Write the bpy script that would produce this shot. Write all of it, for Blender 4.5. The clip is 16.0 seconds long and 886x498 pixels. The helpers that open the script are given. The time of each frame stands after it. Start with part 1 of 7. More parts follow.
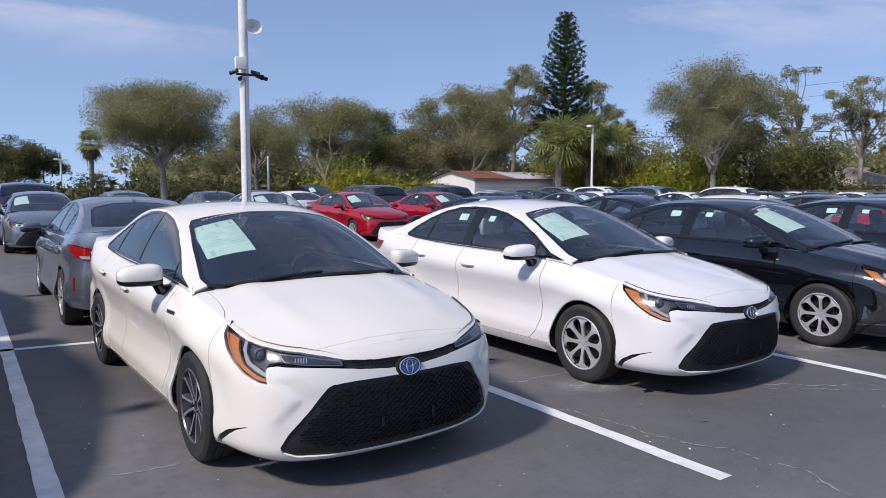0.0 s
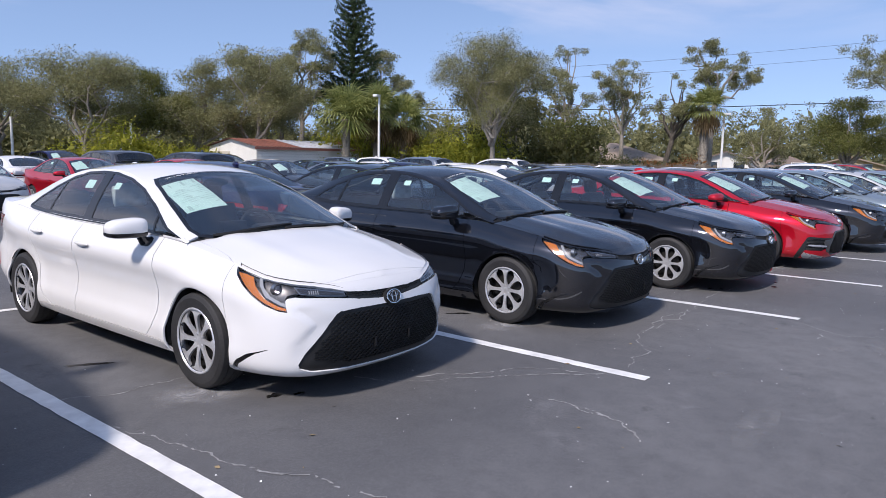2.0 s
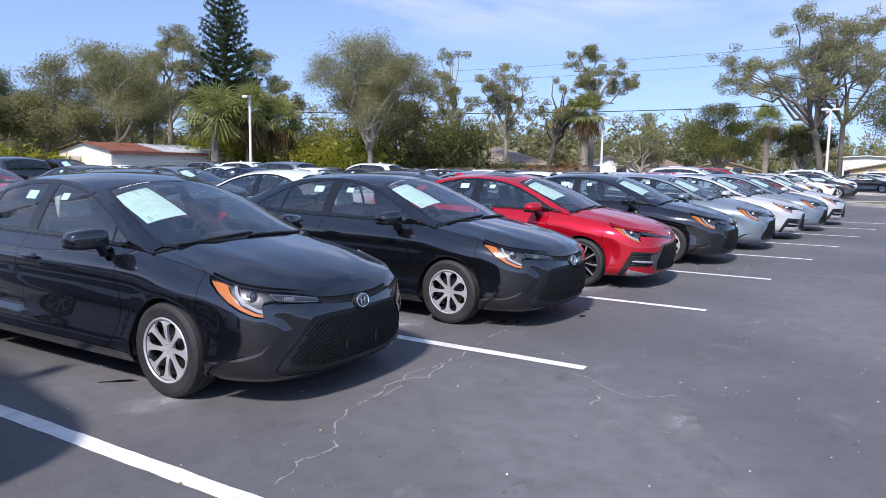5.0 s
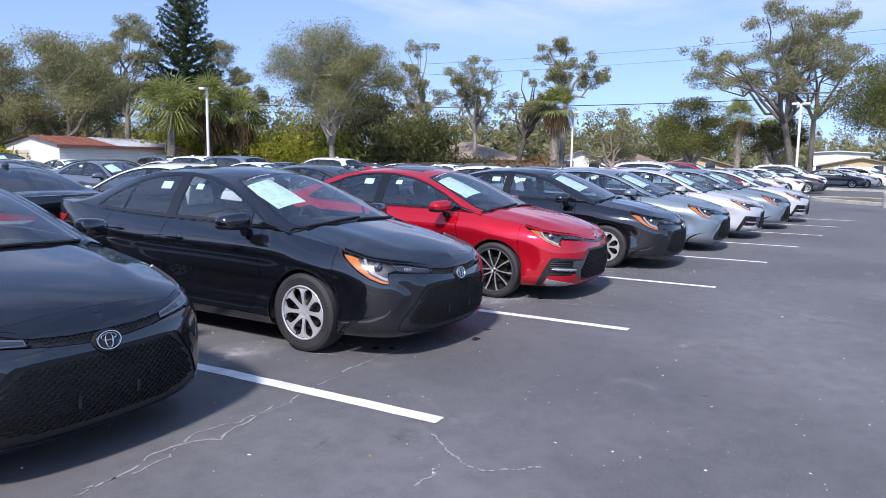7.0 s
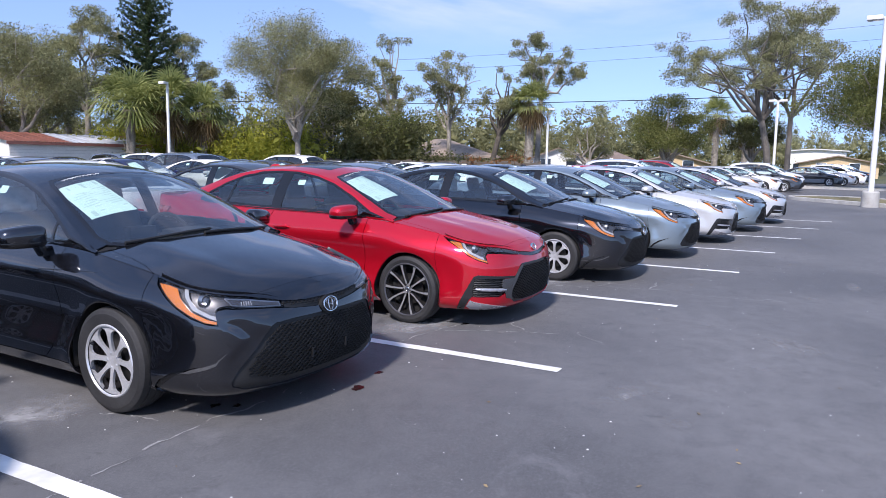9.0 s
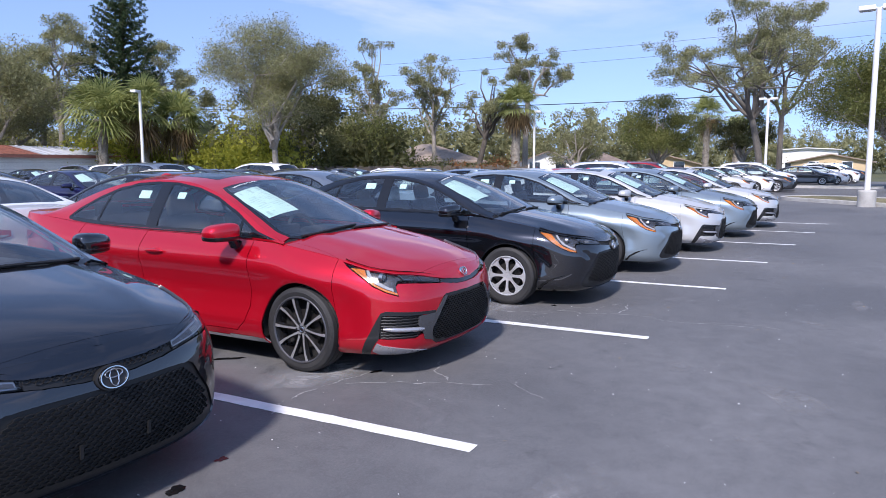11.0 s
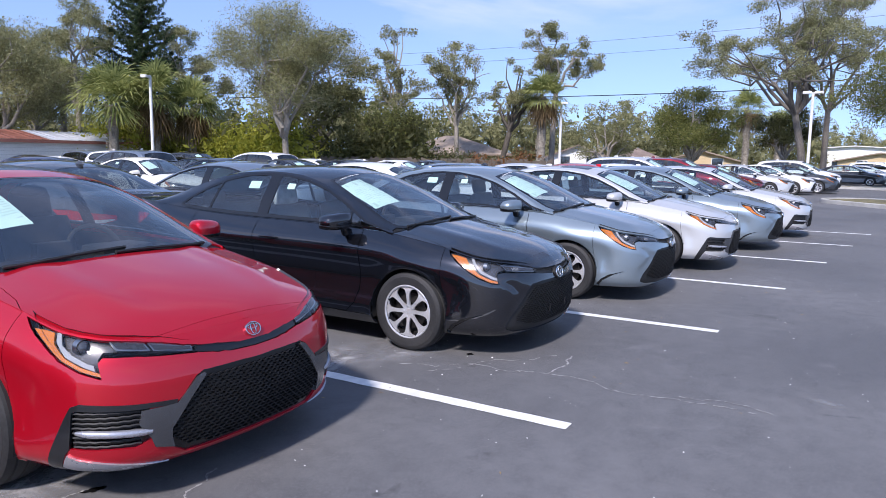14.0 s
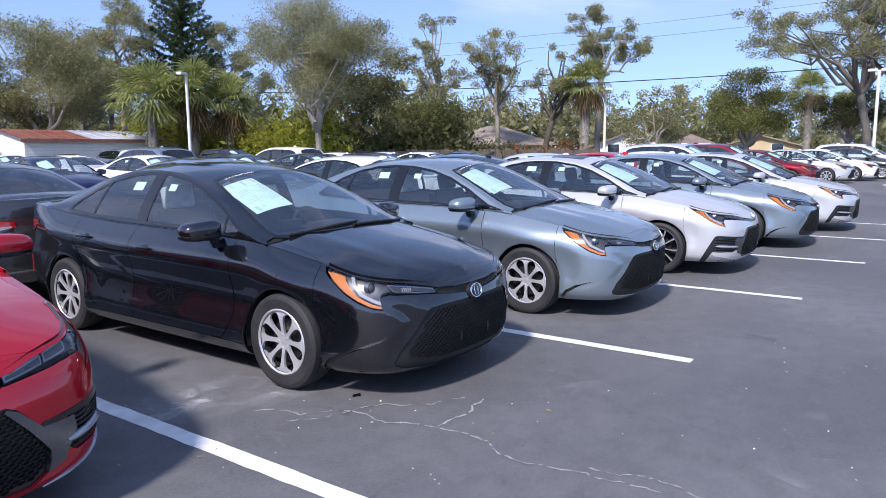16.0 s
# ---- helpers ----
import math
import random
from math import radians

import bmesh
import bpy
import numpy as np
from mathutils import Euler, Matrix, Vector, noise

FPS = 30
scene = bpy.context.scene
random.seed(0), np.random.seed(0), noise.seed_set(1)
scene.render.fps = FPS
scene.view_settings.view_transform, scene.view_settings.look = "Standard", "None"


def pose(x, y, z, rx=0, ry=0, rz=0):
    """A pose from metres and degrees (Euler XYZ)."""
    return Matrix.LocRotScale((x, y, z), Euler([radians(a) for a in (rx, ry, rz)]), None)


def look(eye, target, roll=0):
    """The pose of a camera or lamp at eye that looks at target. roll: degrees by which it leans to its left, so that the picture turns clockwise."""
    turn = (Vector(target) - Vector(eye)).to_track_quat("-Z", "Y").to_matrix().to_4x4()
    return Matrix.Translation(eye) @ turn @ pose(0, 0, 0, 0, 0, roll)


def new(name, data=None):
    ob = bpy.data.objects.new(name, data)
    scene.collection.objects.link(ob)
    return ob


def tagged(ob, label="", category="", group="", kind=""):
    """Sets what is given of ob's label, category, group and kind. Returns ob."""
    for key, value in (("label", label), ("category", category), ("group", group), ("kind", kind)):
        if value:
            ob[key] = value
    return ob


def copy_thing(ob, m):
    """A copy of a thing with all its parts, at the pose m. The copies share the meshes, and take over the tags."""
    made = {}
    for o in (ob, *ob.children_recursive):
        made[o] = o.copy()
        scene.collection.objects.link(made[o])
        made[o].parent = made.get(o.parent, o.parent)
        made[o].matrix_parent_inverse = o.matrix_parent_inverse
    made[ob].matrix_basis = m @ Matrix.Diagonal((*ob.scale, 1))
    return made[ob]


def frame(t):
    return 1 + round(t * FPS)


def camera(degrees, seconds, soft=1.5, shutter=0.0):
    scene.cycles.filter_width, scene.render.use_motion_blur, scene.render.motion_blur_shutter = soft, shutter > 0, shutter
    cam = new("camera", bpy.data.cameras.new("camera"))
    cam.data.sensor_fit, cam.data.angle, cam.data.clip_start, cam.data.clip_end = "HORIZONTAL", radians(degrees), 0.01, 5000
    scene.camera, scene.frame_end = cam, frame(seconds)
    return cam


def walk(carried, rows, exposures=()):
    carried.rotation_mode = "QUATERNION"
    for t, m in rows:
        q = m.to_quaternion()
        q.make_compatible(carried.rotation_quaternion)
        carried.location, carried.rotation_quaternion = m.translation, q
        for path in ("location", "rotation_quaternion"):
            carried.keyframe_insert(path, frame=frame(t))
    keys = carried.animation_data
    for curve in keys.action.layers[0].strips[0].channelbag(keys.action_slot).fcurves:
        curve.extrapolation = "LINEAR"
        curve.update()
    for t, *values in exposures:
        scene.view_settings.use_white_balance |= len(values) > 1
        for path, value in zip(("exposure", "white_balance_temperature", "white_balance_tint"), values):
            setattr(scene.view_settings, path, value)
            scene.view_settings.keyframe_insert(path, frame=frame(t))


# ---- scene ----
# ---- camera ----
cam = camera(64.9, 16.0, soft=0.75)
PATH = [
    (0, (-3.045, -2.468, 1.546), (-2.105, -0.712, 1.3719), 0.2),
    (0.5, (-2.64, -2.445, 1.513), (-1.536, -0.791, 1.3069), 0.7),
    (1, (-2.228, -2.47, 1.499), (-1.0, -0.909, 1.2689), 1.0),
    (1.5, (-1.777, -2.485, 1.506), (-0.456, -1.004, 1.2609), 1.1),
    (2, (-1.384, -2.376, 1.486), (-0.002, -0.953, 1.2359), 1.0),
    (2.5, (-0.957, -2.32, 1.477), (0.478, -0.951, 1.2219), 0.8),
    (3, (-0.541, -2.312, 1.497), (0.942, -0.994, 1.2449), 0.7),
    (3.5, (-0.12, -2.204, 1.492), (1.402, -0.932, 1.2469), 1.0),
    (4, (0.292, -2.257, 1.469), (1.847, -1.022, 1.2319), 0.9),
    (4.2, (0.463, -2.285, 1.499), (2.03, -1.065, 1.2629), 0.9),
    (6.3, (2.083, -2.32, 1.516), (3.649, -1.098, 1.2889), 0.6),
    (6.5, (2.26, -2.306, 1.524), (3.842, -1.105, 1.2909), 0.7),
    (7, (2.692, -2.31, 1.490), (4.293, -1.137, 1.2449), 0.8),
    (7.5, (3.056, -2.295, 1.521), (4.674, -1.147, 1.2689), 1.0),
    (8, (3.434, -2.186, 1.517), (5.074, -1.07, 1.2639), 1.3),
    (8.5, (3.794, -2.163, 1.486), (5.439, -1.054, 1.2329), 1.2),
    (8.7, (3.973, -2.127, 1.489), (5.612, -1.011, 1.2359), 1.1),
    (10.8, (5.564, -1.892, 1.468), (7.176, -0.73, 1.2331), 0.1),
    (11, (5.726, -1.859, 1.481), (7.367, -0.738, 1.2461), -0.2),
    (11.5, (6.138, -1.838, 1.474), (7.754, -0.678, 1.2631), -0.3),
    (12, (6.504, -1.784, 1.483), (8.042, -0.519, 1.2931), 0.6),
    (12.5, (6.875, -1.742, 1.496), (8.393, -0.453, 1.2961), 0.7),
    (13, (7.3, -1.775, 1.500), (8.82, -0.497, 1.2621), 0.5),
    (13.5, (7.71, -1.751, 1.496), (9.26, -0.514, 1.2351), 0.6),
    (14, (8.09, -1.741, 1.520), (9.668, -0.539, 1.2621), 0.8),
    (14.5, (8.502, -1.789, 1.530), (10.062, -0.562, 1.2821), 0.9),
    (15, (8.865, -1.801, 1.505), (10.401, -0.545, 1.2491), 0.8),
    (15.5, (9.251, -1.839, 1.502), (10.767, -0.565, 1.2201), 0.4),
    (16, (9.689, -1.918, 1.526), (11.162, -0.594, 1.2431), -0.4),
]
walk(cam, [(t, look(eye, target, roll)) for t, eye, target, roll in PATH],
     [(0, 0.48, 6700, 18), (1.5, 0.58, 6650, 18), (3.5, 0.80, 6600, 18), (7, 1.00, 6350, 19), (12.5, 0.96, 6300, 20), (16, 1.02, 6300, 20)])


# ---- sky and sun ----
SUN_EL, SUN_AZ = 45.0, -105.0  # degrees up; degrees from +y round towards +x
world = bpy.data.worlds.new("sky")
scene.world = world
world.use_nodes = True


def build_sky():
    nt = world.node_tree
    nt.nodes.clear()
    N, L = nt.nodes.new, nt.links.new
    out, bg = N("ShaderNodeOutputWorld"), N("ShaderNodeBackground")
    sky = N("ShaderNodeTexSky")
    sky.sky_type, sky.sun_disc = "NISHITA", False
    sky.sun_elevation, sky.sun_rotation = radians(SUN_EL), radians(SUN_AZ)
    sky.air_density, sky.dust_density, sky.ozone_density = 1.0, 0.1, 1.3
    # the haze at the horizon is thin: read the sky a little above it
    way, up, one = N("ShaderNodeTexCoord"), N("ShaderNodeVectorMath"), N("ShaderNodeVectorMath")
    up.operation, one.operation = "ADD", "NORMALIZE"
    up.inputs[1].default_value = (0, 0, 0.22)
    L(way.outputs["Generated"], up.inputs[0])
    L(up.outputs["Vector"], one.inputs[0])
    L(one.outputs["Vector"], sky.inputs["Vector"])
    # thin high cloud in long streaks
    co, stretch = N("ShaderNodeTexCoord"), N("ShaderNodeMapping")
    stretch.inputs["Scale"].default_value = (1.0, 1.0, 5.0)
    stretch.inputs["Location"].default_value = (0.35, 0.1, 0.62)
    L(co.outputs["Generated"], stretch.inputs["Vector"])
    cloud = N("ShaderNodeTexNoise")
    cloud.inputs["Scale"].default_value, cloud.inputs["Detail"].default_value = 1.7, 9.0
    cloud.inputs["Roughness"].default_value, cloud.inputs["Distortion"].default_value = 0.55, 0.4
    L(stretch.outputs["Vector"], cloud.inputs["Vector"])
    ramp = N("ShaderNodeValToRGB")
    ramp.color_ramp.elements[0].position, ramp.color_ramp.elements[1].position = 0.46, 0.72
    L(cloud.outputs["Fac"], ramp.inputs["Fac"])
    # cloud lies above about twelve degrees
    sep, lift = N("ShaderNodeSeparateXYZ"), N("ShaderNodeMapRange")
    L(co.outputs["Generated"], sep.inputs["Vector"])
    lift.inputs["From Min"].default_value, lift.inputs["From Max"].default_value = 0.15, 0.25
    L(sep.outputs["Z"], lift.inputs["Value"])
    both = N("ShaderNodeMath")
    both.operation = "MULTIPLY"
    L(ramp.outputs["Color"], both.inputs[0])
    L(lift.outputs["Result"], both.inputs[1])
    # and thins out overhead
    thin, less = N("ShaderNodeMapRange"), N("ShaderNodeMath")
    for k, x in zip(("From Min", "From Max", "To Min", "To Max"), (0.28, 0.42, 1.0, 0.22)):
        thin.inputs[k].default_value = x
    L(sep.outputs["Z"], thin.inputs["Value"])
    less.operation = "MULTIPLY"
    L(both.outputs["Value"], less.inputs[0])
    L(thin.outputs["Result"], less.inputs[1])
    mix = N("ShaderNodeMixRGB")
    mix.inputs["Color2"].default_value = (5.0, 4.95, 5.4, 1)
    L(less.outputs["Value"], mix.inputs["Fac"])
    L(sky.outputs["Color"], mix.inputs["Color1"])
    L(mix.outputs["Color"], bg.inputs["Color"])
    bg.inputs["Strength"].default_value = 0.132
    L(bg.outputs["Background"], out.inputs["Surface"])


build_sky()
sun = new("sun", bpy.data.lights.new("sun", "SUN"))
sun.data.energy, sun.data.angle, sun.data.color = 2.75, radians(5.5), (1.0, 0.95, 0.87)
e, a = radians(SUN_EL), radians(SUN_AZ)
sun.matrix_world = look((0, 0, 30), (-math.sin(a) * math.cos(e), -math.cos(a) * math.cos(e), 30 - math.sin(e)))


# ---- materials ----
def shader(name):
    m = bpy.data.materials.new(name)
    m.use_nodes = True
    nt = m.node_tree
    return m, nt, nt.nodes["Principled BSDF"]


def mottled(name, dark, light, rough=0.6, metal=0.0, grain=40.0, stain=2.0, bump=0.15, depth=0.004, stretch=(1, 1, 1), spread=0.12, island=0.0, spec=0.5):
    """Two colours mixed at two scales, with a bump and uneven gloss."""
    m, nt, p = shader(name)
    N, L = nt.nodes.new, nt.links.new
    co, mp = N("ShaderNodeTexCoord"), N("ShaderNodeMapping")
    mp.inputs["Scale"].default_value = stretch
    L(co.outputs["Object"], mp.inputs["Vector"])
    fine, wide = N("ShaderNodeTexNoise"), N("ShaderNodeTexNoise")
    for n, s, d in ((fine, grain, 5.0), (wide, stain, 4.0)):
        n.inputs["Scale"].default_value, n.inputs["Detail"].default_value = s, d
        L(mp.outputs["Vector"], n.inputs["Vector"])
    add = N("ShaderNodeMath")
    add.operation = "ADD"
    L(fine.outputs["Fac"], add.inputs[0])
    L(wide.outputs["Fac"], add.inputs[1])
    rng = N("ShaderNodeMapRange")
    rng.inputs["From Min"].default_value, rng.inputs["From Max"].default_value = 0.7, 1.3
    last = add.outputs["Value"]
    if island:
        geo, k = N("ShaderNodeNewGeometry"), N("ShaderNodeMath")
        k.operation = "MULTIPLY_ADD"
        k.inputs[1].default_value = island
        L(geo.outputs["Random Per Island"], k.inputs[0])
        L(last, k.inputs[2])
        sub = N("ShaderNodeMath")
        sub.operation = "SUBTRACT"
        sub.inputs[1].default_value = island / 2
        L(k.outputs["Value"], sub.inputs[0])
        last = sub.outputs["Value"]
    L(last, rng.inputs["Value"])
    mix = N("ShaderNodeMixRGB")
    mix.inputs["Color1"].default_value, mix.inputs["Color2"].default_value = (*dark, 1), (*light, 1)
    L(rng.outputs["Result"], mix.inputs["Fac"])
    L(mix.outputs["Color"], p.inputs["Base Color"])
    rr = N("ShaderNodeMapRange")
    rr.inputs["To Min"].default_value, rr.inputs["To Max"].default_value = max(rough - spread, 0.02), min(rough + spread, 1.0)
    L(wide.outputs["Fac"], rr.inputs["Value"])
    L(rr.outputs["Result"], p.inputs["Roughness"])
    p.inputs["Metallic"].default_value = metal
    p.inputs["Specular IOR Level"].default_value = spec
    if bump:
        b = N("ShaderNodeBump")
        b.inputs["Strength"].default_value, b.inputs["Distance"].default_value = bump, depth
        L(fine.outputs["Fac"], b.inputs["Height"])
        L(b.outputs["Normal"], p.inputs["Normal"])
    return m


def paint(name, base, metal=0.0, rough=0.3, coat=1.6):
    """Clear-coated car paint: flakes under a glossy coat with faint dust and orange peel."""
    m, nt, p = shader(name)
    N, L = nt.nodes.new, nt.links.new
    co = N("ShaderNodeTexCoord")
    flake, dust = N("ShaderNodeTexVoronoi"), N("ShaderNodeTexNoise")
    flake.inputs["Scale"].default_value = 900
    dust.inputs["Scale"].default_value, dust.inputs["Detail"].default_value = 2.3, 6
    L(co.outputs["Object"], flake.inputs["Vector"])
    L(co.outputs["Object"], dust.inputs["Vector"])
    mix = N("ShaderNodeMixRGB")
    mix.inputs["Color1"].default_value = (*[c * 0.93 for c in base], 1)
    mix.inputs["Color2"].default_value = (*[min(c * 1.06 + 0.003, 0.9) for c in base], 1)
    mid = N("ShaderNodeMath")
    mid.operation = "MULTIPLY_ADD"
    mid.inputs[1].default_value = 0.4
    sep = N("ShaderNodeSeparateColor")
    L(flake.outputs["Color"], sep.inputs["Color"])
    L(sep.outputs["Red"], mid.inputs[0])
    half = N("ShaderNodeMath")
    half.operation = "MULTIPLY"
    half.inputs[1].default_value = 0.6
    L(dust.outputs["Fac"], half.inputs[0])
    L(half.outputs["Value"], mid.inputs[2])
    L(mid.outputs["Value"], mix.inputs["Fac"])
    L(mix.outputs["Color"], p.inputs["Base Color"])
    p.inputs["Metallic"].default_value, p.inputs["Roughness"].default_value = metal, rough
    p.inputs["Specular IOR Level"].default_value = 0.0
    p.inputs["Coat Weight"].default_value, p.inputs["Coat IOR"].default_value = 1.0, coat
    cr = N("ShaderNodeMapRange")
    cr.inputs["To Min"].default_value, cr.inputs["To Max"].default_value = 0.0, 0.035
    L(dust.outputs["Fac"], cr.inputs["Value"])
    L(cr.outputs["Result"], p.inputs["Coat Roughness"])
    return m


def plain(name, base, rough=0.5, metal=0.0, coat=0.0, grain=120, vary=0.15):
    lo = tuple(c * (1 - vary) for c in base)
    hi = tuple(min(c * (1 + vary), 1.0) for c in base)
    m = mottled(name, lo, hi, rough, metal, grain, 6.0, 0.04, 0.001, spread=0.06)
    m.node_tree.nodes["Principled BSDF"].inputs["Coat Weight"].default_value = coat
    return m


def pane_glass(name, tint, gloss=0.03, face=0.08, film=0.03):
    """Clear or tinted pane: see-through, with a reflection that grows at a slant. face: its mirror share seen square on."""
    m, nt, p = shader(name)
    nt.nodes.remove(p)
    N, L = nt.nodes.new, nt.links.new
    out = nt.nodes["Material Output"]
    see, shine, slant, mix = N("ShaderNodeBsdfTransparent"), N("ShaderNodeBsdfGlossy"), N("ShaderNodeLayerWeight"), N("ShaderNodeMixShader")
    see.inputs["Color"].default_value = (*tint, 1)
    shine.inputs["Roughness"].default_value = gloss
    power, share = N("ShaderNodeMath"), N("ShaderNodeMapRange")
    power.operation = "POWER"
    power.inputs[1].default_value = 4.0
    slant.inputs["Blend"].default_value = 0.5
    L(slant.outputs["Facing"], power.inputs[0])
    L(power.outputs["Value"], share.inputs["Value"])
    share.inputs["To Min"].default_value = face
    L(share.outputs["Result"], mix.inputs["Fac"])
    # a thin film of dust
    dust, veil = N("ShaderNodeBsdfDiffuse"), N("ShaderNodeMixShader")
    dust.inputs["Color"].default_value = (0.55, 0.56, 0.58, 1)
    veil.inputs["Fac"].default_value = film
    L(see.outputs["BSDF"], veil.inputs[1])
    L(dust.outputs["BSDF"], veil.inputs[2])
    L(veil.outputs["Shader"], mix.inputs[1])
    L(shine.outputs["BSDF"], mix.inputs[2])
    L(mix.outputs["Shader"], out.inputs["Surface"])
    return m


def asphalt():
    """Sealed asphalt: fine aggregate, worn grey patches, dusty blotches and dark oil drips."""
    m, nt, p = shader("asphalt")
    N, L = nt.nodes.new, nt.links.new
    co = N("ShaderNodeTexCoord")

    def noise_at(scale, detail=5.0, rough=0.6, warp=0.0):
        n = N("ShaderNodeTexNoise")
        n.inputs["Scale"].default_value, n.inputs["Detail"].default_value = scale, detail
        n.inputs["Roughness"].default_value, n.inputs["Distortion"].default_value = rough, warp
        L(co.outputs["Object"], n.inputs["Vector"])
        return n.outputs["Fac"]

    def ranged(v, a, b, lo=0.0, hi=1.0):
        r = N("ShaderNodeMapRange")
        for k, x in zip(("From Min", "From Max", "To Min", "To Max"), (a, b, lo, hi)):
            r.inputs[k].default_value = x
        L(v, r.inputs["Value"])
        return r.outputs["Result"]

    def blend(fac, c1, c2):
        x = N("ShaderNodeMixRGB")
        L(fac, x.inputs["Fac"])
        for k, c in (("Color1", c1), ("Color2", c2)):
            if isinstance(c, tuple):
                x.inputs[k].default_value = (*c, 1)
            else:
                L(c, x.inputs[k])
        return x.outputs["Color"]

    pebble, patch = noise_at(55, 4, 0.7), noise_at(5.5, 6, 0.7)
    grit, wear, dust, scuff = noise_at(330, 3), noise_at(0.33, 6, 0.55), noise_at(1.9, 7, 0.7, 0.5), noise_at(0.9, 8, 0.75, 1.2)
    c = blend(ranged(wear, 0.38, 0.64), (0.082, 0.082, 0.0845), (0.148, 0.1485, 0.1525))
    c = blend(ranged(patch, 0.40, 0.66, 0, 0.45), c, (0.045, 0.046, 0.050))
    c = blend(ranged(pebble, 0.50, 0.70, 0, 0.6), c, (0.17, 0.17, 0.176))
    c = blend(ranged(grit, 0.44, 0.70, 0, 0.6), c, (0.20, 0.20, 0.205))
    c = blend(ranged(scuff, 0.60, 0.75, 0, 0.42), c, (0.25, 0.25, 0.26))
    c = blend(ranged(dust, 0.3, 0.38, 0.45, 0), c, (0.022, 0.022, 0.024))
    L(c, p.inputs["Base Color"])
    L(ranged(wear, 0.3, 0.7, 0.62, 0.8), p.inputs["Roughness"])
    p.inputs["Specular IOR Level"].default_value = 0.45
    b = N("ShaderNodeBump")
    b.inputs["Strength"].default_value, b.inputs["Distance"].default_value = 0.5, 0.004
    L(grit, b.inputs["Height"])
    L(b.outputs["Normal"], p.inputs["Normal"])
    return m


def dust_patch(name, thin, shade):
    """A pale dusty patch that thins out towards its rim."""
    m, nt, p = shader(name)
    N, L = nt.nodes.new, nt.links.new
    co, far, fade, n, mul, see, mix = N("ShaderNodeTexCoord"), N("ShaderNodeVectorMath"), N("ShaderNodeMapRange"), N("ShaderNodeTexNoise"), N("ShaderNodeMath"), N("ShaderNodeBsdfTransparent"), N("ShaderNodeMixShader")
    far.operation, mul.operation = "DISTANCE", "MULTIPLY"
    far.inputs[1].default_value = (0.5, 0.5, 0.0)
    flat = N("ShaderNodeVectorMath")
    flat.operation = "MULTIPLY"
    flat.inputs[1].default_value = (1, 1, 0)
    L(co.outputs["Generated"], flat.inputs[0])
    L(flat.outputs["Vector"], far.inputs[0])
    for k, x in zip(("From Min", "From Max", "To Min", "To Max"), (0.05, 0.42, 1.0, 0.0)):
        fade.inputs[k].default_value = x
    L(far.outputs["Value"], fade.inputs["Value"])
    n.inputs["Scale"].default_value, n.inputs["Detail"].default_value, n.inputs["Roughness"].default_value, n.inputs["Distortion"].default_value = 5.0, 9.0, 0.7, 0.8
    L(co.outputs["Object"], n.inputs["Vector"])
    thick = N("ShaderNodeMapRange")
    for k, x in zip(("From Min", "From Max", "To Min", "To Max"), (thin, thin + 0.30, 0.0, 1.0)):
        thick.inputs[k].default_value = x
    L(n.outputs["Fac"], thick.inputs["Value"])
    L(fade.outputs["Result"], mul.inputs[0])
    L(thick.outputs["Result"], mul.inputs[1])
    p.inputs["Base Color"].default_value = (shade, shade, shade * 1.02, 1)
    p.inputs["Roughness"].default_value = 0.9
    out = nt.nodes["Material Output"]
    L(mul.outputs["Value"], mix.inputs["Fac"])
    L(see.outputs["BSDF"], mix.inputs[1])
    L(p.outputs["BSDF"], mix.inputs[2])
    L(mix.outputs["Shader"], out.inputs["Surface"])
    return m


M = {}
M["dust"] = dust_patch("pale_dust", 0.42, 0.29)
M["wheel_dust"] = dust_patch("thick_pale_dust", 0.35, 0.36)
M["asphalt"] = asphalt()
M["stripe"] = mottled("road_paint", (0.60, 0.60, 0.59), (0.86, 0.86, 0.84), 0.6, grain=9, stain=3, bump=0.2, depth=0.002)
M["crack"] = mottled("crack_filler", (0.18, 0.18, 0.18), (0.40, 0.40, 0.40), 0.85, grain=60, stain=4)
M["oil"] = mottled("oil_stain", (0.006, 0.006, 0.007), (0.014, 0.014, 0.015), 0.25, grain=60, stain=9)
M["chalk"] = mottled("dried_residue", (0.09, 0.09, 0.095), (0.20, 0.20, 0.205), 0.85, grain=30, stain=5)
M["concrete"] = mottled("concrete", (0.30, 0.29, 0.27), (0.48, 0.47, 0.44), 0.85, grain=60, stain=3, bump=0.3)
M["soil"] = mottled("dry_grass_bed", (0.09, 0.08, 0.035), (0.23, 0.20, 0.10), 0.95, grain=30, stain=1.5, bump=0.6, depth=0.02)
M["land"] = mottled("grass_land", (0.05, 0.06, 0.025), (0.12, 0.12, 0.05), 0.95, grain=6, stain=0.2, bump=0.5, depth=0.03)
M["tyre"] = mottled("tyre_rubber", (0.012, 0.012, 0.013), (0.028, 0.028, 0.029), 0.68, grain=70, stain=6, bump=0.2, depth=0.001)
M["silver_alloy"] = plain("silver_wheel_paint", (0.62, 0.625, 0.64), 0.30, 0.55)
M["dark_alloy"] = plain("dark_wheel_paint", (0.022, 0.022, 0.024), 0.25, 0.2, 0.6)
M["machined"] = plain("machined_alloy", (0.62, 0.62, 0.63), 0.3, 0.75)
M["grey_alloy"] = plain("grey_wheel_paint", (0.10, 0.10, 0.11), 0.35, 0.5)
M["brake"] = plain("brake_iron", (0.05, 0.047, 0.045), 0.5, 0.8)
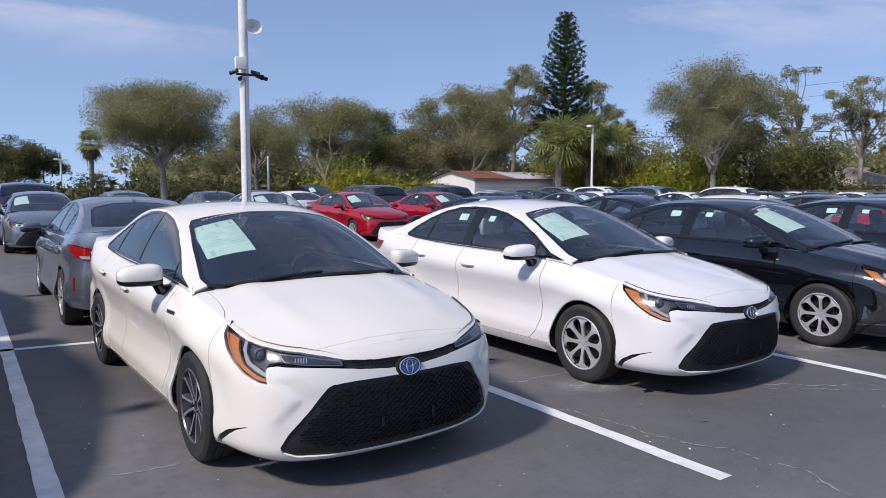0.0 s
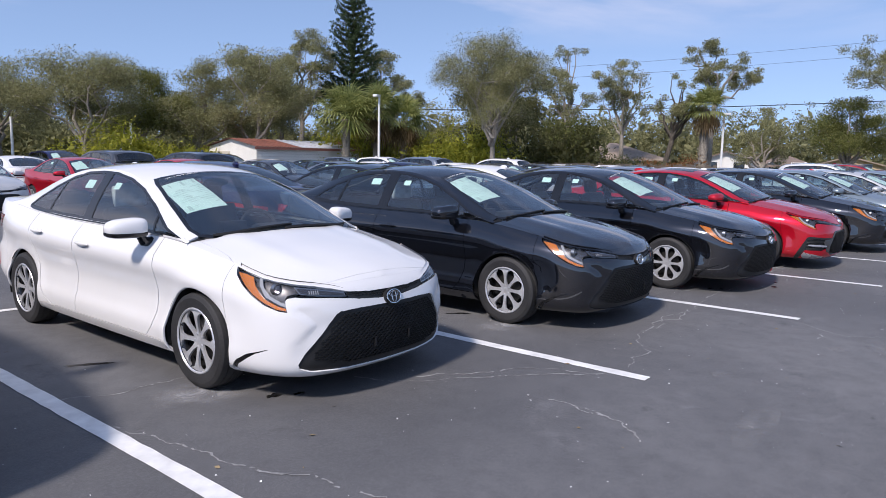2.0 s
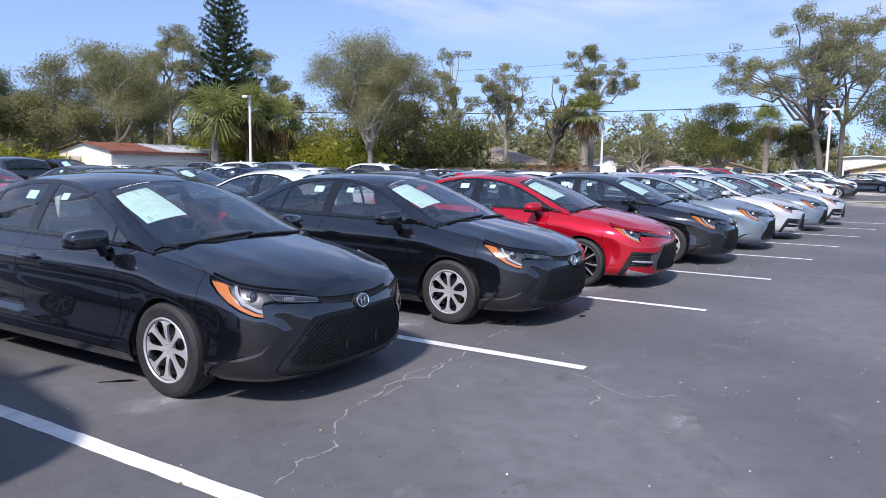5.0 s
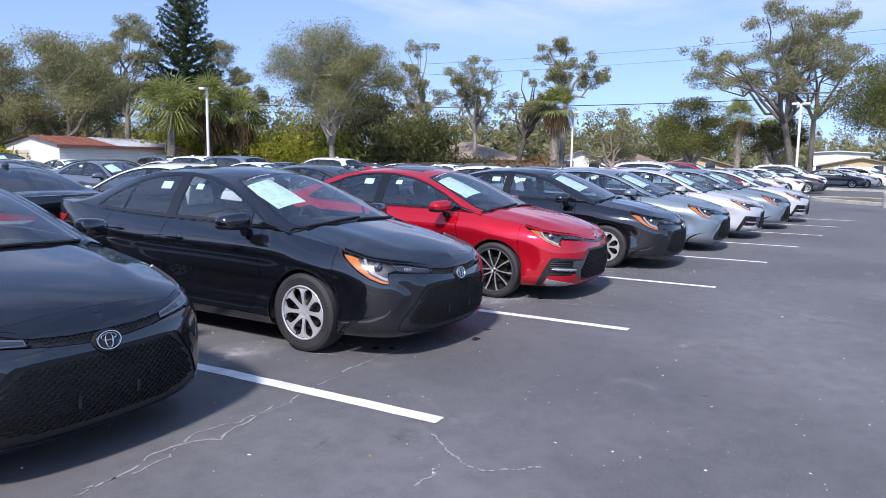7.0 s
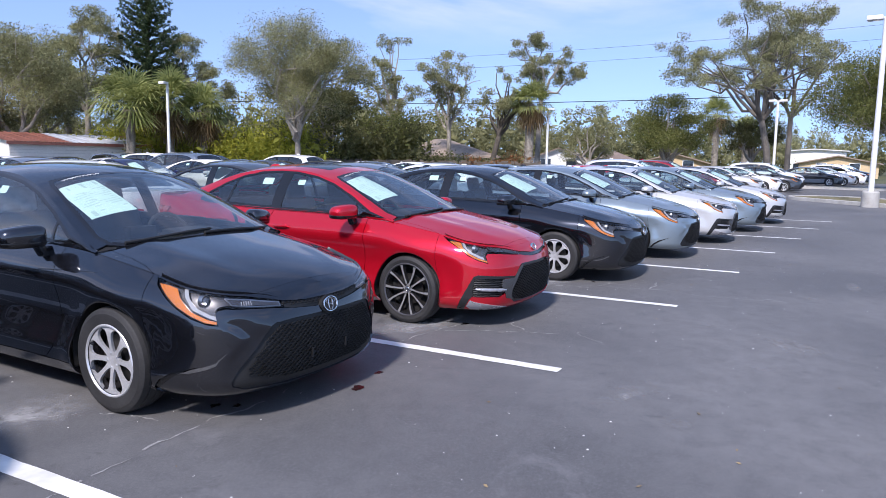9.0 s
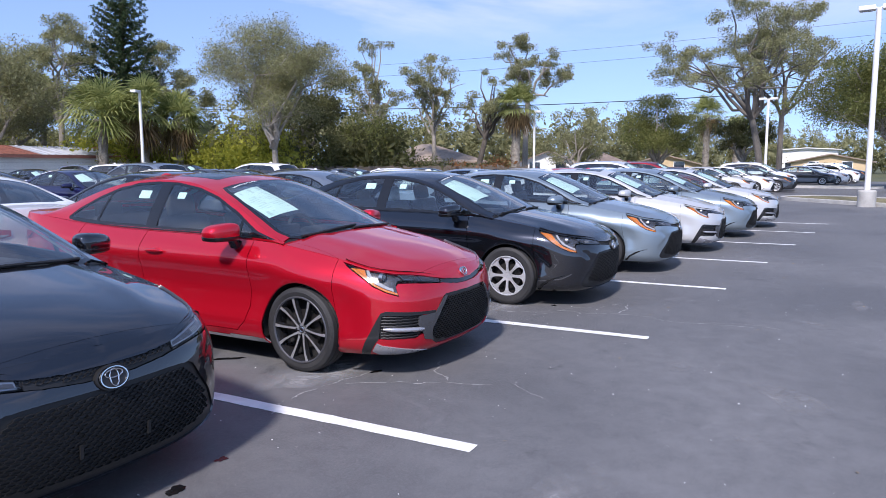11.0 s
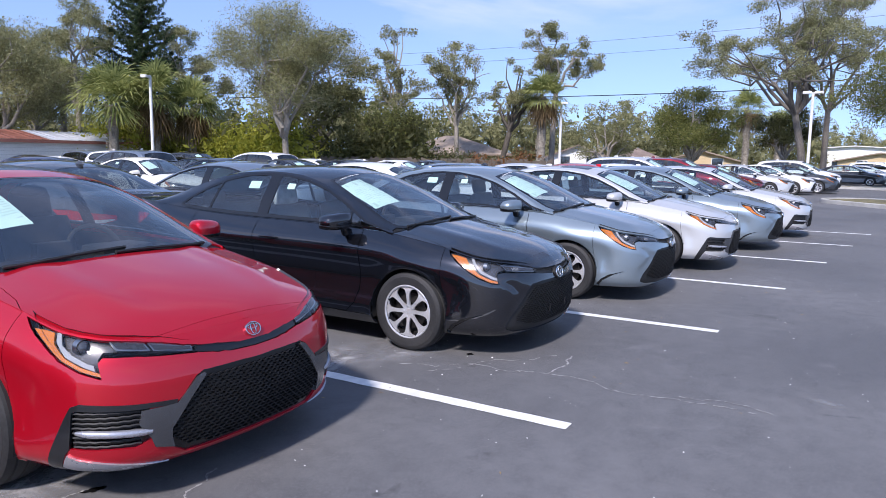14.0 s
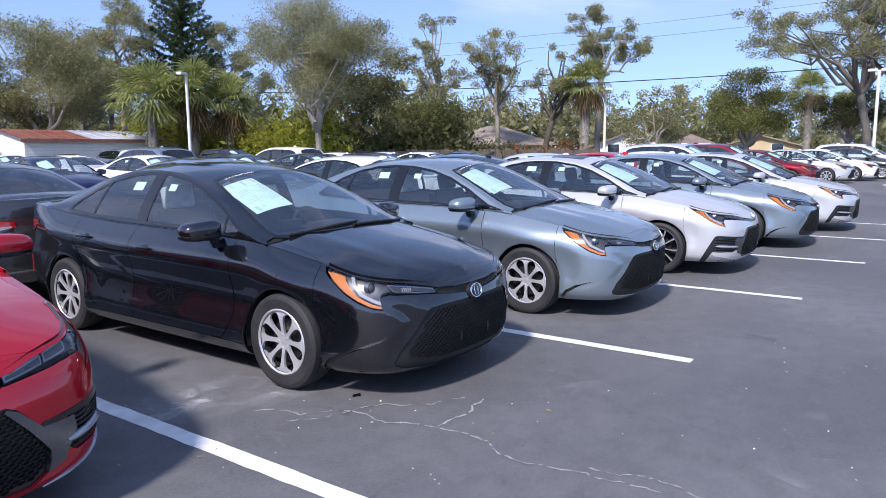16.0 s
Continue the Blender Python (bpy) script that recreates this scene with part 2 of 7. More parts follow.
M["black_plastic"] = plain("textured_black_plastic", (0.010, 0.010, 0.0105), 0.55)
M["gloss_black"] = plain("gloss_black_trim", (0.006, 0.006, 0.007), 0.25, 0, 0.25)
M["well"] = plain("wheel_arch_liner", (0.010, 0.010, 0.010), 0.9)
M["chrome"] = plain("chrome", (0.68, 0.68, 0.68), 0.12, 1.0, vary=0.03)
M["satin"] = plain("satin_silver_trim", (0.40, 0.41, 0.43), 0.35, 0.45)
M["dark_trim"] = plain("dark_metallic_trim", (0.024, 0.025, 0.028), 0.3, 0.4, 0.3)
M["bright_trim"] = plain("bright_silver_trim", (0.42, 0.42, 0.45), 0.28, 0.6)
M["projector"] = plain("projector_glass", (0.05, 0.055, 0.065), 0.05, 0.0, 1.0)
M["gunmetal"] = plain("gunmetal_trim", (0.16, 0.162, 0.17), 0.26, 0.8)
M["blue_badge"] = plain("blue_badge", (0.01, 0.07, 0.22), 0.15, 0.3, 1.0)
M["dark_badge"] = plain("dark_badge", (0.02, 0.02, 0.022), 0.5)
M["lamp_bowl"] = plain("smoked_lamp_housing", (0.09, 0.09, 0.095), 0.28, 0.7)
M["lamp_silver"] = plain("lamp_reflector", (0.36, 0.37, 0.385), 0.32, 1.0)
M["amber"] = plain("amber_reflector", (0.52, 0.15, 0.008), 0.22, 0.0, 1.0)
M["led"] = plain("white_light_bar", (0.32, 0.33, 0.345), 0.2, 0.0, 0.8)
M["red_lens"] = plain("red_lens", (0.34, 0.008, 0.010), 0.12, 0.0, 1.0)
M["lens"] = pane_glass("clear_lamp_cover", (0.95, 0.95, 0.95), 0.02, 0.045, 0.0)
M["screen_glass"] = pane_glass("windscreen_glass", (0.86, 0.92, 0.91), 0.012, 0.20, 0.002)
M["side_glass"] = pane_glass("side_glass", (0.82, 0.90, 0.89), 0.012, 0.14, 0.004)
M["privacy_glass"] = pane_glass("dark_side_glass", (0.20, 0.23, 0.24), 0.012, 0.13, 0.004)
M["dash"] = plain("dashboard_plastic", (0.018, 0.018, 0.019), 0.6)
M["seat"] = mottled("seat_cloth", (0.03, 0.03, 0.032), (0.07, 0.07, 0.074), 0.85, grain=180, stain=8)
M["light_seat"] = mottled("seat_wrap_film", (0.40, 0.41, 0.42), (0.62, 0.63, 0.64), 0.35, grain=20, stain=8)
M["headliner"] = plain("headliner_cloth", (0.30, 0.30, 0.29), 0.9)
M["paper"] = mottled("window_label_paper", (0.66, 0.85, 0.75), (0.76, 0.92, 0.83), 0.6, grain=14, stain=5, bump=0)
M["ink"] = plain("grey_print", (0.52, 0.66, 0.59), 0.6)
M["white_ink"] = plain("white_marker", (0.75, 0.75, 0.75), 0.6)
M["plate"] = plain("white_plate", (0.65, 0.62, 0.62), 0.4)
M["plate_bar"] = plain("plate_red_bars", (0.50, 0.05, 0.06), 0.4)
M["pearl"] = paint("pearl_white_paint", (0.745, 0.72, 0.655), 0.0, 0.25)
M["white"] = paint("white_paint", (0.70, 0.70, 0.70), 0.0, 0.25)
M["black"] = paint("black_metallic_paint", (0.012, 0.0135, 0.019), 0.7, 0.27, 1.75)
M["navy"] = paint("dark_blue_paint", (0.008, 0.009, 0.05), 0.2, 0.4)
M["red"] = paint("red_metallic_paint", (0.52, 0.006, 0.020), 0.50, 0.32)
M["silver"] = paint("silver_metallic_paint", (0.54, 0.545, 0.55), 0.35, 0.34)
M["haze"] = paint("pale_blue_grey_metallic_paint", (0.24, 0.295, 0.335), 0.65, 0.34)
M["wine"] = paint("dark_red_metallic_paint", (0.16, 0.006, 0.012), 0.3, 0.32)
M["steel"] = paint("blue_grey_metallic_paint", (0.20, 0.23, 0.27), 0.7, 0.34)
M["charcoal"] = paint("charcoal_metallic_paint", (0.055, 0.058, 0.065), 0.55, 0.33)
M["white_post"] = mottled("white_painted_steel", (0.62, 0.62, 0.60), (0.80, 0.80, 0.78), 0.45, grain=14, stain=1.2, bump=0.05)
M["grey_steel"] = plain("galvanised_steel", (0.42, 0.43, 0.44), 0.45, 0.8)


# ---- mesh tools ----
def part(name, bm, material, parent=None, label="", smooth=35):
    """Links a bmesh as one mesh object under its parent."""
    me = bpy.data.meshes.new(name)
    bm.to_mesh(me)
    bm.free()
    if material:
        me.materials.append(material)
    if smooth:
        me.shade_smooth()
        me.set_sharp_from_angle(angle=radians(smooth))
    ob = new(name, me)
    if parent:
        ob.parent = parent
    if label:
        tagged(ob, label)
    return ob


def thing(name, label, category, group="", kind="", at=None):
    """An Empty at the base of a thing."""
    ob = tagged(new(name), label, category, group, kind)
    ob.empty_display_size = 0.2
    if at is not None:
        ob.matrix_basis = at
    return ob


def box(bm, x0, x1, y0, y1, z0, z1, bevel=0.0, m=None):
    vs = [bm.verts.new((x, y, z)) for z in (z0, z1) for x, y in ((x0, y0), (x1, y0), (x1, y1), (x0, y1))]
    fs = [bm.faces.new([vs[i] for i in f]) for f in ((3, 2, 1, 0), (4, 5, 6, 7), (0, 1, 5, 4), (1, 2, 6, 5), (2, 3, 7, 6), (3, 0, 4, 7))]
    if bevel:
        es = list({e for f in fs for e in f.edges})
        r = bmesh.ops.bevel(bm, geom=es, offset=bevel, segments=2, affect="EDGES", profile=0.6)
        vs = list({v for f in r["faces"] for v in f.verts} | {v for v in vs if v.is_valid})
    if m is not None:
        bmesh.ops.transform(bm, matrix=m, verts=vs)
    return bm


def tube(bm, points, radii, sides=8, cap=True):
    """A round bar along points with a radius at each."""
    pts = [Vector(p) for p in points]
    if not hasattr(radii, "__len__"):
        radii = [radii] * len(pts)
    rings = []
    ref = Vector((0.31, 0.17, 0.93)).normalized()
    for i, p in enumerate(pts):
        d = (pts[min(i + 1, len(pts) - 1)] - pts[max(i - 1, 0)]).normalized()
        u = d.cross(ref)
        if u.length < 1e-3:
            u = d.cross(Vector((1, 0, 0)))
        u.normalize()
        w = d.cross(u)
        rings.append([bm.verts.new(p + radii[i] * (math.cos(k * 2 * math.pi / sides) * u + math.sin(k * 2 * math.pi / sides) * w)) for k in range(sides)])
    for a, b in zip(rings, rings[1:]):
        for k in range(sides):
            bm.faces.new((a[k], a[(k + 1) % sides], b[(k + 1) % sides], b[k]))
    if cap:
        bm.faces.new(rings[0][::-1])
        bm.faces.new(rings[-1])
    return bm


def lathe(bm, profile, axis="x", steps=40, closed=False):
    """Turns (offset along axis, radius) pairs round an axis through the origin."""
    rings = []
    for o, r in profile:
        ring = []
        for k in range(steps):
            c, s = math.cos(2 * math.pi * k / steps) * r, math.sin(2 * math.pi * k / steps) * r
            ring.append(bm.verts.new((o, c, s) if axis == "x" else (c, s, o) if axis == "z" else (c, o, s)))
        rings.append(ring)
    if closed:
        rings.append(rings[0])
    for a, b in zip(rings, rings[1:]):
        for k in range(steps):
            bm.faces.new((a[k], b[k], b[(k + 1) % steps], a[(k + 1) % steps]))
    return bm


def pchip(keys):
    """A smooth curve through (x, y) keys that never overshoots them."""
    x, y = np.array(keys, float).T
    h, d = np.diff(x), np.diff(y) / np.diff(x)
    m = np.zeros(len(x))
    for i in range(1, len(x) - 1):
        if d[i - 1] * d[i] > 0:
            a, b = 2 * h[i] + h[i - 1], h[i] + 2 * h[i - 1]
            m[i] = (a + b) / (a / d[i - 1] + b / d[i])
    m[0], m[-1] = d[0], d[-1]

    def f(t):
        t = min(max(t, x[0]), x[-1])
        i = min(int(np.searchsorted(x, t, "right")) - 1, len(x) - 2)
        s = (t - x[i]) / h[i]
        return float((1 + 2 * s) * (1 - s) ** 2 * y[i] + s * (1 - s) ** 2 * h[i] * m[i] + s * s * (3 - 2 * s) * y[i + 1] + s * s * (s - 1) * h[i] * m[i + 1])

    return f


def spline(keys):
    """A smooth plane curve through points: dense samples and their arc lengths."""
    p = np.array(keys, float)
    n = len(p)
    t = np.concatenate([[0], np.cumsum(np.sqrt(np.hypot(*np.diff(p, axis=0).T)))])
    h = np.diff(t)
    a, r = np.eye(n), np.zeros((n, 2))
    for i in range(1, n - 1):
        a[i, i - 1:i + 2] = h[i - 1], 2 * (h[i - 1] + h[i]), h[i]
        r[i] = 6 * ((p[i + 1] - p[i]) / h[i] - (p[i] - p[i - 1]) / h[i - 1])
    m = np.linalg.solve(a, r)
    out = []
    for i in range(n - 1):
        for s in np.linspace(t[i], t[i + 1], 24, endpoint=i == n - 2):
            u, w = t[i + 1] - s, s - t[i]
            out.append((m[i] * u ** 3 + m[i + 1] * w ** 3) / (6 * h[i]) + (p[i] / h[i] - m[i] * h[i] / 6) * u + (p[i + 1] / h[i] - m[i + 1] * h[i] / 6) * w)
    out = np.array(out)
    return out, np.concatenate([[0], np.cumsum(np.hypot(*np.diff(out, axis=0).T))])


def smooth_step(a, b, t):
    s = min(max((t - a) / (b - a), 0.0), 1.0)
    return s * s * (3 - 2 * s)


def inside(px, py, poly):
    hit = False
    j = len(poly) - 1
    for i in range(len(poly)):
        xi, yi = poly[i]
        xj, yj = poly[j]
        if (yi > py) != (yj > py) and px < (xj - xi) * (py - yi) / (yj - yi) + xi:
            hit = not hit
        j = i
    return hit


def flat_grid(us, vs, place=lambda u, v: (u, v)):
    """A flat grid in the plane of a panel's own two measures."""
    bm = bmesh.new()
    g = [[bm.verts.new((*place(u, v), 0)) for v in vs] for u in us]
    for i in range(len(us) - 1):
        for j in range(len(vs) - 1):
            bm.faces.new((g[i][j], g[i + 1][j], g[i + 1][j + 1], g[i][j + 1]))
    return bm


def score(bm, line, closed=True):
    """Cuts a flat grid along a line of points, so that panels can be parted there."""
    n = len(line)
    for i in range(n if closed else n - 1):
        a, b = Vector((*line[i], 0)), Vector((*line[(i + 1) % n], 0))
        lo, hi = (min(a.x, b.x) - 1e-4, min(a.y, b.y) - 1e-4), (max(a.x, b.x) + 1e-4, max(a.y, b.y) + 1e-4)
        geom = []
        for f in bm.faces:
            xs = [v.co.x for v in f.verts]
            if min(xs) > hi[0] or max(xs) < lo[0]:
                continue
            ys = [v.co.y for v in f.verts]
            if min(ys) > hi[1] or max(ys) < lo[1]:
                continue
            geom.append(f)
        if not geom:
            continue
        es = {e for f in geom for e in f.edges}
        vs = {v for f in geom for v in f.verts}
        d = b - a
        bmesh.ops.bisect_plane(bm, geom=[*vs, *es, *geom], dist=1e-5, plane_co=a, plane_no=(-d.y, d.x, 0))


def panels(bm, classify, merge=0.0035):
    """Parts the faces of a flat grid by name: {name: (points, faces)}."""
    bmesh.ops.remove_doubles(bm, verts=bm.verts[:], dist=merge)
    out = {}
    for f in bm.faces:
        c = f.calc_center_median()
        out.setdefault(classify(c.x, c.y), []).append(f)
    made = {}
    for name, faces in out.items():
        index, pts, fs = {}, [], []
        for f in faces:
            for v in f.verts:
                if v not in index:
                    index[v] = len(pts)
                    pts.append((v.co.x, v.co.y))
            fs.append([index[v] for v in f.verts])
        made[name] = (pts, fs)
    bm.free()
    return made


def skin(panel, to3d, sides=(1,), gap=0.003, lip=0.018, flip=False):
    """Bends a flat panel into its place: with a narrow gap round it and edges turned in."""
    pts, fs = panel
    use = {}
    for f in fs:
        for a, b in zip(f, f[1:] + f[:1]):
            use.setdefault((min(a, b), max(a, b)), []).append((a, b))
    push, rim = {}, []
    for (_, _), us in use.items():
        if len(us) == 1:
            a, b = us[0]
            rim.append((a, b))
            d = Vector((pts[b][0] - pts[a][0], pts[b][1] - pts[a][1]))
            if d.length > 1e-7:
                n = Vector((-d.y, d.x))
                push[a] = push.get(a, Vector((0, 0))) + n
                push[b] = push.get(b, Vector((0, 0))) + n
    bm = bmesh.new()
    for side in sides:
        vs = []
        for i, p in enumerate(pts):
            u, v = p
            if gap and i in push and push[i].length > 1e-5 and not (abs(u) < 1e-5 and len(sides) > 1):
                n = push[i].normalized() * gap
                u, v = u + n.x, v + n.y
            x, y, z = to3d(u, v)
            vs.append(bm.verts.new((x * side, y, z)))
        for f in fs:
            order = [vs[i] for i in f]
            if (side > 0) == flip:
                order.reverse()
            try:
                bm.faces.new(order)
            except ValueError:
                pass
        if lip:
            bm.normal_update()
            inner = {}
            for a, b in rim:
                if len(sides) > 1 and abs(pts[a][0]) < 1e-5 and abs(pts[b][0]) < 1e-5:
                    continue
                for i in (a, b):
                    if i not in inner:
                        u, v = pts[i]
                        p0 = Vector(to3d(u, v))
                        n = (Vector(to3d(u + 0.004, v)) - p0).cross(Vector(to3d(u, v + 0.004)) - p0)
                        n = n.normalized() * lip if n.length > 1e-9 else Vector()
                        if flip:
                            n = -n
                        inner[i] = bm.verts.new(vs[i].co - Vector((n.x * side, n.y, n.z)))
                order = [vs[b], vs[a], inner[a], inner[b]]
                if (side > 0) == flip:
                    order.reverse()
                bm.faces.new(order)
    if len(sides) > 1:
        bmesh.ops.remove_doubles(bm, verts=[v for v in bm.verts if abs(v.co.x) < 1e-4], dist=1e-4)
    return bm


# ---- the lot ----
PITCH, SKEW = 2.89, 6.6  # bay width along the row; lean of the bays in degrees
SK = math.tan(radians(SKEW))


def bay_dir(d):
    """A shift of d metres along a bay."""
    return Vector((-math.sin(radians(SKEW)) * d, math.cos(radians(SKEW)) * d, 0))


def build_ground():
    g = flat_grid(np.linspace(-60, 60, 25) + 20, np.linspace(-45, 60, 22))
    me = part("ground", g, M["asphalt"], smooth=0)
    tagged(me, "dark sealed asphalt parking lot with pale cracks", "asphalt", kind="structure")
    far = bmesh.new()
    ring = [(-40, -45), (80, -45), (80, 60), (-40, 60)]
    big = [(-900, -900), (900, -900), (900, 900), (-900, 900)]
    a = [far.verts.new((*p, 0.0)) for p in ring]
    b = [far.verts.new((*p, 0.0)) for p in big]
    for i in range(4):
        far.faces.new((b[i], b[(i + 1) % 4], a[(i + 1) % 4], a[i]))
    tagged(part("ground_beyond", far, M["land"], smooth=0), "rough grass and scrub land round the lot", "ground", kind="structure")


def stripe(p, q, width=0.11):
    """A painted bay line, a little worn at its rim."""
    p, q = Vector((*p, 0)), Vector((*q, 0))
    d = (q - p).normalized()
    n = Vector((-d.y, d.x, 0))
    bm = bmesh.new()
    rng = random.Random(int(p.x * 97 + p.y * 31 + q.x * 7))
    k = max(2, int((q - p).length / 0.12))
    rows = []
    for i in range(k + 1):
        c = p + (q - p) * i / k
        w1, w2 = width / 2 + rng.uniform(-0.004, 0.004), width / 2 + rng.uniform(-0.004, 0.004)
        rows.append((bm.verts.new(c + n * w1 + Vector((0, 0, 0.004))), bm.verts.new(c - n * w2 + Vector((0, 0, 0.004)))))
    for r, s in zip(rows, rows[1:]):
        bm.faces.new((r[0], r[1], s[1], s[0]))
    return tagged(part("parking_line", bm, M["stripe"], smooth=0), "white painted parking bay line on asphalt", "parking line", "bay lines", "structure")


LINES = (-8.8, -5.92, -3.02, 0.0, 2.935, 5.84, 8.73, 11.59, 14.50, 17.26, 20.15, 23.0, 25.75)


def build_lines():
    for x in LINES:
        p = Vector((x, 0, 0))
        stripe(p.xy, (p + bay_dir(10.6)).xy)
    for y0, y1 in ((15.6, 25.8), (32.0, 42.0)):
        for i in range(-3, 13):
            p = Vector((PITCH * i, 0, 0)) + bay_dir(y0)
            stripe(p.xy, (p + bay_dir(y1 - y0)).xy)
    stripe((-9.4, 5.2), (25.2, 5.2), 0.10)


build_ground()
build_lines()


# ---- cracks, stains and litter on the asphalt ----
def crack(points, seed, width=0.020):
    """A wandering pale crack through a few points, uneven in width, with small side cracks."""
    rng = random.Random(seed)
    pts = [Vector((*p, 0)) for p in points]
    for level in range(5):
        more = [pts[0]]
        for a, b in zip(pts, pts[1:]):
            d = b - a
            n = Vector((-d.y, d.x, 0))
            more += [(a + b) / 2 + n * rng.uniform(-0.15, 0.15), b]
        pts = more
    bm = bmesh.new()
    rows = []
    for i, p in enumerate(pts):
        d = (pts[min(i + 1, len(pts) - 1)] - pts[max(i - 1, 0)]).normalized()
        n = Vector((-d.y, d.x, 0)) * width * rng.uniform(0.12, 0.9) * (0.25 if i in (0, len(pts) - 1) else 1) * 0.5
        z = Vector((0, 0, 0.003))
        rows.append((bm.verts.new(p + n + z), bm.verts.new(p - n + z)))
    for r, q in zip(rows, rows[1:]):
        if rng.random() > 0.14:
            bm.faces.new((r[0], r[1], q[1], q[0]))
    return tagged(part("crack", bm, M["crack"], smooth=0), "thin pale crack in the asphalt", "crack", "cracks", "structure")


def blotch(x, y, rx, ry, turn, material, name, label, seed, holes=0.0):
    """A flat stain with a ragged rim."""
    rng = random.Random(seed)
    bm = bmesh.new()
    n = 36
    rim = []
    for k in range(n):
        a = 2 * math.pi * k / n
        r = 0.72 + 0.42 * noise.noise(Vector((math.cos(a) * 1.7 + seed, math.sin(a) * 1.7, seed * 0.7))) + rng.uniform(-0.09, 0.09)
        rim.append((rx * r * math.cos(a), ry * r * math.sin(a)))
    m = pose(x, y, 0.0025, 0, 0, turn)
    bm.faces.new([bm.verts.new(m @ Vector((*p, 0))) for p in rim])
    return tagged(part(name, bm, M[material], smooth=0), label, "stain", kind="structure")


def scatter(name, label, material, count, seed, x0, x1, y0, y1, lo, hi):
    """Bits of leaf and grit lying about, as one mass."""
    rng = np.random.default_rng(seed)
    bm = bmesh.new()
    for _ in range(count):
        x, y, s, a = rng.uniform(x0, x1), rng.uniform(y0, y1), rng.uniform(lo, hi), rng.uniform(0, 6.28)
        c, d = math.cos(a) * s, math.sin(a) * s
        w = rng.uniform(0.25, 0.6)
        up = rng.uniform(0.004, 0.010)
        vs = [bm.verts.new(p) for p in ((x - c, y - d, 0.004), (x + d * w, y - c * w, up), (x + c, y + d, 0.005), (x - d * w, y + c * w, 0.004))]
        bm.faces.new(vs)
    return tagged(part(name, bm, M[material], smooth=0), label, "litter", kind="stuff")


def build_marks():
    runs = ([(-0.24, 2.17), (0.41, 2.10), (0.74, 2.12)], [(-0.20, 1.61), (0.07, 1.04), (0.38, 0.28), (0.39, -0.5)], [(1.43, 1.39), (2.09, 0.78), (2.8, 0.27)], [(2.12, -0.04), (1.89, -0.55)],
            [(3.07, 0.23), (3.6, 0.35), (4.3, 0.76), (5.4, 0.95)], [(1.74, 1.10), (2.82, 0.24)], [(2.06, 0.21), (2.08, -0.2)], [(4.15, 0.76), (5.59, 0.96), (7.28, 1.25)], [(5.1, -0.4), (5.36, -0.35)],
            [(5.65, -0.08), (5.43, -0.56), (5.65, -0.8)], [(5.87, 2.16), (6.44, 1.4)], [(8.49, 1.29), (9.23, 1.4), (9.5, 1.36)], [(9.18, 1.33), (9.74, 0.47)], [(10.01, 1.1), (9.63, 0.77)],
            [(9.88, 0.37), (9.64, 0.05)], [(11.87, 1.56), (12.4, 0.57), (12.92, 0.66)], [(12.4, 0.56), (12.36, -0.07), (12.51, -0.8)], [(-2.92, 1.59), (-2.47, 1.59)], [(11.9, 1.29), (12.92, 0.71)], [(12.52, -0.31), (12.55, -0.9)])
    for i, r in enumerate(runs):
        crack(r, 100 + i)
    drips = ((0.18, 2.84, 0.22, 0.035, -22), (0.82, 1.40, 0.07, 0.045, 20), (0.95, 1.33, 0.05, 0.03, 0), (9.14, 2.52, 0.20, 0.04, -42), (9.52, 1.33, 0.06, 0.035, -10), (6.79, 1.36, 0.05, 0.03, 0), (6.87, 1.25, 0.04, 0.03, 30),
             (7.55, 0.89, 0.08, 0.05, 15), (3.42, 2.34, 0.17, 0.035, -40), (7.9, 1.0, 0.05, 0.03, 0), (12.45, 1.30, 0.05, 0.03, 20))
    for i, (x, y, rx, ry, t) in enumerate(drips):
        blotch(x, y, rx, ry, t, "oil", "oil_stain", "black oil drip on the asphalt", 7 + i)
    pale = ((10.86, -0.46, 0.13, 0.05, 30), (9.65, -1.17, 0.10, 0.04, -60), (4.85, -0.66, 0.15, 0.03, 35), (12.98, -1.1, 0.12, 0.05, 80), (4.43, -1.46, 0.15, 0.06, 40), (3.43, -0.29, 0.12, 0.03, 30), (8.2, -1.0, 0.10, 0.03, 60))
    for i, (x, y, rx, ry, t) in enumerate(pale):
        blotch(x, y, rx * 2.0, ry * 2.0 + 0.04, t, "dust", "pale_scuff", "pale scuff on the asphalt", 60 + 7 * i)
    # dried dust round the front wheels
    for i, (x, y, rx, ry, t) in enumerate(((11.75, 1.95, 1.1, 0.55, 10), (12.3, 1.75, 0.7, 0.4, -15), (0.55, 1.75, 0.7, 0.4, -10), (6.05, 2.05, 1.0, 0.5, 5), (3.4, 1.75, 0.6, 0.35, 0), (9.3, 1.75, 0.9, 0.4, -10), (5.2, -0.9, 0.9, 0.2, 30), (8.6, -0.6, 0.8, 0.18, -20), (14.2, -1.4, 0.7, 0.12, 15), (2.6, -0.9, 0.8, 0.16, 20), (10.6, -1.2, 0.9, 0.2, 40))):
        blotch(x, y, rx, ry, t, "wheel_dust" if y > 1 else "dust", "dust_patch", "pale dried dust on the asphalt", 90 + i)
    scatter("grit", "white bits of grit and leaf on the asphalt", "stripe", 850, 5, -4, 18, -2.4, 3.2, 0.003, 0.011)
    scatter("leaf_litter", "dry brown leaf bits on the asphalt", "litter", 120, 6, -4, 18, -2.0, 4.0, 0.008, 0.022)


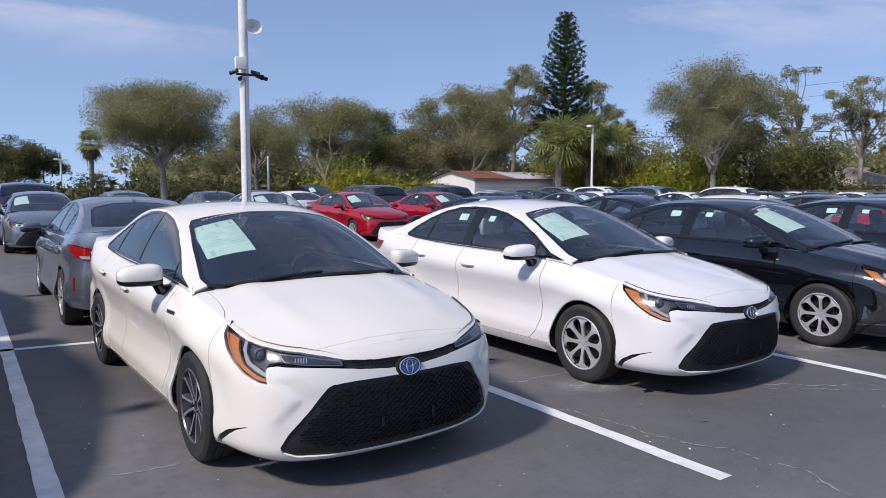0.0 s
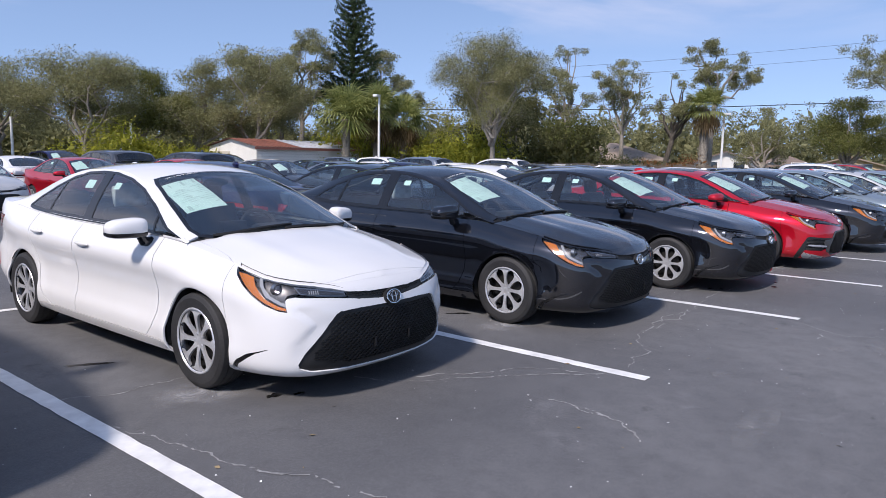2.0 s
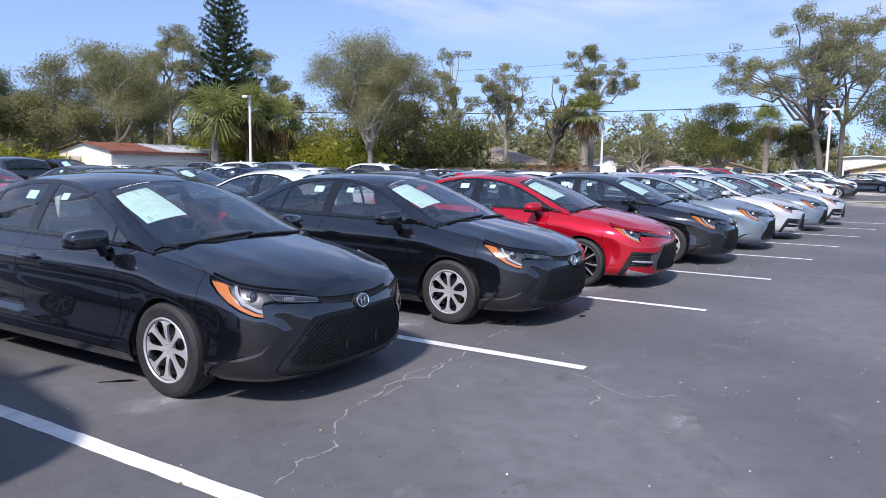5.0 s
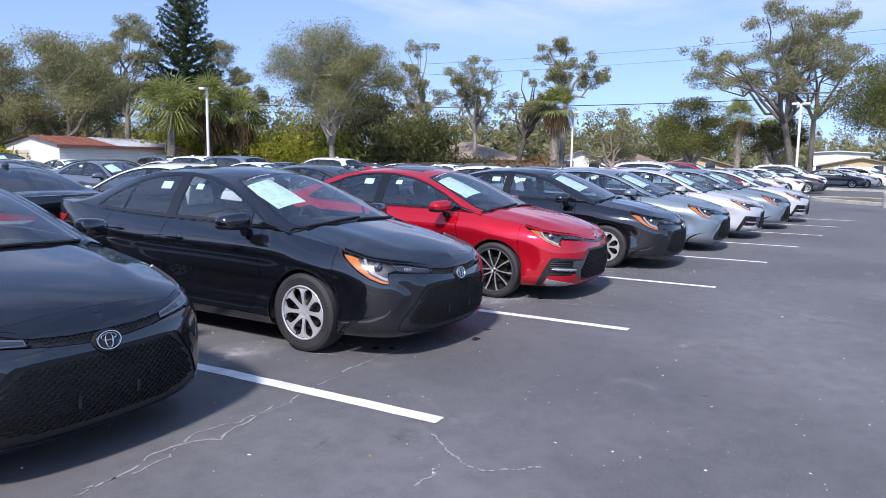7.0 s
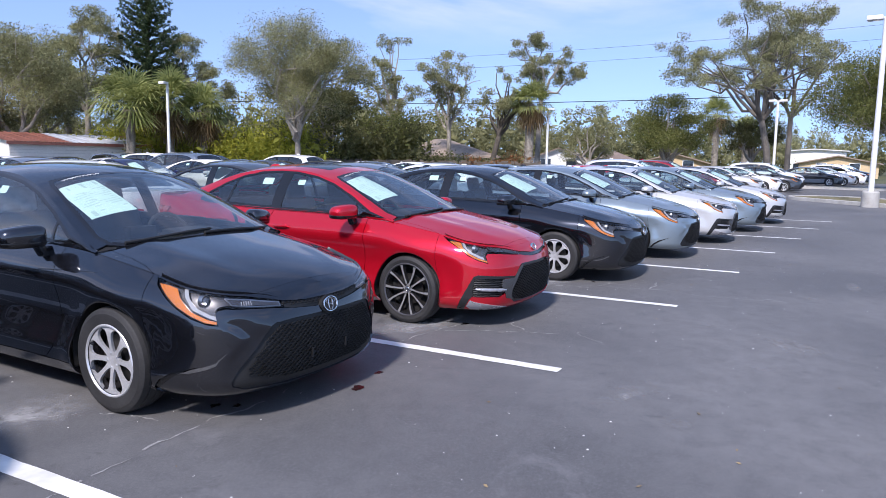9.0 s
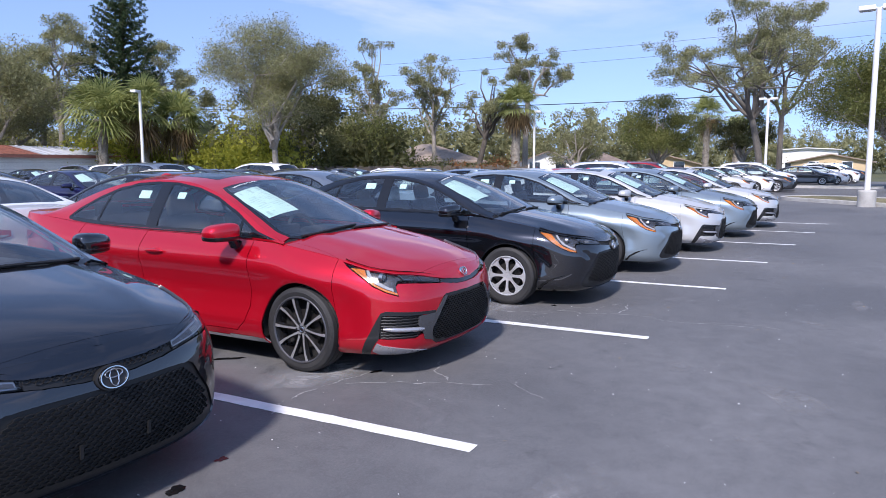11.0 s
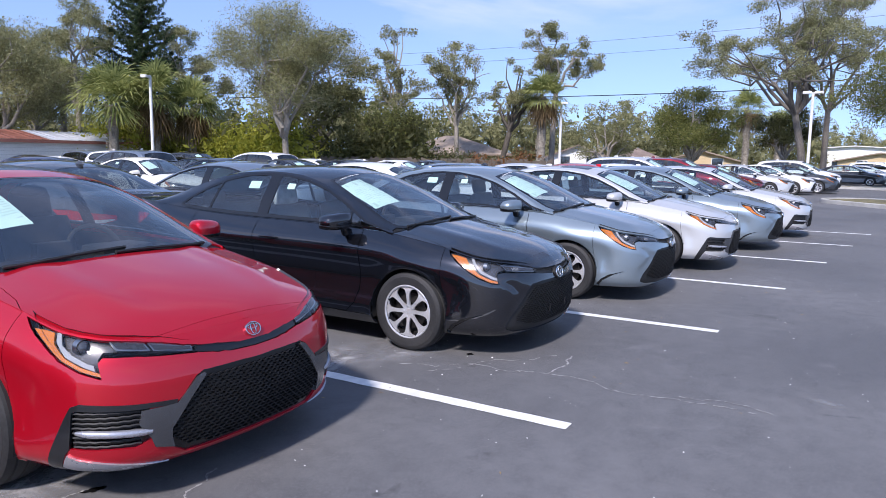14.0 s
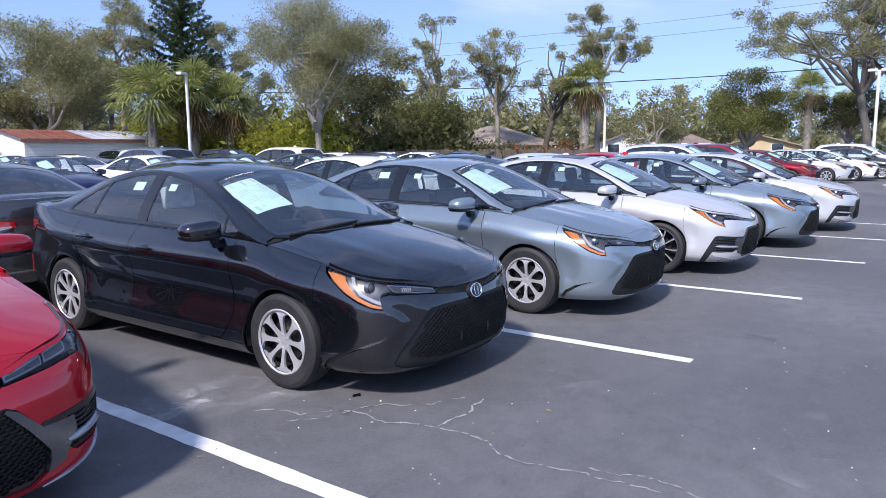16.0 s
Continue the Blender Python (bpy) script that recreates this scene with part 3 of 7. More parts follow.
M["litter"] = mottled("dry_leaf_litter", (0.14, 0.09, 0.04), (0.36, 0.28, 0.16), 0.8, grain=40, stain=4)
build_marks()


# ---- cars ----
def inset(poly, d):
    """A polygon drawn in by d, whichever way it runs."""
    area = sum(p[0] * q[1] - q[0] * p[1] for p, q in zip(poly, poly[1:] + poly[:1]))
    s = 1 if area > 0 else -1
    out = []
    for i, p in enumerate(poly):
        a, b = Vector(poly[i - 1]), Vector(poly[(i + 1) % len(poly)])
        p = Vector(p)
        d1, d2 = (p - a).normalized(), (b - p).normalized()
        n1, n2 = Vector((-d1.y, d1.x)) * s, Vector((-d2.y, d2.x)) * s
        n = (n1 + n2).normalized()
        out.append(tuple(p + n * d / max(n.dot(n1), 0.45)))
    return out


SEDAN = dict(
    rail_z=((1.13, 0.925), (1.33, 1.005), (1.57, 1.12), (1.82, 1.23), (2.07, 1.31), (2.35, 1.362), (2.65, 1.378), (2.95, 1.368), (3.25, 1.325), (3.55, 1.245), (3.85, 1.14), (4.1, 1.06)),
    rail_x=((1.13, 0.768), (1.33, 0.742), (1.57, 0.692), (1.82, 0.638), (2.07, 0.592), (2.35, 0.56), (2.65, 0.55), (2.95, 0.55), (3.25, 0.56), (3.55, 0.585), (3.85, 0.635), (4.1, 0.69)),
    roof=((0.85, 0.925), (0.99, 0.972), (1.32, 1.125), (1.65, 1.275), (1.93, 1.372), (2.2, 1.418), (2.55, 1.435), (2.9, 1.428), (3.2, 1.395), (3.5, 1.325), (3.8, 1.215), (4.05, 1.11), (4.2, 1.085)),
    glass=((1.205, 0.945), (1.40, 1.002), (1.66, 1.136), (1.92, 1.247), (2.17, 1.316), (2.45, 1.356), (2.7, 1.363), (2.95, 1.349), (3.2, 1.300), (3.42, 1.222), (3.60, 1.125), (3.70, 1.045), (3.68, 1.022), (3.4, 1.005), (3.0, 0.99), (2.5, 0.98), (2.0, 0.974)),
    rear_glass=((-0.2, 3.36), (0.25, 3.37), (0.46, 3.42), (0.505, 3.5), (0.56, 3.85), (0.565, 3.98), (0.4, 4.04), (-0.2, 4.06)),
    last=4.1, tall=1.0)
WAGON = dict(
    rail_z=((1.13, 0.925), (1.33, 1.005), (1.57, 1.125), (1.82, 1.235), (2.07, 1.316), (2.35, 1.372), (2.65, 1.395), (3.1, 1.395), (3.6, 1.375), (4.0, 1.34), (4.2, 1.27), (4.36, 1.10)),
    rail_x=((1.13, 0.768), (1.33, 0.757), (1.57, 0.727), (1.82, 0.69), (2.07, 0.658), (2.35, 0.64), (2.65, 0.645), (3.1, 0.645), (3.6, 0.64), (4.0, 0.645), (4.2, 0.66), (4.36, 0.68)),
    roof=((0.85, 0.925), (0.99, 0.972), (1.32, 1.13), (1.65, 1.285), (1.93, 1.382), (2.2, 1.425), (2.55, 1.44), (3.1, 1.44), (3.6, 1.425), (3.95, 1.40), (4.15, 1.36), (4.32, 1.22), (4.46, 1.06)),
    glass=((1.205, 0.945), (1.40, 1.002), (1.66, 1.125), (1.92, 1.232), (2.17, 1.298), (2.45, 1.34), (2.7, 1.35), (3.1, 1.348), (3.5, 1.335), (3.8, 1.31), (4.0, 1.25), (4.1, 1.15), (4.05, 1.06), (3.7, 1.03), (3.4, 1.012), (3.0, 0.99), (2.5, 0.98), (2.0, 0.974)),
    rear_glass=((-0.2, 4.16), (0.3, 4.165), (0.56, 4.19), (0.59, 4.24), (0.60, 4.33), (0.56, 4.37), (0.3, 4.39), (-0.2, 4.395)),
    last=4.36, tall=1.17)

OUTLINE, ARC = spline(((0, 0), (0.25, 0.014), (0.46, 0.052), (0.63, 0.125), (0.745, 0.245), (0.818, 0.42), (0.855, 0.65), (0.876, 0.95), (0.885, 1.4), (0.889, 2.2), (0.889, 2.9), (0.885, 3.4),
                       (0.87, 3.9), (0.83, 4.25), (0.74, 4.46), (0.55, 4.58), (0.3, 4.62), (0, 4.63)))
TANGENT = np.gradient(OUTLINE, ARC, axis=0)
MONO = np.maximum.accumulate(OUTLINE[:, 1] + 1e-6 * np.arange(len(OUTLINE)))
HALF = int(np.argmax(OUTLINE[:, 0]))
TOTAL = float(ARC[-1])
HUBS, HUB_Z, ARCH = (0.93, 3.63), 0.315, 0.347


def at_y(y):
    return float(np.interp(y, MONO, ARC))


def at_x(x):
    return float(np.interp(x, OUTLINE[:HALF, 0], ARC[:HALF]))


def at_tail(x):
    return float(np.interp(-x, -OUTLINE[HALF:, 0], ARC[HALF:]))


def S(y, z):
    return (at_y(y), z)


def F(x, z):
    return (at_x(x), z)


def T(x, z):
    return (at_tail(x), z)


TOP = pchip([(0, 0.733), (at_x(0.45), 0.729), (at_x(0.72), 0.751), (at_y(0.40), 0.779), (at_y(0.65), 0.838), (at_y(0.95), 0.888), (at_y(1.13), 0.915), (at_y(1.4), 0.936), (at_y(2.0), 0.955), (at_y(2.8), 0.966), (at_y(3.4), 0.99),
             (at_y(3.9), 1.03), (at_y(4.25), 1.058), (at_y(4.5), 1.072), (TOTAL, 1.08)])
LOW = pchip([(0, 0.166), (at_x(0.6), 0.168), (at_y(0.5), 0.172), (at_y(1.4), 0.172), (at_y(3.2), 0.18), (at_y(4.1), 0.24), (TOTAL, 0.27)])
SIDE_IN = pchip([(0, 0.055), (0.05, 0.03), (0.11, 0.010), (0.2, 0.006), (0.34, 0.032), (0.48, 0.044), (0.62, 0.028), (0.76, 0.0), (0.83, 0.010), (0.91, 0.050), (1, 0.112)])
NOSE_IN = pchip([(0, 0.085), (0.06, 0.035), (0.16, 0.012), (0.45, 0.0), (0.66, 0.004), (0.8, 0.02), (0.92, 0.05), (1, 0.095)])
TAIL_IN = pchip([(0, 0.11), (0.1, 0.04), (0.25, 0.0), (0.45, 0.0), (0.55, 0.03), (0.75, 0.04), (0.9, 0.045), (1, 0.07)])


NOSE = {"cheek": True}


def ring3d(a, z, depth=0.0):
    """The lower body: a runs round from the nose to the tail, z up."""
    a = min(max(a, 0.0), TOTAL)
    x, y = np.interp(a, ARC, OUTLINE[:, 0]), np.interp(a, ARC, OUTLINE[:, 1])
    tx, ty = np.interp(a, ARC, TANGENT[:, 0]), np.interp(a, ARC, TANGENT[:, 1])
    n = math.hypot(tx, ty)
    v = (z - LOW(a)) / (TOP(a) - LOW(a))
    wf, wr = 1 - smooth_step(0.22, 0.95, y), smooth_step(3.75, 4.45, y)
    d = wf * NOSE_IN(v) + wr * TAIL_IN(v) + (1 - wf - wr) * SIDE_IN(v)
    for hub in HUBS:
        r = math.hypot(y - hub, z - HUB_Z)
        d -= 0.016 * math.exp(-((r - 0.36) / 0.07) ** 2) * (1 if z > 0.2 else 0)
    # the pointed cheek stands proud of the hollow beside the grille
    if NOSE["cheek"] and y < 0.5:
        xb = 0.615 + 0.095 * min(abs(z - 0.5) / (0.085 if z > 0.5 else 0.112), 1.0)
        d += 0.011 * smooth_step(xb, xb - 0.060, x) * (1 - smooth_step(xb - 0.06, xb - 0.22, x)) * smooth_step(0.625, 0.575, z) * smooth_step(0.24, 0.34, z)
    d += depth
    x, y = x - ty / n * d, y + tx / n * d
    return (0.0 if a < 1e-6 or a > TOTAL - 1e-6 else float(max(x, 0.0)), float(y), z)


HOOD_A = pchip([(0, 0), (0.3, at_y(0.245)), (1, at_y(1.18))])
HOOD_Y = pchip([(0, 0.095), (0.3, 0.35), (1, 1.02)])
HOOD_Z = pchip([(0.09, 0.735), (0.13, 0.762), (0.2, 0.795), (0.35, 0.845), (0.55, 0.895), (0.8, 0.942), (1.02, 0.981)])


def hood3d(u, v):
    w, t = u / 0.8, min(max(v / 1.3, 0.0), 1.0)
    xt, yt, zt = ring3d(HOOD_A(t), TOP(HOOD_A(t)))
    yc = HOOD_Y(t)
    k = 1 - min(w, 1.0) ** 2.2
    ridge = 0.010 * math.exp(-((w - 0.62) / 0.10) ** 2) * smooth_step(0.12, 0.45, t)
    return (xt * w, yt + (yc - yt) * k, zt + (HOOD_Z(yc) - zt) * k + ridge)


DECK_A = pchip([(0, at_y(3.98)), (0.7, at_y(4.47)), (1, TOTAL)])


def deck3d(u, v):
    w, t = u / 0.8, min(max(v / 0.6, 0.0), 1.0)
    xt, yt, zt = ring3d(DECK_A(t), TOP(DECK_A(t)))
    yc = 4.0 + 0.565 * t
    k = 1 - min(w, 1.0) ** 2.2
    return (xt * w, yt + (yc - yt) * k, zt + (1.10 - 0.018 * t - zt) * k)


def circle(y, z, r, n=44):
    return [(at_y(y) + r * math.cos(2 * math.pi * i / n), z + r * math.sin(2 * math.pi * i / n)) for i in range(n)]


def honeycomb(poly, to3d, wide, high, depth):
    """A moulded mesh of six-sided openings inside a polygon, both halves."""
    bm = bmesh.new()
    us, vs = [p[0] for p in poly], [p[1] for p in poly]
    rows = int((max(vs) - min(vs)) / (high * 0.75)) + 1
    cols = int((max(us) - 0.0) / wide) + 2
    for j in range(rows):
        for i in range(cols):
            cu = (i + 0.5 * (j % 2)) * wide
            cv = min(vs) + high * (0.4 + 0.75 * j)
            if not inside(max(cu, 1e-3), cv, poly):
                continue
            for side in (1, -1):
                if side < 0 and cu < 1e-6:
                    continue
                rings = []
                for s, d in ((1.0, 0.004), (0.90, 0.0), (0.80, 0.0), (0.74, depth)):
                    ring = []
                    for k in range(6):
                        ang = math.pi / 6 + k * math.pi / 3
                        u = cu + wide / 1.732 * s * math.cos(ang)
                        v = cv + high / 2 * s * math.sin(ang)
                        x, y, z = to3d(abs(u), v, d)
                        ring.append(bm.verts.new((x * side * (1 if u >= 0 else -1), y, z)))
                    rings.append(ring)
                for r, q in zip(rings, rings[1:]):
                    for k in range(6):
                        f = (r[k], r[(k + 1) % 6], q[(k + 1) % 6], q[k])
                        bm.faces.new(f if side > 0 else f[::-1])
    return bm


def sphere(bm, c, r, seg=16, rings=10):
    m = Matrix.Translation(c) @ Matrix.Diagonal((*r, 1))
    bmesh.ops.create_uvsphere(bm, u_segments=seg, v_segments=rings, radius=1, matrix=m)
    return bm


def squarish(bm, c, r, power=0.62):
    """A box with very round edges."""
    bmesh.ops.create_uvsphere(bm, u_segments=20, v_segments=12, radius=1)
    for v in bm.verts:
        v.co = Vector([ci + ri * math.copysign(abs(k) ** power, k) for ci, ri, k in zip(c, r, v.co)])
    return bm


def wheel(style, parent, x, y, side, fine=True):
    """A wheel with its outer face to the side."""
    hold = new("wheel")
    hold.parent = parent
    hold.matrix_basis = pose(x * side, y, HUB_Z, 0, 0, 0 if side > 0 else 180)
    rim = {"cover": 0.208, "sport": 0.238, "eco": 0.205}[style]
    bm = bmesh.new()
    if not fine:
        tread = [(-0.098, rim - 0.006), (-0.106, rim + 0.03), (-0.092, 0.305), (-0.06, 0.315), (0.06, 0.315), (0.092, 0.305), (0.107, 0.278), (0.106, rim + 0.03), (0.098, rim - 0.006)]
    else:
      tread = [(-0.098, rim - 0.006), (-0.106, rim + 0.03), (-0.104, 0.285), (-0.092, 0.305), (-0.06, 0.314)]
      tread += [(-0.056, 0.307), (-0.050, 0.307), (-0.046, 0.315), (-0.008, 0.3165), (-0.004, 0.309), (0.004, 0.309), (0.008, 0.3165), (0.046, 0.315), (0.050, 0.307), (0.056, 0.307)]
      tread += [(0.06, 0.314), (0.092, 0.305), (0.103, 0.29), (0.104, 0.282), (0.107, 0.278), (0.106, rim + 0.03), (0.102, rim + 0.012), (0.098, rim - 0.006)]
    part("tyre", lathe(bm, tread, steps=56 if fine else 20), M["tyre"], hold, smooth=30)
    bm = lathe(bmesh.new(), [(-0.09, rim - 0.02), (-0.02, rim - 0.03), (0.06, rim - 0.02), (0.082, rim - 0.012), (0.10, rim - 0.004), (0.104, rim + 0.006), (0.098, rim + 0.009)], steps=48 if fine else 20)
    part("rim", bm, M["dark_alloy" if fine or style != "cover" else "silver_alloy"], hold)
    if fine:
        part("rim_edge", lathe(bmesh.new(), [(0.098, rim - 0.008), (0.1062, rim - 0.002), (0.1062, rim + 0.004), (0.100, rim + 0.0095)], steps=48), M["silver_alloy" if style == "cover" else "grey_alloy"], hold, "bright rim edge" if style == "cover" else "grey rim edge")
    if fine:
        bm = lathe(bmesh.new(), [(0.0, 0.01), (0.0, rim - 0.025)], steps=32)
        part("backplate", bm, M["well"], hold, smooth=0)
    if fine:
      bm = lathe(bmesh.new(), [(0.02, 0.06), (0.035, 0.06), (0.035, 0.14), (0.02, 0.14)], steps=32)
      part("brake_disc", bm, M["brake"], hold)
    bm = bmesh.new()
    if style == "cover":
        spokes, face, sidem = 8, M["silver_alloy"], M["silver_alloy"]
        prof = ((0.015, 0.0065, 0.076), (0.046, 0.0192, 0.079), (0.060, 0.0152, 0.083), (0.085, 0.0126, 0.087), (0.115, 0.0132, 0.092), (0.145, 0.0166, 0.095), (0.166, 0.0235, 0.096), (0.180, 0.038, 0.094), (0.187, 0.0775, 0.092), (rim - 0.004, 0.0855, 0.090))
        angles = [k * 45 for k in range(8)]
        lean = [0.0] * 8
    else:
        spokes, face, sidem = 10, M["machined"], M["dark_alloy"]
        prof = ((0.028, 0.012, 0.076), (0.06, 0.0085, 0.079), (0.11, 0.0075, 0.084), (0.17, 0.0088, 0.091), (rim - 0.006, 0.0125, 0.097))
        angles = [k * 72 + o for k in range(5) for o in (-9, 9)]
        lean = [0.052, -0.022] * 5
        if style == "eco":
            sidem = M["grey_alloy"]
    top = bmesh.new()
    for ang, ln in zip(angles, lean):
        m = Matrix.Rotation(radians(ang), 4, "X")
        low, high = [], []
        for r, w, o in prof:
            sh = ln * math.sin((r - 0.03) / (rim - 0.03) * math.pi * 0.5)
            for s in (-1, 1):
                low.append(m @ Vector((o - (0.016 if style == "cover" else 0.035), s * w * (1.0 if style == "cover" else 1.5) + sh, r)))
                high.append(m @ Vector((o, s * w + sh, r)))
        lv, hv = [bm.verts.new(p) for p in low], [bm.verts.new(p) for p in high]
        tv = [top.verts.new(p + (m @ Vector((0.0015, 0, 0)))) for p in high]
        for i in range(len(prof) - 1):
            a, b, c, d = 2 * i, 2 * i + 1, 2 * i + 3, 2 * i + 2
            bm.faces.new((hv[a], hv[b], hv[c], hv[d]))
            bm.faces.new((lv[a], hv[a], hv[d], lv[d]))
            bm.faces.new((hv[b], lv[b], lv[c], hv[c]))
            top.faces.new((tv[a], tv[b], tv[c], tv[d]))
    part("spokes", bm, sidem, hold, smooth=25)
    if style == "cover":
        top.free()
    else:
        part("spoke_face", top, face, hold, "bright machined spoke faces", smooth=0)
    if not fine:
        return hold
    bm = lathe(bmesh.new(), [(0.04, 0.036), (0.070, 0.034), (0.076, 0.028), (0.078, 0.022), (0.079, 0.001)], steps=24)
    for k in range(5):
        a = 2 * math.pi * (k + 0.5) / 5
        tube(bm, [(0.06, 0.045 * math.cos(a), 0.045 * math.sin(a)), (0.084, 0.045 * math.cos(a), 0.045 * math.sin(a))], [0.0085, 0.0075], 6)
    part("centre_cap", bm, M["silver_alloy"] if style == "cover" else M["dark_alloy"], hold)
    if style != "cover":
        part("cap_emblem", lathe(bmesh.new(), [(0.0795, 0.014), (0.0815, 0.017), (0.0795, 0.020)], steps=20), M["chrome"], hold)
    return hold


def mapped(poly, to3d, material, name, parent, sides, label="", step=0.035, lip=0.0, gap=0.0):
    """A panel of a polygon's shape, bent over a surface."""
    us, vs = [p[0] for p in poly], [p[1] for p in poly]
    lo = max(min(us), 0.0) if len(sides) > 1 else min(us)
    nu, nv = max(2, int((max(us) - lo) / step) + 1), max(2, int((max(vs) - min(vs)) / step) + 1)
    bm = flat_grid(np.linspace(lo, max(us), nu + 1), np.linspace(min(vs), max(vs), nv + 1))
    score(bm, poly)
    got = panels(bm, lambda u, v: "in" if inside(u, v, poly) else "out", 0.0006)
    if "in" in got:
        return part(name, skin(got["in"], to3d, sides, gap, lip), material, parent, label)


def bars_on(rows, to3d):
    """Small printed bars on the passenger's half of a surface."""
    bm = bmesh.new()
    for x0, x1, y0, y1 in rows:
        ring = []
        for x, y in ((x0, y0), (x1, y0), (x1, y1), (x0, y1)):
            p = to3d(x, y)
            ring.append(bm.verts.new((-p[0], p[1], p[2])))
        bm.faces.new(ring[::-1])
    return bm


def build_car(kind="le", shape=SEDAN, fine=True, name="car", label="", group=""):
    """A four-door car, nose at its origin and pointing along -y."""
    root = thing(name, label, "car", group)
    body = M["white"]
    tall = shape["tall"]
    sport = kind == "se"
    NOSE["cheek"] = not sport
    # --- lower body ---
    edge = lambda y: (at_y(y), TOP(at_y(y)) - 0.007)
    if sport:
        lamp = [F(0.322, 0.682), F(0.314, 0.648), F(0.50, 0.664), F(0.62, 0.676), F(0.698, 0.680), F(0.710, 0.660), F(0.697, 0.594), F(0.752, 0.621), S(0.339, 0.661), S(0.442, 0.727), S(0.545, 0.784), edge(0.60), edge(0.50), edge(0.405), edge(0.30), F(0.707, 0.742), F(0.59, 0.730), F(0.48, 0.714)]
        strip = [(-0.2, 0.652), (-0.2, 0.612), F(0.154, 0.623), F(0.314, 0.648), F(0.322, 0.680), F(0.077, 0.652)]
        grille = [(-0.2, 0.566), F(0.307, 0.571), F(0.345, 0.552), F(0.435, 0.455), F(0.468, 0.36), F(0.470, 0.30), F(0.452, 0.252), F(0.39, 0.212), (-0.2, 0.214)]
        mesh = [(-0.2, 0.548), F(0.310, 0.545), F(0.40, 0.43), F(0.452, 0.345), F(0.450, 0.300), F(0.40, 0.242), (-0.2, 0.232)]
        slot = [F(0.545, 0.456), F(0.76, 0.466), S(0.285, 0.458), S(0.300, 0.40), S(0.315, 0.295), F(0.60, 0.288), F(0.543, 0.319), F(0.575, 0.39)]
    else:
        lamp = [F(0.352, 0.681), F(0.345, 0.640), F(0.45, 0.652), F(0.56, 0.661), F(0.69, 0.668), F(0.715, 0.662), F(0.722, 0.648), F(0.712, 0.582), F(0.752, 0.594), S(0.332, 0.621), S(0.412, 0.667), S(0.502, 0.726), S(0.577, 0.782), edge(0.605), edge(0.52), edge(0.40), edge(0.30), F(0.70, 0.741), F(0.62, 0.731), F(0.555, 0.722), F(0.45, 0.703)]
        strip = [(-0.2, 0.663), (-0.2, 0.612), F(0.1, 0.616), F(0.207, 0.624), F(0.345, 0.640), F(0.352, 0.681), F(0.192, 0.666)]
        grille = [(-0.2, 0.575), F(0.291, 0.576), F(0.42, 0.570), F(0.452, 0.556), F(0.545, 0.44), F(0.633, 0.331), F(0.668, 0.262), F(0.660, 0.234), F(0.60, 0.211), F(0.352, 0.198), (-0.2, 0.196)]
        mesh = [(-0.2, 0.553), F(0.367, 0.553), F(0.42, 0.538), F(0.509, 0.428), F(0.587, 0.311), F(0.538, 0.274), F(0.345, 0.245), (-0.2, 0.243)]
        slot = [S(0.570, 0.178), S(0.517, 0.241), S(0.442, 0.290), S(0.385, 0.322), S(0.30, 0.352), S(0.30, 0.355), S(0.385, 0.330), S(0.45, 0.312), S(0.53, 0.268), S(0.595, 0.190)]
    tail_lamp = [S(4.10, 0.932), S(4.17, 0.875), S(4.28, 0.825), T(0.74, 0.785), T(0.56, 0.785), T(0.42, 0.815), T(0.42, 0.870), T(0.6, 0.893), S(4.3, 0.935)]
    seam = [S(0.64, 1.0), S(0.64, 0.62), S(0.61, 0.45), S(0.60, 0.1)]
    rear_seam = [S(4.06, 0.1), S(4.03, 0.45), S(4.10, 0.66), S(4.18, 0.86), T(0.53, 0.79), T(0.53, 0.62), T(0.40, 0.60), (TOTAL + 0.1, 0.60)]
    door1 = [S(1.45, 1.10), S(1.41, 0.88), S(1.40, 0.70), S(1.41, 0.45), S(1.45, 0.33), S(1.53, 0.255), S(2.60, 0.255), S(2.60, 0.45), S(2.60, 1.10)]
    door2 = [S(2.60, 1.10), S(2.60, 0.45), S(2.60, 0.255), S(3.06, 0.255), S(3.18, 0.31), S(3.26, 0.42), S(3.30, 0.56), S(3.39, 0.70), S(3.44, 0.84), S(3.43, 1.10)]
    sill = 0.212 if sport else 0.25
    arches = [circle(h, HUB_Z, ARCH) for h in HUBS]
    step = 0.055 if fine else 0.11
    us = np.linspace(0, TOTAL, int(TOTAL / step))
    if fine:
        nose_end = at_y(0.62)
        us = np.concatenate([np.linspace(0, nose_end, 40)[:-1], np.linspace(nose_end, TOTAL, int((TOTAL - nose_end) / step))])
    vs = np.linspace(0, 1, 29 if fine else 11)
    bm = flat_grid(us, vs, lambda a, v: (a, LOW(a) + (TOP(a) - LOW(a)) * v))
    for poly in (lamp, strip, grille, slot, tail_lamp, door1, door2, *arches):
        score(bm, poly)
    for line in (seam, rear_seam, [S(1.2, sill), S(1.6, sill)], [S(3.0, sill), S(3.35, sill)]):
        score(bm, line, False)
    if not sport:
        for o in (0.0, 0.030, 0.060):
            score(bm, [F(0.72 - o, 0.594), F(0.617 - o, 0.500), F(0.715 - o, 0.380)], False)
    front = [(-1, 0), (-1, 2), *seam]
    back = [*rear_seam, (TOTAL + 0.1, 0)]

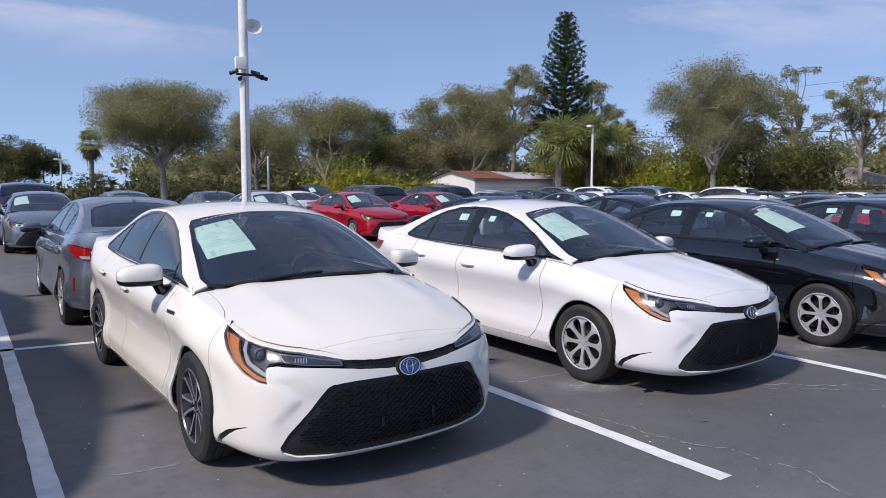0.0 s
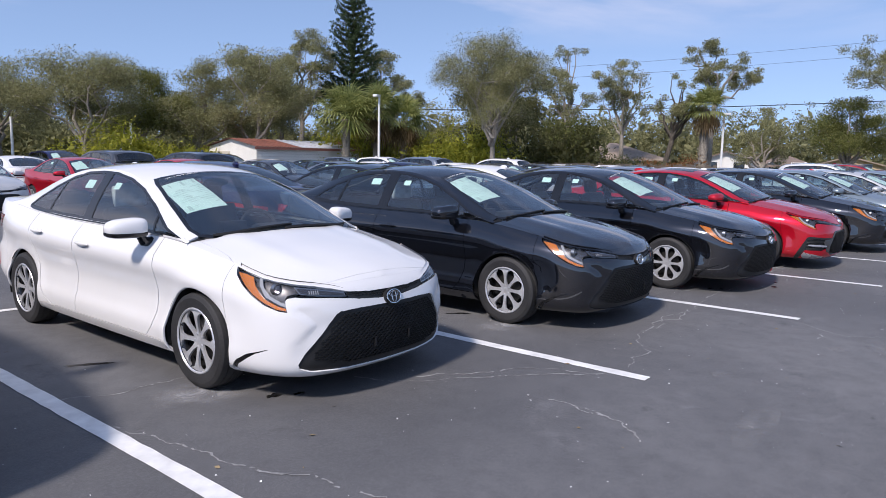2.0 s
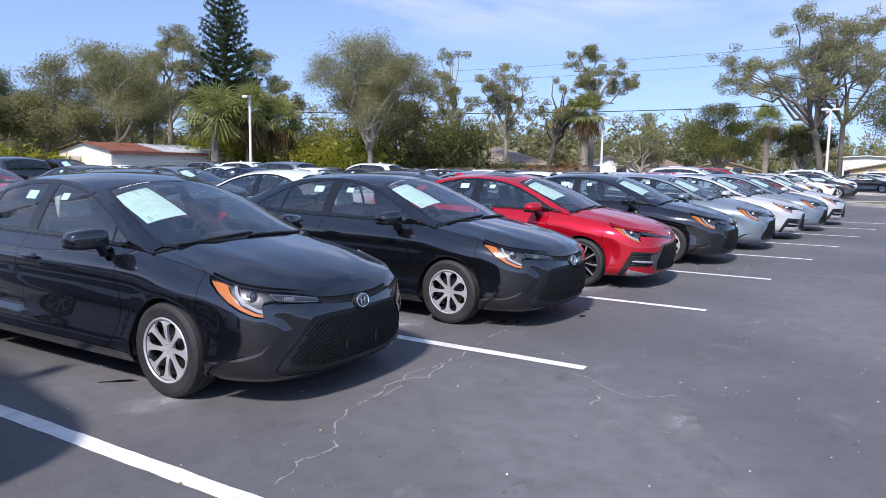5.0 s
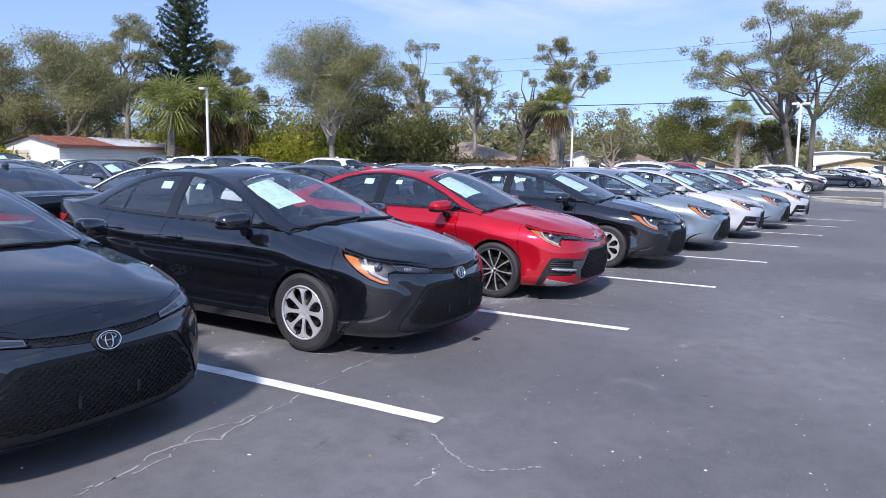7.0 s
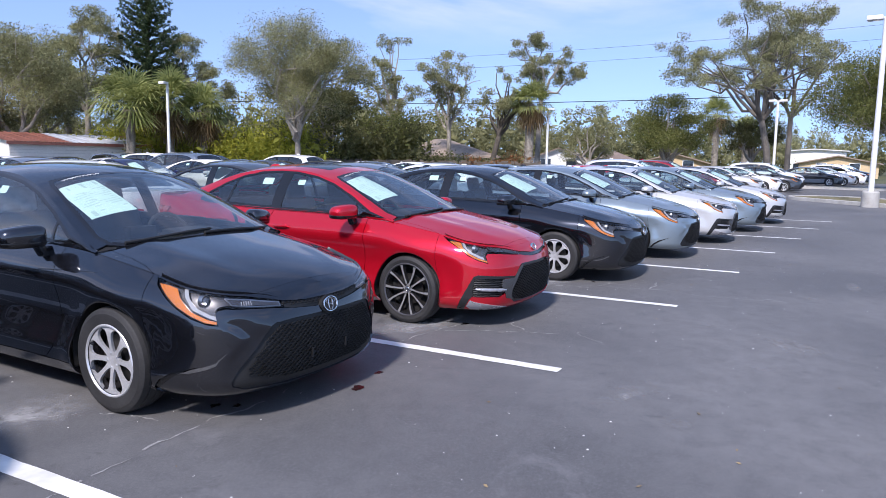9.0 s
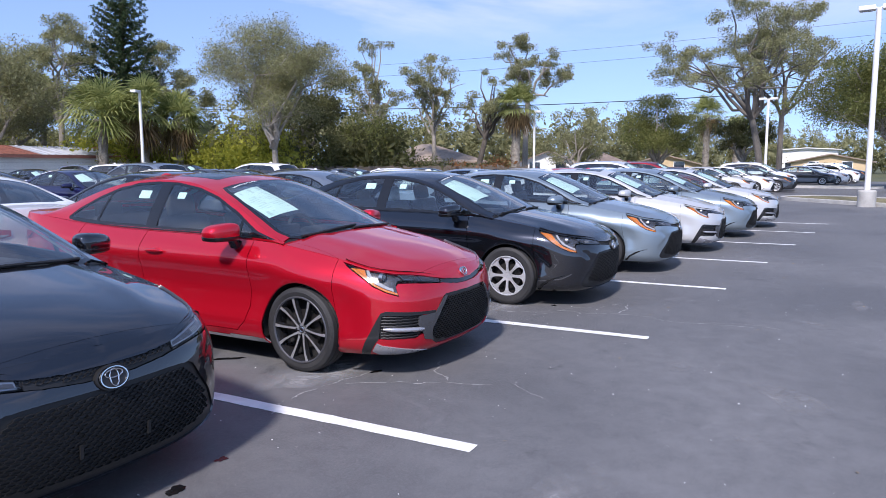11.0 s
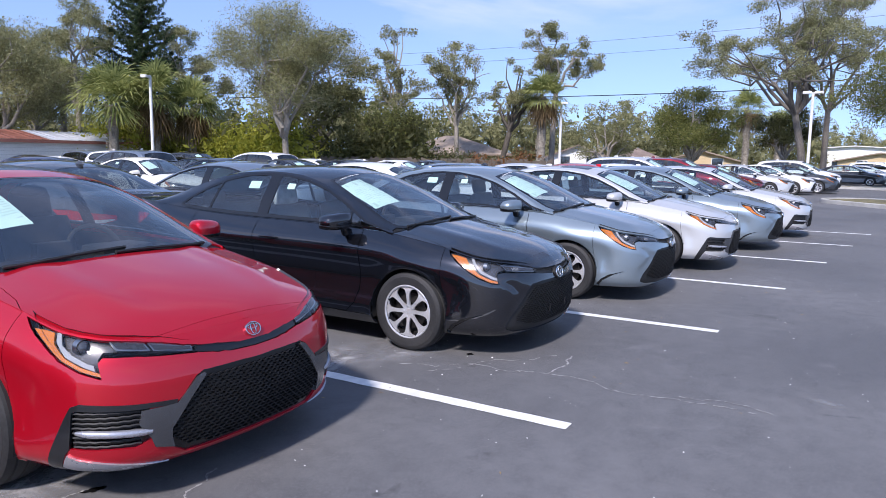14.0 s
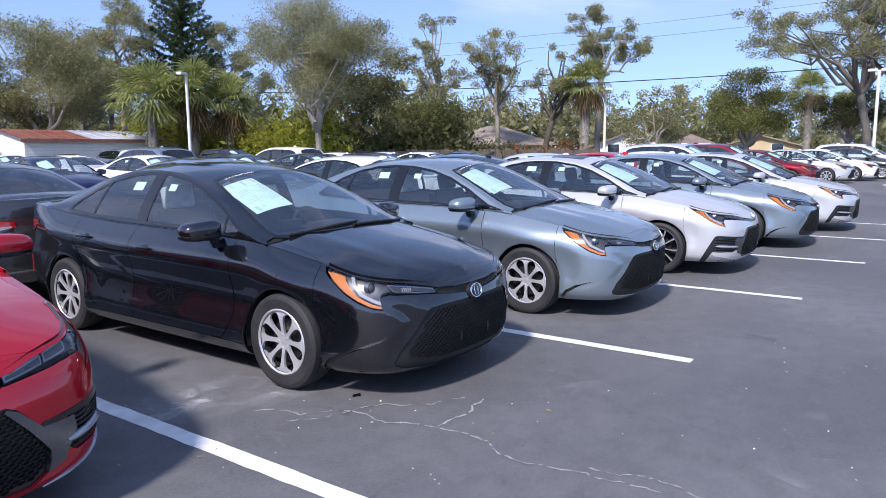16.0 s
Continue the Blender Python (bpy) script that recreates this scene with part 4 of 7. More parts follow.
    def which(a, z):
        for key, poly in (("arch", arches[0]), ("arch", arches[1]), ("lamp", lamp), ("strip", strip), ("grille", grille), ("slot", slot), ("tail_lamp", tail_lamp), ("front_door", door1), ("rear_door", door2)):
            if inside(a, z, poly):
                return key
        y = float(np.interp(a, ARC, OUTLINE[:, 1]))
        if inside(a, z, front):
            return "front_bumper"
        if inside(a, z, back):
            return "rear_bumper"
        if a > at_tail(0.53) and z > 0.6:
            return "boot_face"
        if z < sill and 1.2 < y < 3.35:
            return "sill"
        return "front_fender" if y < 2 else "rear_quarter"

    got = panels(bm, which)
    both = (1, -1)
    lift = lambda f: (lambda u, v, d=0.0: (lambda p: (p[0], p[1], p[2] * tall))(f(u, v, d) if d else f(u, v)))
    ring = lift(ring3d)
    hood, deck = lift(hood3d), lift(deck3d)
    for key in ("front_bumper", "rear_bumper", "boot_face"):
        part(key, skin(got[key], ring, both, 0.0006), body, root)
    doors = {}
    for key in ("front_fender", "rear_quarter", "front_door", "rear_door"):
        for side in both:
            doors[key, side] = part(key, skin(got[key], ring, (side,)), body, root)
    for side in both:
        part("sill", skin(got["sill"], ring, (side,)), M["satin"] if sport else body, root, "silver sill trim" if sport else "")
    # --- nose ---
    deep = lambda d: (lambda u, v, e=0.0: ring(u, v, d + e))
    part("grille_frame", skin(got["grille"], deep(0.012), both, 0, 0), M["gloss_black"] if sport else M["black_plastic"], root, "black moulded grille frame", smooth=35)
    front_grille = root.children[-1]
    part("grille_mesh", honeycomb(mesh, deep(0.003), 0.040 if fine else 0.1, 0.0205 if fine else 0.06, 0.03), M["black_plastic"], front_grille, "black honeycomb mesh", smooth=25)
    part("upper_grille", skin(got["strip"], deep(0.012), both, 0, 0), M["black_plastic"] if not sport else M["gloss_black"], root)
    if fine and not sport:
        part("upper_mesh", honeycomb([(-0.2, 0.685), (-0.2, 0.635), F(0.18, 0.64), F(0.34, 0.66), F(0.34, 0.69)], deep(0.006), 0.03, 0.018, 0.012), M["black_plastic"], root.children[-1], smooth=25)
    for side in both:
        part("air_slot", skin(got["slot"], deep(0.015), (side,), 0, 0), M["gloss_black"], root, "black corner intake")
        if sport:
            duct = root.children[-1]
            bm = bmesh.new()
            for z in np.linspace(0.305, 0.45, 8):
                tube(bm, [Vector(ring(at_x(0.58) + (at_y(0.29) - at_x(0.58)) * k / 12, z + 0.003 * (k % 2), 0.006)) for k in range(13)], 0.005, 5)
            bm.transform(Matrix.Diagonal((side, 1, 1, 1)))
            if side < 0:
                bmesh.ops.reverse_faces(bm, faces=bm.faces[:])
            part("slat", bm, M["black_plastic"], duct)
            frame_line = [F(0.435, 0.470), F(0.60, 0.480), F(0.752, 0.495), S(0.290, 0.482), S(0.320, 0.425), S(0.40, 0.27), S(0.445, 0.172), S(0.38, 0.172), S(0.325, 0.272), S(0.305, 0.30), S(0.285, 0.458), F(0.76, 0.466), F(0.57, 0.456), F(0.44, 0.452)]
            mapped(frame_line, deep(-0.005), M["dark_trim"], "intake_frame", root, (side,), "dark metallic intake surround", lip=0.015)
            fin = [F(0.577, 0.449), F(0.435, 0.454), F(0.345, 0.548), F(0.309, 0.562), F(0.300, 0.552), F(0.385, 0.452), F(0.462, 0.345), F(0.462, 0.300), F(0.450, 0.256), F(0.531, 0.277), F(0.545, 0.319), F(0.587, 0.390)]
            mapped(fin, deep(-0.007), M["gunmetal"], "trim_blade", root, (side,), "grey metallic grille blade", lip=0.02, step=0.02)
            line = [Vector(ring(at_x(0.540) + (at_y(0.275) - at_x(0.540)) * k / 10, 0.352 + 0.018 * k / 10, -0.002)) for k in range(11)]
            bm = tube(bmesh.new(), [Vector((p.x * side, p.y, p.z)) for p in line], [0.009, 0.015] + [0.0165] * 7 + [0.014, 0.008], 12)
            part("trim_bar", bm, M["bright_trim"], root, "bright intake bar", smooth=60)
            wing = [S(0.318, 0.268), S(0.350, 0.210), S(0.315, 0.176), F(0.70, 0.172), F(0.46, 0.176), F(0.60, 0.205), F(0.72, 0.235), S(0.280, 0.250)]
            mapped(wing, deep(-0.010), M["bright_trim"], "lip_winglet", root, (side,), "silver lip winglet", lip=0.015, step=0.015)
        elif fine:
            plate = [F(0.165, 0.318), F(0.39, 0.330), F(0.41, 0.404), F(0.165, 0.376)]
            mapped(plate, deep(0.020), M["well"], "sensor_panel", front_grille, (side,), "smooth black panel in the mesh", lip=0.01)
            mapped([F(0.152, 0.312), F(0.166, 0.312), F(0.166, 0.372), F(0.152, 0.372)], deep(-0.004), M["black_plastic"], "plate_clip", front_grille, (side,), "", lip=0.01)
        # head lamp
        lampo = part("headlight", skin(got["lamp"], deep(0.045), (side,), 0.003, -0.034), M["lamp_bowl"], root, "smoked headlight with amber side reflector")
        part("cover", skin(got["lamp"], deep(0.003), (side,), 0.004, 0), M["lens"], lampo, "clear cover")
        up = 0.016 if sport else 0.0
        if sport:
            amber = [F(0.700, 0.602), F(0.752, 0.626), S(0.339, 0.666), S(0.442, 0.732), S(0.530, 0.780), S(0.47, 0.775), S(0.420, 0.766), S(0.392, 0.726), S(0.328, 0.676), F(0.752, 0.641), F(0.702, 0.616)]
        else:
            amber = [F(0.717, 0.590), F(0.752, 0.598), S(0.340, 0.634), S(0.420, 0.678), S(0.502, 0.734), S(0.578, 0.792), S(0.51, 0.782), S(0.452, 0.768), S(0.412, 0.722), S(0.336, 0.655), F(0.748, 0.616), F(0.717, 0.604)]
        mapped(amber, deep(0.010), M["amber"], "amber_reflector", lampo, (side,), "amber side marker", lip=0.015, step=0.012)
        if fine:
            band = [F(0.718, 0.609 + up), F(0.745, 0.624 + up), S(0.330, 0.664 + up), S(0.390, 0.730 + up * 0.3), S(0.410, 0.766), S(0.388, 0.764), S(0.356, 0.718 + up * 0.3), S(0.308, 0.674 + up), F(0.738, 0.638 + up), F(0.722, 0.632 + up)]
            mapped(band, deep(0.014), M["led"], "light_guide", lampo, (side,), "pale light guide", lip=0.01, step=0.012)
            c = ring(at_y(0.285), 0.706 + up * 0.5, 0.040)
            bm = sphere(bmesh.new(), (c[0] * side, c[1] - 0.012, c[2]), (0.027, 0.022, 0.027))
            part("projector_lens", bm, M["projector"], lampo, "dark glass projector lens", smooth=60)
            bm = bmesh.new()
            tube(bm, [(c[0] * side, c[1] + 0.01, c[2]), (c[0] * side, c[1] - 0.018, c[2])], [0.036, 0.033], 20, False)
            part("projector_ring", bm, M["lamp_silver"], lampo)
            if sport:
                bars = ([F(0.690, 0.738), F(0.541, 0.720), F(0.520, 0.684), F(0.655, 0.700)], [F(0.528, 0.716), F(0.335, 0.681), F(0.335, 0.656), F(0.506, 0.680)])
            else:
                bars = ([F(0.690, 0.722), F(0.56, 0.709), F(0.370, 0.677), F(0.363, 0.650), F(0.56, 0.668), F(0.655, 0.680)],)
            for bar in bars:
                mapped(bar, deep(0.016), M["lamp_silver"], "light_bar", lampo, (side,), "bright-edged light bar", lip=0.012, step=0.02)
                mapped(inset(bar, 0.0065), deep(0.0145), M["lamp_bowl"], "light_bar_core", lampo, (side,), "smoked bar core", step=0.02)
            if not sport:
                for k in range(5):
                    x0 = 0.545 + 0.014 * k
                    mapped([F(x0, 0.674), F(x0 + 0.006, 0.674), F(x0 + 0.006, 0.700), F(x0, 0.700)], deep(0.013), M["led"], "light_rib", lampo, (side,), "", step=0.02)
        part("tail_light", skin(got["tail_lamp"], deep(-0.008), (side,), 0.001, 0.02), M["red_lens"], root, "red wrap-round tail light")
        tail = root.children[-1]
        mapped([T(0.76, 0.797), T(0.56, 0.795), T(0.45, 0.818), T(0.45, 0.832), T(0.60, 0.828), T(0.78, 0.828)], deep(-0.012), M["led"], "reverse_lens", tail, (side,), "pale reversing lens")
        mapped([S(4.30, 0.455), S(4.335, 0.455), S(4.345, 0.60), S(4.31, 0.60)], deep(-0.004), M["red_lens"], "rear_reflector", root, (side,), "red bumper reflector", lip=0.01)
    # badge: a plain oval
    c = Vector(ring(0, 0.694 if sport else 0.612, -0.008))
    size = 1.0 if not sport else 0.72
    bm = bmesh.new()
    m = Matrix.Translation((0, c.y, c.z)) @ Matrix.Rotation(radians(-12 if not sport else -24), 4, "X") @ Matrix.Diagonal((0.066 * size, 0.05 * size, 0.047 * size, 1))
    lathe(bm, [(-0.10, 0.86), (-0.22, 0.90), (-0.22, 0.98), (0.1, 1.04), (0.3, 1.0)], "y", 32)
    bm.transform(m)
    badge = part("badge", bm, M["chrome"], root, "bright oval badge ring")
    if fine:
        bm = lathe(bmesh.new(), [(-0.05, 0.001), (-0.09, 0.5), (-0.08, 0.88)], "y", 32)
        bm.transform(m)
        part("badge_disc", bm, M["blue_badge"] if kind == "hybrid" else M["dark_badge"] if not sport else M["red_lens"], badge)
        bm = bmesh.new()
        tube(bm, [(0.30 * math.cos(i * math.pi / 8), -0.16, 0.80 * math.sin(i * math.pi / 8)) for i in range(17)], 0.058, 6, False)
        tube(bm, [(0.62 * math.cos(i * math.pi / 8), -0.15, 0.34 + 0.36 * math.sin(i * math.pi / 8)) for i in range(17)], 0.058, 6, False)
        bm.transform(m)
        part("badge_emblem", bm, M["chrome"], badge)
        if not sport:
            bm = lathe(bmesh.new(), [(0.5, 1.18), (0.0, 1.16), (-0.04, 1.05), (0.1, 1.0)], "y", 28)
            bm.transform(m)
            part("badge_mount", bm, M["black_plastic"], badge)
    if fine:
        c = Vector(ring(TOTAL, 0.93, -0.01))
        bm = lathe(bmesh.new(), [(0.1, 0.80), (0.22, 0.88), (0.1, 1.0), (-0.2, 1.0)], "y", 24)
        bm.transform(Matrix.Translation((0, c.y, c.z)) @ Matrix.Diagonal((0.065, 0.05, 0.045, 1)))
        part("rear_badge", bm, M["chrome"], root)
    c = Vector(ring(TOTAL, 0.70, 0.0))
    part("plate", box(bmesh.new(), -0.155, 0.155, c.y - 0.03, c.y + 0.012, c.z - 0.075, c.z + 0.075, 0.006), M["plate"], root, "white dealer plate")
    if fine:
        bm = bmesh.new()
        box(bm, -0.12, 0.12, c.y + 0.010, c.y + 0.015, c.z + 0.03, c.z + 0.06)
        box(bm, -0.10, 0.10, c.y + 0.010, c.y + 0.015, c.z - 0.035, c.z + 0.01)
        part("plate_bars", bm, M["plate_bar"], root.children[-1])
    # --- hood and boot lid ---
    nt = 26 if fine else 12
    bm = flat_grid(np.linspace(0, 0.8, 15 if fine else 8), np.linspace(0, 1.3, nt))
    brow = [(u, 0.062 + 0.17 * (u / 0.8) ** 3) for u in (0.0, 0.15, 0.3, 0.42, 0.52, 0.62, 0.70, 0.76, 0.81)]
    flank = [(0.81, 0.72), (0.76, 0.86), (0.735, 1.02), (0.725, 1.31)]
    score(bm, brow, False)
    score(bm, flank, False)
    lid = [(-0.1, 0.062), *brow, *flank, (0.72, 1.4), (-0.1, 1.4)]
    got = panels(bm, lambda u, v: "hood" if inside(u, v, lid) else "nose" if v < 0.4 else "rim")
    part("hood", skin(got["hood"], hood, both), body, root)
    part("nose_panel", skin(got["nose"], hood, both, 0.0005), body, root)
    for side in both:
        part("hood_surround", skin(got["rim"], hood, (side,), 0.0005), body, root)
    bm = flat_grid(np.linspace(0, 0.8, 9), np.linspace(0, 0.6, 9))
    score(bm, [(0.68, 0), (0.68, 0.6)], False)
    got = panels(bm, lambda u, v: "lid" if u < 0.68 else "rim")
    part("boot_lid", skin(got["lid"], deck, both), body, root)
    part("boot_surround", skin(got["rim"], deck, both, 0.0005), body, root)
    # --- cabin sides ---
    rz, rx, rc = pchip(shape["rail_z"]), pchip(shape["rail_x"]), pchip(shape["roof"])
    last = shape["last"]

    def side3d(y, z, d=0.0):
        a = at_y(y)
        xb = ring3d(a, TOP(a))[0]
        zb, zr = TOP(a), max(rz(y), TOP(a) + 1e-4)
        w = min(max((z - zb) / (zr - zb), 0.0), 1.0)
        return (xb + (rx(y) - xb) * w + 0.018 * math.sin(math.pi * w) - d, y, z * tall)

    def top3d(x, y, d=0.0):
        k = min(x / rx(y), 1.0)
        return (x, y, (rc(y) - (rc(y) - rz(y) if y > 1.13 else rc(1.13) - rz(1.13) + 0.35 * (1.13 - y)) * k ** 2.4) * tall - d)

    glass = list(shape["glass"])
    clear = inset(glass, 0.020)
    ys = np.linspace(1.132, last, 60 if fine else 31)
    bm = flat_grid(ys, np.linspace(0, 1, 13 if fine else 8), lambda y, w: (y, TOP(at_y(y)) + (max(rz(y), TOP(at_y(y)) + 1e-4) - TOP(at_y(y))) * w))
    bars = ([(1.57, 0.9), (1.57, 1.5)], [(1.592, 0.9), (1.592, 1.5)], [(2.53, 0.9), (2.50, 1.5)], [(2.66, 0.9), (2.63, 1.5)], [(3.30, 0.9), (3.20, 1.5)], [(3.325, 0.9), (3.225, 1.5)])
    for poly in (glass, clear):
        score(bm, poly)
    for line in bars:
        score(bm, line, False)

    def which_side(y, z):
        if not inside(y, z, glass):
            return "frame"
        if not inside(y, z, clear):
            return "trim"
        t = (z - 0.9) / 0.6
        if y < 1.57:
            return "sail_window"
        if 1.592 < y < 2.53 - 0.03 * t:
            return "front_window"
        if 2.66 - 0.03 * t < y < 3.30 - 0.1 * t:
            return "rear_window"
        if y > 3.325 - 0.1 * t:
            return "quarter_window"
        return "trim"

    got = panels(bm, which_side)
    tint = M["side_glass"] if tall == 1.0 and kind != "hybrid" else M["privacy_glass"]
    for side in both:
        part("pillar_frame", skin(got["frame"], side3d, (side,), 0, 0.02), body, root)
        trim = part("window_trim", skin(got["trim"], lambda y, z: side3d(y, z, 0.002), (side,), 0, 0.015), M["gloss_black"], root, "gloss black window surround")
        for key in ("sail_window", "front_window", "rear_window", "quarter_window"):
            part(key, skin(got[key], lambda y, z: side3d(y, z, 0.006), (side,), 0, 0), tint, trim)
        if side < 0:
            mapped([(2.74, 1.22), (2.88, 1.22), (2.88, 1.285), (2.74, 1.285)], lambda y, z: side3d(y, z, 0.012), M["paper"], "window_label", root, (side,), "small pale paper label inside the window", step=0.02)
            if fine:
                mapped([(2.31, 1.225), (2.40, 1.225), (2.40, 1.275), (2.31, 1.275)], lambda y, z: side3d(y, z, 0.012), M["paper"], "window_sticker", root, (side,), "small pale sticker inside the front window", step=0.02)
        if fine:
            bm = bmesh.new()
            tube(bm, [Vector(side3d(y, TOP(at_y(y)) + 0.012, -0.004)) for y in np.linspace(1.44, 3.62, 18)], 0.006, 6)
            bm.transform(Matrix.Diagonal((side, 1, 1, 1)))
            part("belt_strip", bm, M["gloss_black"], root)
    # --- roof, screens ---
    screen = [(-0.2, 0.99), (0.30, 1.005), (0.54, 1.05), (0.685, 1.14), (0.70, 1.25), (0.632, 1.62), (0.568, 1.90), (0.53, 1.985), (0.46, 1.975), (0.25, 1.945), (-0.2, 1.935)]
    view = inset(screen, 0.028)
    back_screen = list(shape["rear_glass"])
    back_view = inset(back_screen, 0.03)
    ys = np.linspace(0.95, last + 0.04, 64 if fine else 34)
    bm = flat_grid(np.linspace(0, 1, 15 if fine else 9), ys, lambda w, y: (w * rx(y), y))
    sunroof = [(-0.1, 2.13), (0.40, 2.15), (0.42, 2.18), (0.42, 2.60), (0.40, 2.63), (-0.1, 2.63)]
    for poly in (screen, view, back_screen, back_view) + ((sunroof,) if sport else ()):
        score(bm, poly)

    def which_top(x, y):
        if inside(x, y, screen):
            return "windscreen" if inside(x, y, view) else "screen_border"
        if inside(x, y, back_screen):
            return "rear_screen" if inside(x, y, back_view) else "rear_border"
        if sport and inside(x, y, sunroof):
            return "sunroof"
        if y < 1.155 + 0.1 * (0.755 - x):
            return "none"
        return "roof"

    got = panels(bm, which_top)
    part("cowl", skin(got["none"], lambda x, y: top3d(x, y, 0.014), both, 0, 0), M["black_plastic"], root, "black cowl under the windscreen")
    roof = part("roof", skin(got["roof"], top3d, both, 0, 0.015), body, root)
    part("screen_border", skin(got["screen_border"], lambda x, y: top3d(x, y, 0.001), both, 0, 0.01), M["gloss_black"], root, "black screen edge")
    part("windscreen", skin(got["windscreen"], lambda x, y: top3d(x, y, 0.002), both, 0, 0), M["screen_glass"], root)
    part("rear_border", skin(got["rear_border"], lambda x, y: top3d(x, y, 0.001), both, 0, 0.01), M["gloss_black"], root)
    part("rear_screen", skin(got["rear_screen"], lambda x, y: top3d(x, y, 0.002), both, 0, 0), M["privacy_glass"], root)
    if sport:
        part("sunroof", skin(got["sunroof"], lambda x, y: top3d(x, y, -0.001), both, 0.003, 0.01), M["gloss_black"], root, "dark glass sunroof panel")
    if fine:
      part("headliner", skin(got["roof"], lambda x, y: (lambda p: (p[0] * 0.96, p[1], p[2] - 0.035))(top3d(x, y)), both, 0, 0), M["headliner"], root)
    bm = bmesh.new()
    sphere(bm, (0, 3.28, (rc(3.28) + 0.012) * tall), (0.022, 0.085, 0.035), 10, 8)
    part("aerial_fin", bm, body, roof)
    # label sheet and marker code behind the windscreen
    sheet = [(0.285, 1.40), (0.595, 1.43), (0.572, 1.80), (0.545, 1.855), (0.29, 1.845)]
    under = lambda d: (lambda x, y: top3d(x, y, d))
    flip = lambda o: o.data.transform(Matrix.Diagonal((-1, 1, 1, 1))) or o.data.flip_normals()
    tag = mapped(sheet, under(0.010), M["paper"], "price_sheet", root, (1,), "pale green printed label sheet inside the windscreen")
    flip(tag)
    if fine:
        rows = [(0.310, 0.330, 1.775, 1.835), (0.40, 0.422, 1.76, 1.835), (0.50, 0.513, 1.785, 1.835), (0.300, 0.50, 1.475, 1.485), (0.53, 0.56, 1.44, 1.50)]
        rows += [(0.305, 0.305 + 0.08 + 0.03 * (k * 5 % 4), 1.52 + 0.026 * k, 1.527 + 0.026 * k) for k in range(9)]
        rows += [(0.45, 0.45 + 0.05 + 0.02 * (k * 3 % 4), 1.53 + 0.026 * k, 1.536 + 0.026 * k) for k in range(8)]
        part("print", bars_on(rows, under(0.0085)), M["ink"], tag, "grey printed bars", smooth=0)
        bm, pairs = bmesh.new(), []
        for i in range(25):
            x, y = 0.20 + 0.0115 * i, 1.920 + (0.008, -0.004, 0.010, -0.009, 0.003)[i % 5]
            pairs.append([bm.verts.new((-p[0], p[1], p[2])) for p in (under(-0.0016)(x, y - 0.004), under(-0.0016)(x, y + 0.004))])
        for p, q in zip(pairs, pairs[1:]):
            bm.faces.new((p[0], p[1], q[1], q[0]))
        part("marker_line", bm, M["white_ink"], root, "white hand-marked scrawl on the glass", smooth=0)
    # wipers
    if fine:
        for x0, x1, y0, y1 in ((-0.60, 0.02, 0.035, 0.07), (-0.06, 0.60, 0.03, 0.05)):
            pts = [Vector(top3d(abs(x), 0.99 + y0 + 0.30 * abs(x) ** 2.6 + (y1 - y0) * k / 6)) for k, x in ((k, x0 + (x1 - x0) * k / 6) for k in range(7))]
            for k, p in enumerate(pts):
                p.x, p.z = x0 + (x1 - x0) * k / 6, p.z + 0.008
            part("wiper", tube(bmesh.new(), pts, 0.010, 6), M["black_plastic"], root)
    # --- mirrors, handles ---
    for side in both:
        my, mz = 1.53, 1.010 * tall
        bm = squarish(bmesh.new(), (0.975 * side, my, mz), (0.128, 0.078, 0.070))
        for v in bm.verts:
            v.co.y += abs(v.co.x - 0.86 * side) * 0.22
            if v.co.z > mz:
                v.co.z -= (abs(v.co.x) - 0.86) * 0.10
        mir = part("mirror", bm, body, root, smooth=50)
        bm = squarish(bmesh.new(), (0.972 * side, my + 0.006, mz - 0.042), (0.127, 0.080, 0.034))
        for v in bm.verts:
            v.co.y += abs(v.co.x - 0.86 * side) * 0.22
        part("mirror_base", bm, M["gloss_black"], mir, smooth=50)
        bm = tube(bmesh.new(), [(0.80 * side, my + 0.03, 0.895 * tall), (0.855 * side, my + 0.02, 0.905 * tall), (0.885 * side, my + 0.02, 0.955 * tall)], [0.04, 0.036, 0.03], 10)
        part("mirror_arm", bm, M["gloss_black"], mir)
        for key, y, z in (("front_door", 2.40, 0.818), ("rear_door", 3.24, 0.852)):
            c = Vector(ring3d(at_y(y), z))
            c.z *= tall
            bm = sphere(bmesh.new(), ((c.x + 0.022) * side, c.y, c.z), (0.014, 0.105, 0.017), 14, 8)
            h = part("handle", bm, body, doors[key, side], smooth=60)
            if not fine:
                continue
            bm = sphere(bmesh.new(), ((c.x - 0.002) * side, c.y - 0.01, c.z - 0.004), (0.008, 0.055, 0.032), 14, 8)
            part("handle_cup", bm, M["black_plastic"] if kind == "dark" else body, h, smooth=60)
    if kind == "hybrid":
        for side in both:
            bm = bmesh.new()
            for k in range(6):
                y0 = 1.20 + 0.024 * k
                vs = [bm.verts.new(Vector(ring3d(at_y(yy), zz, -0.003)) * 1) for yy, zz in ((y0, 0.795), (y0 + 0.016, 0.795), (y0 + 0.016, 0.815), (y0, 0.815))]
                for v in vs:
                    v.co.x *= side
                bm.faces.new(vs if side < 0 else vs[::-1])
            part("side_badge", bm, M["black_plastic"], doors["front_fender", side], "small dark badge bars", smooth=0)
    # --- underneath ---
    bm = flat_grid(np.linspace(0, TOTAL, 60), np.linspace(0, 1, 6), lambda a, v: (a, LOW(a) + 0.03 + (TOP(a) - LOW(a) - 0.05) * v))
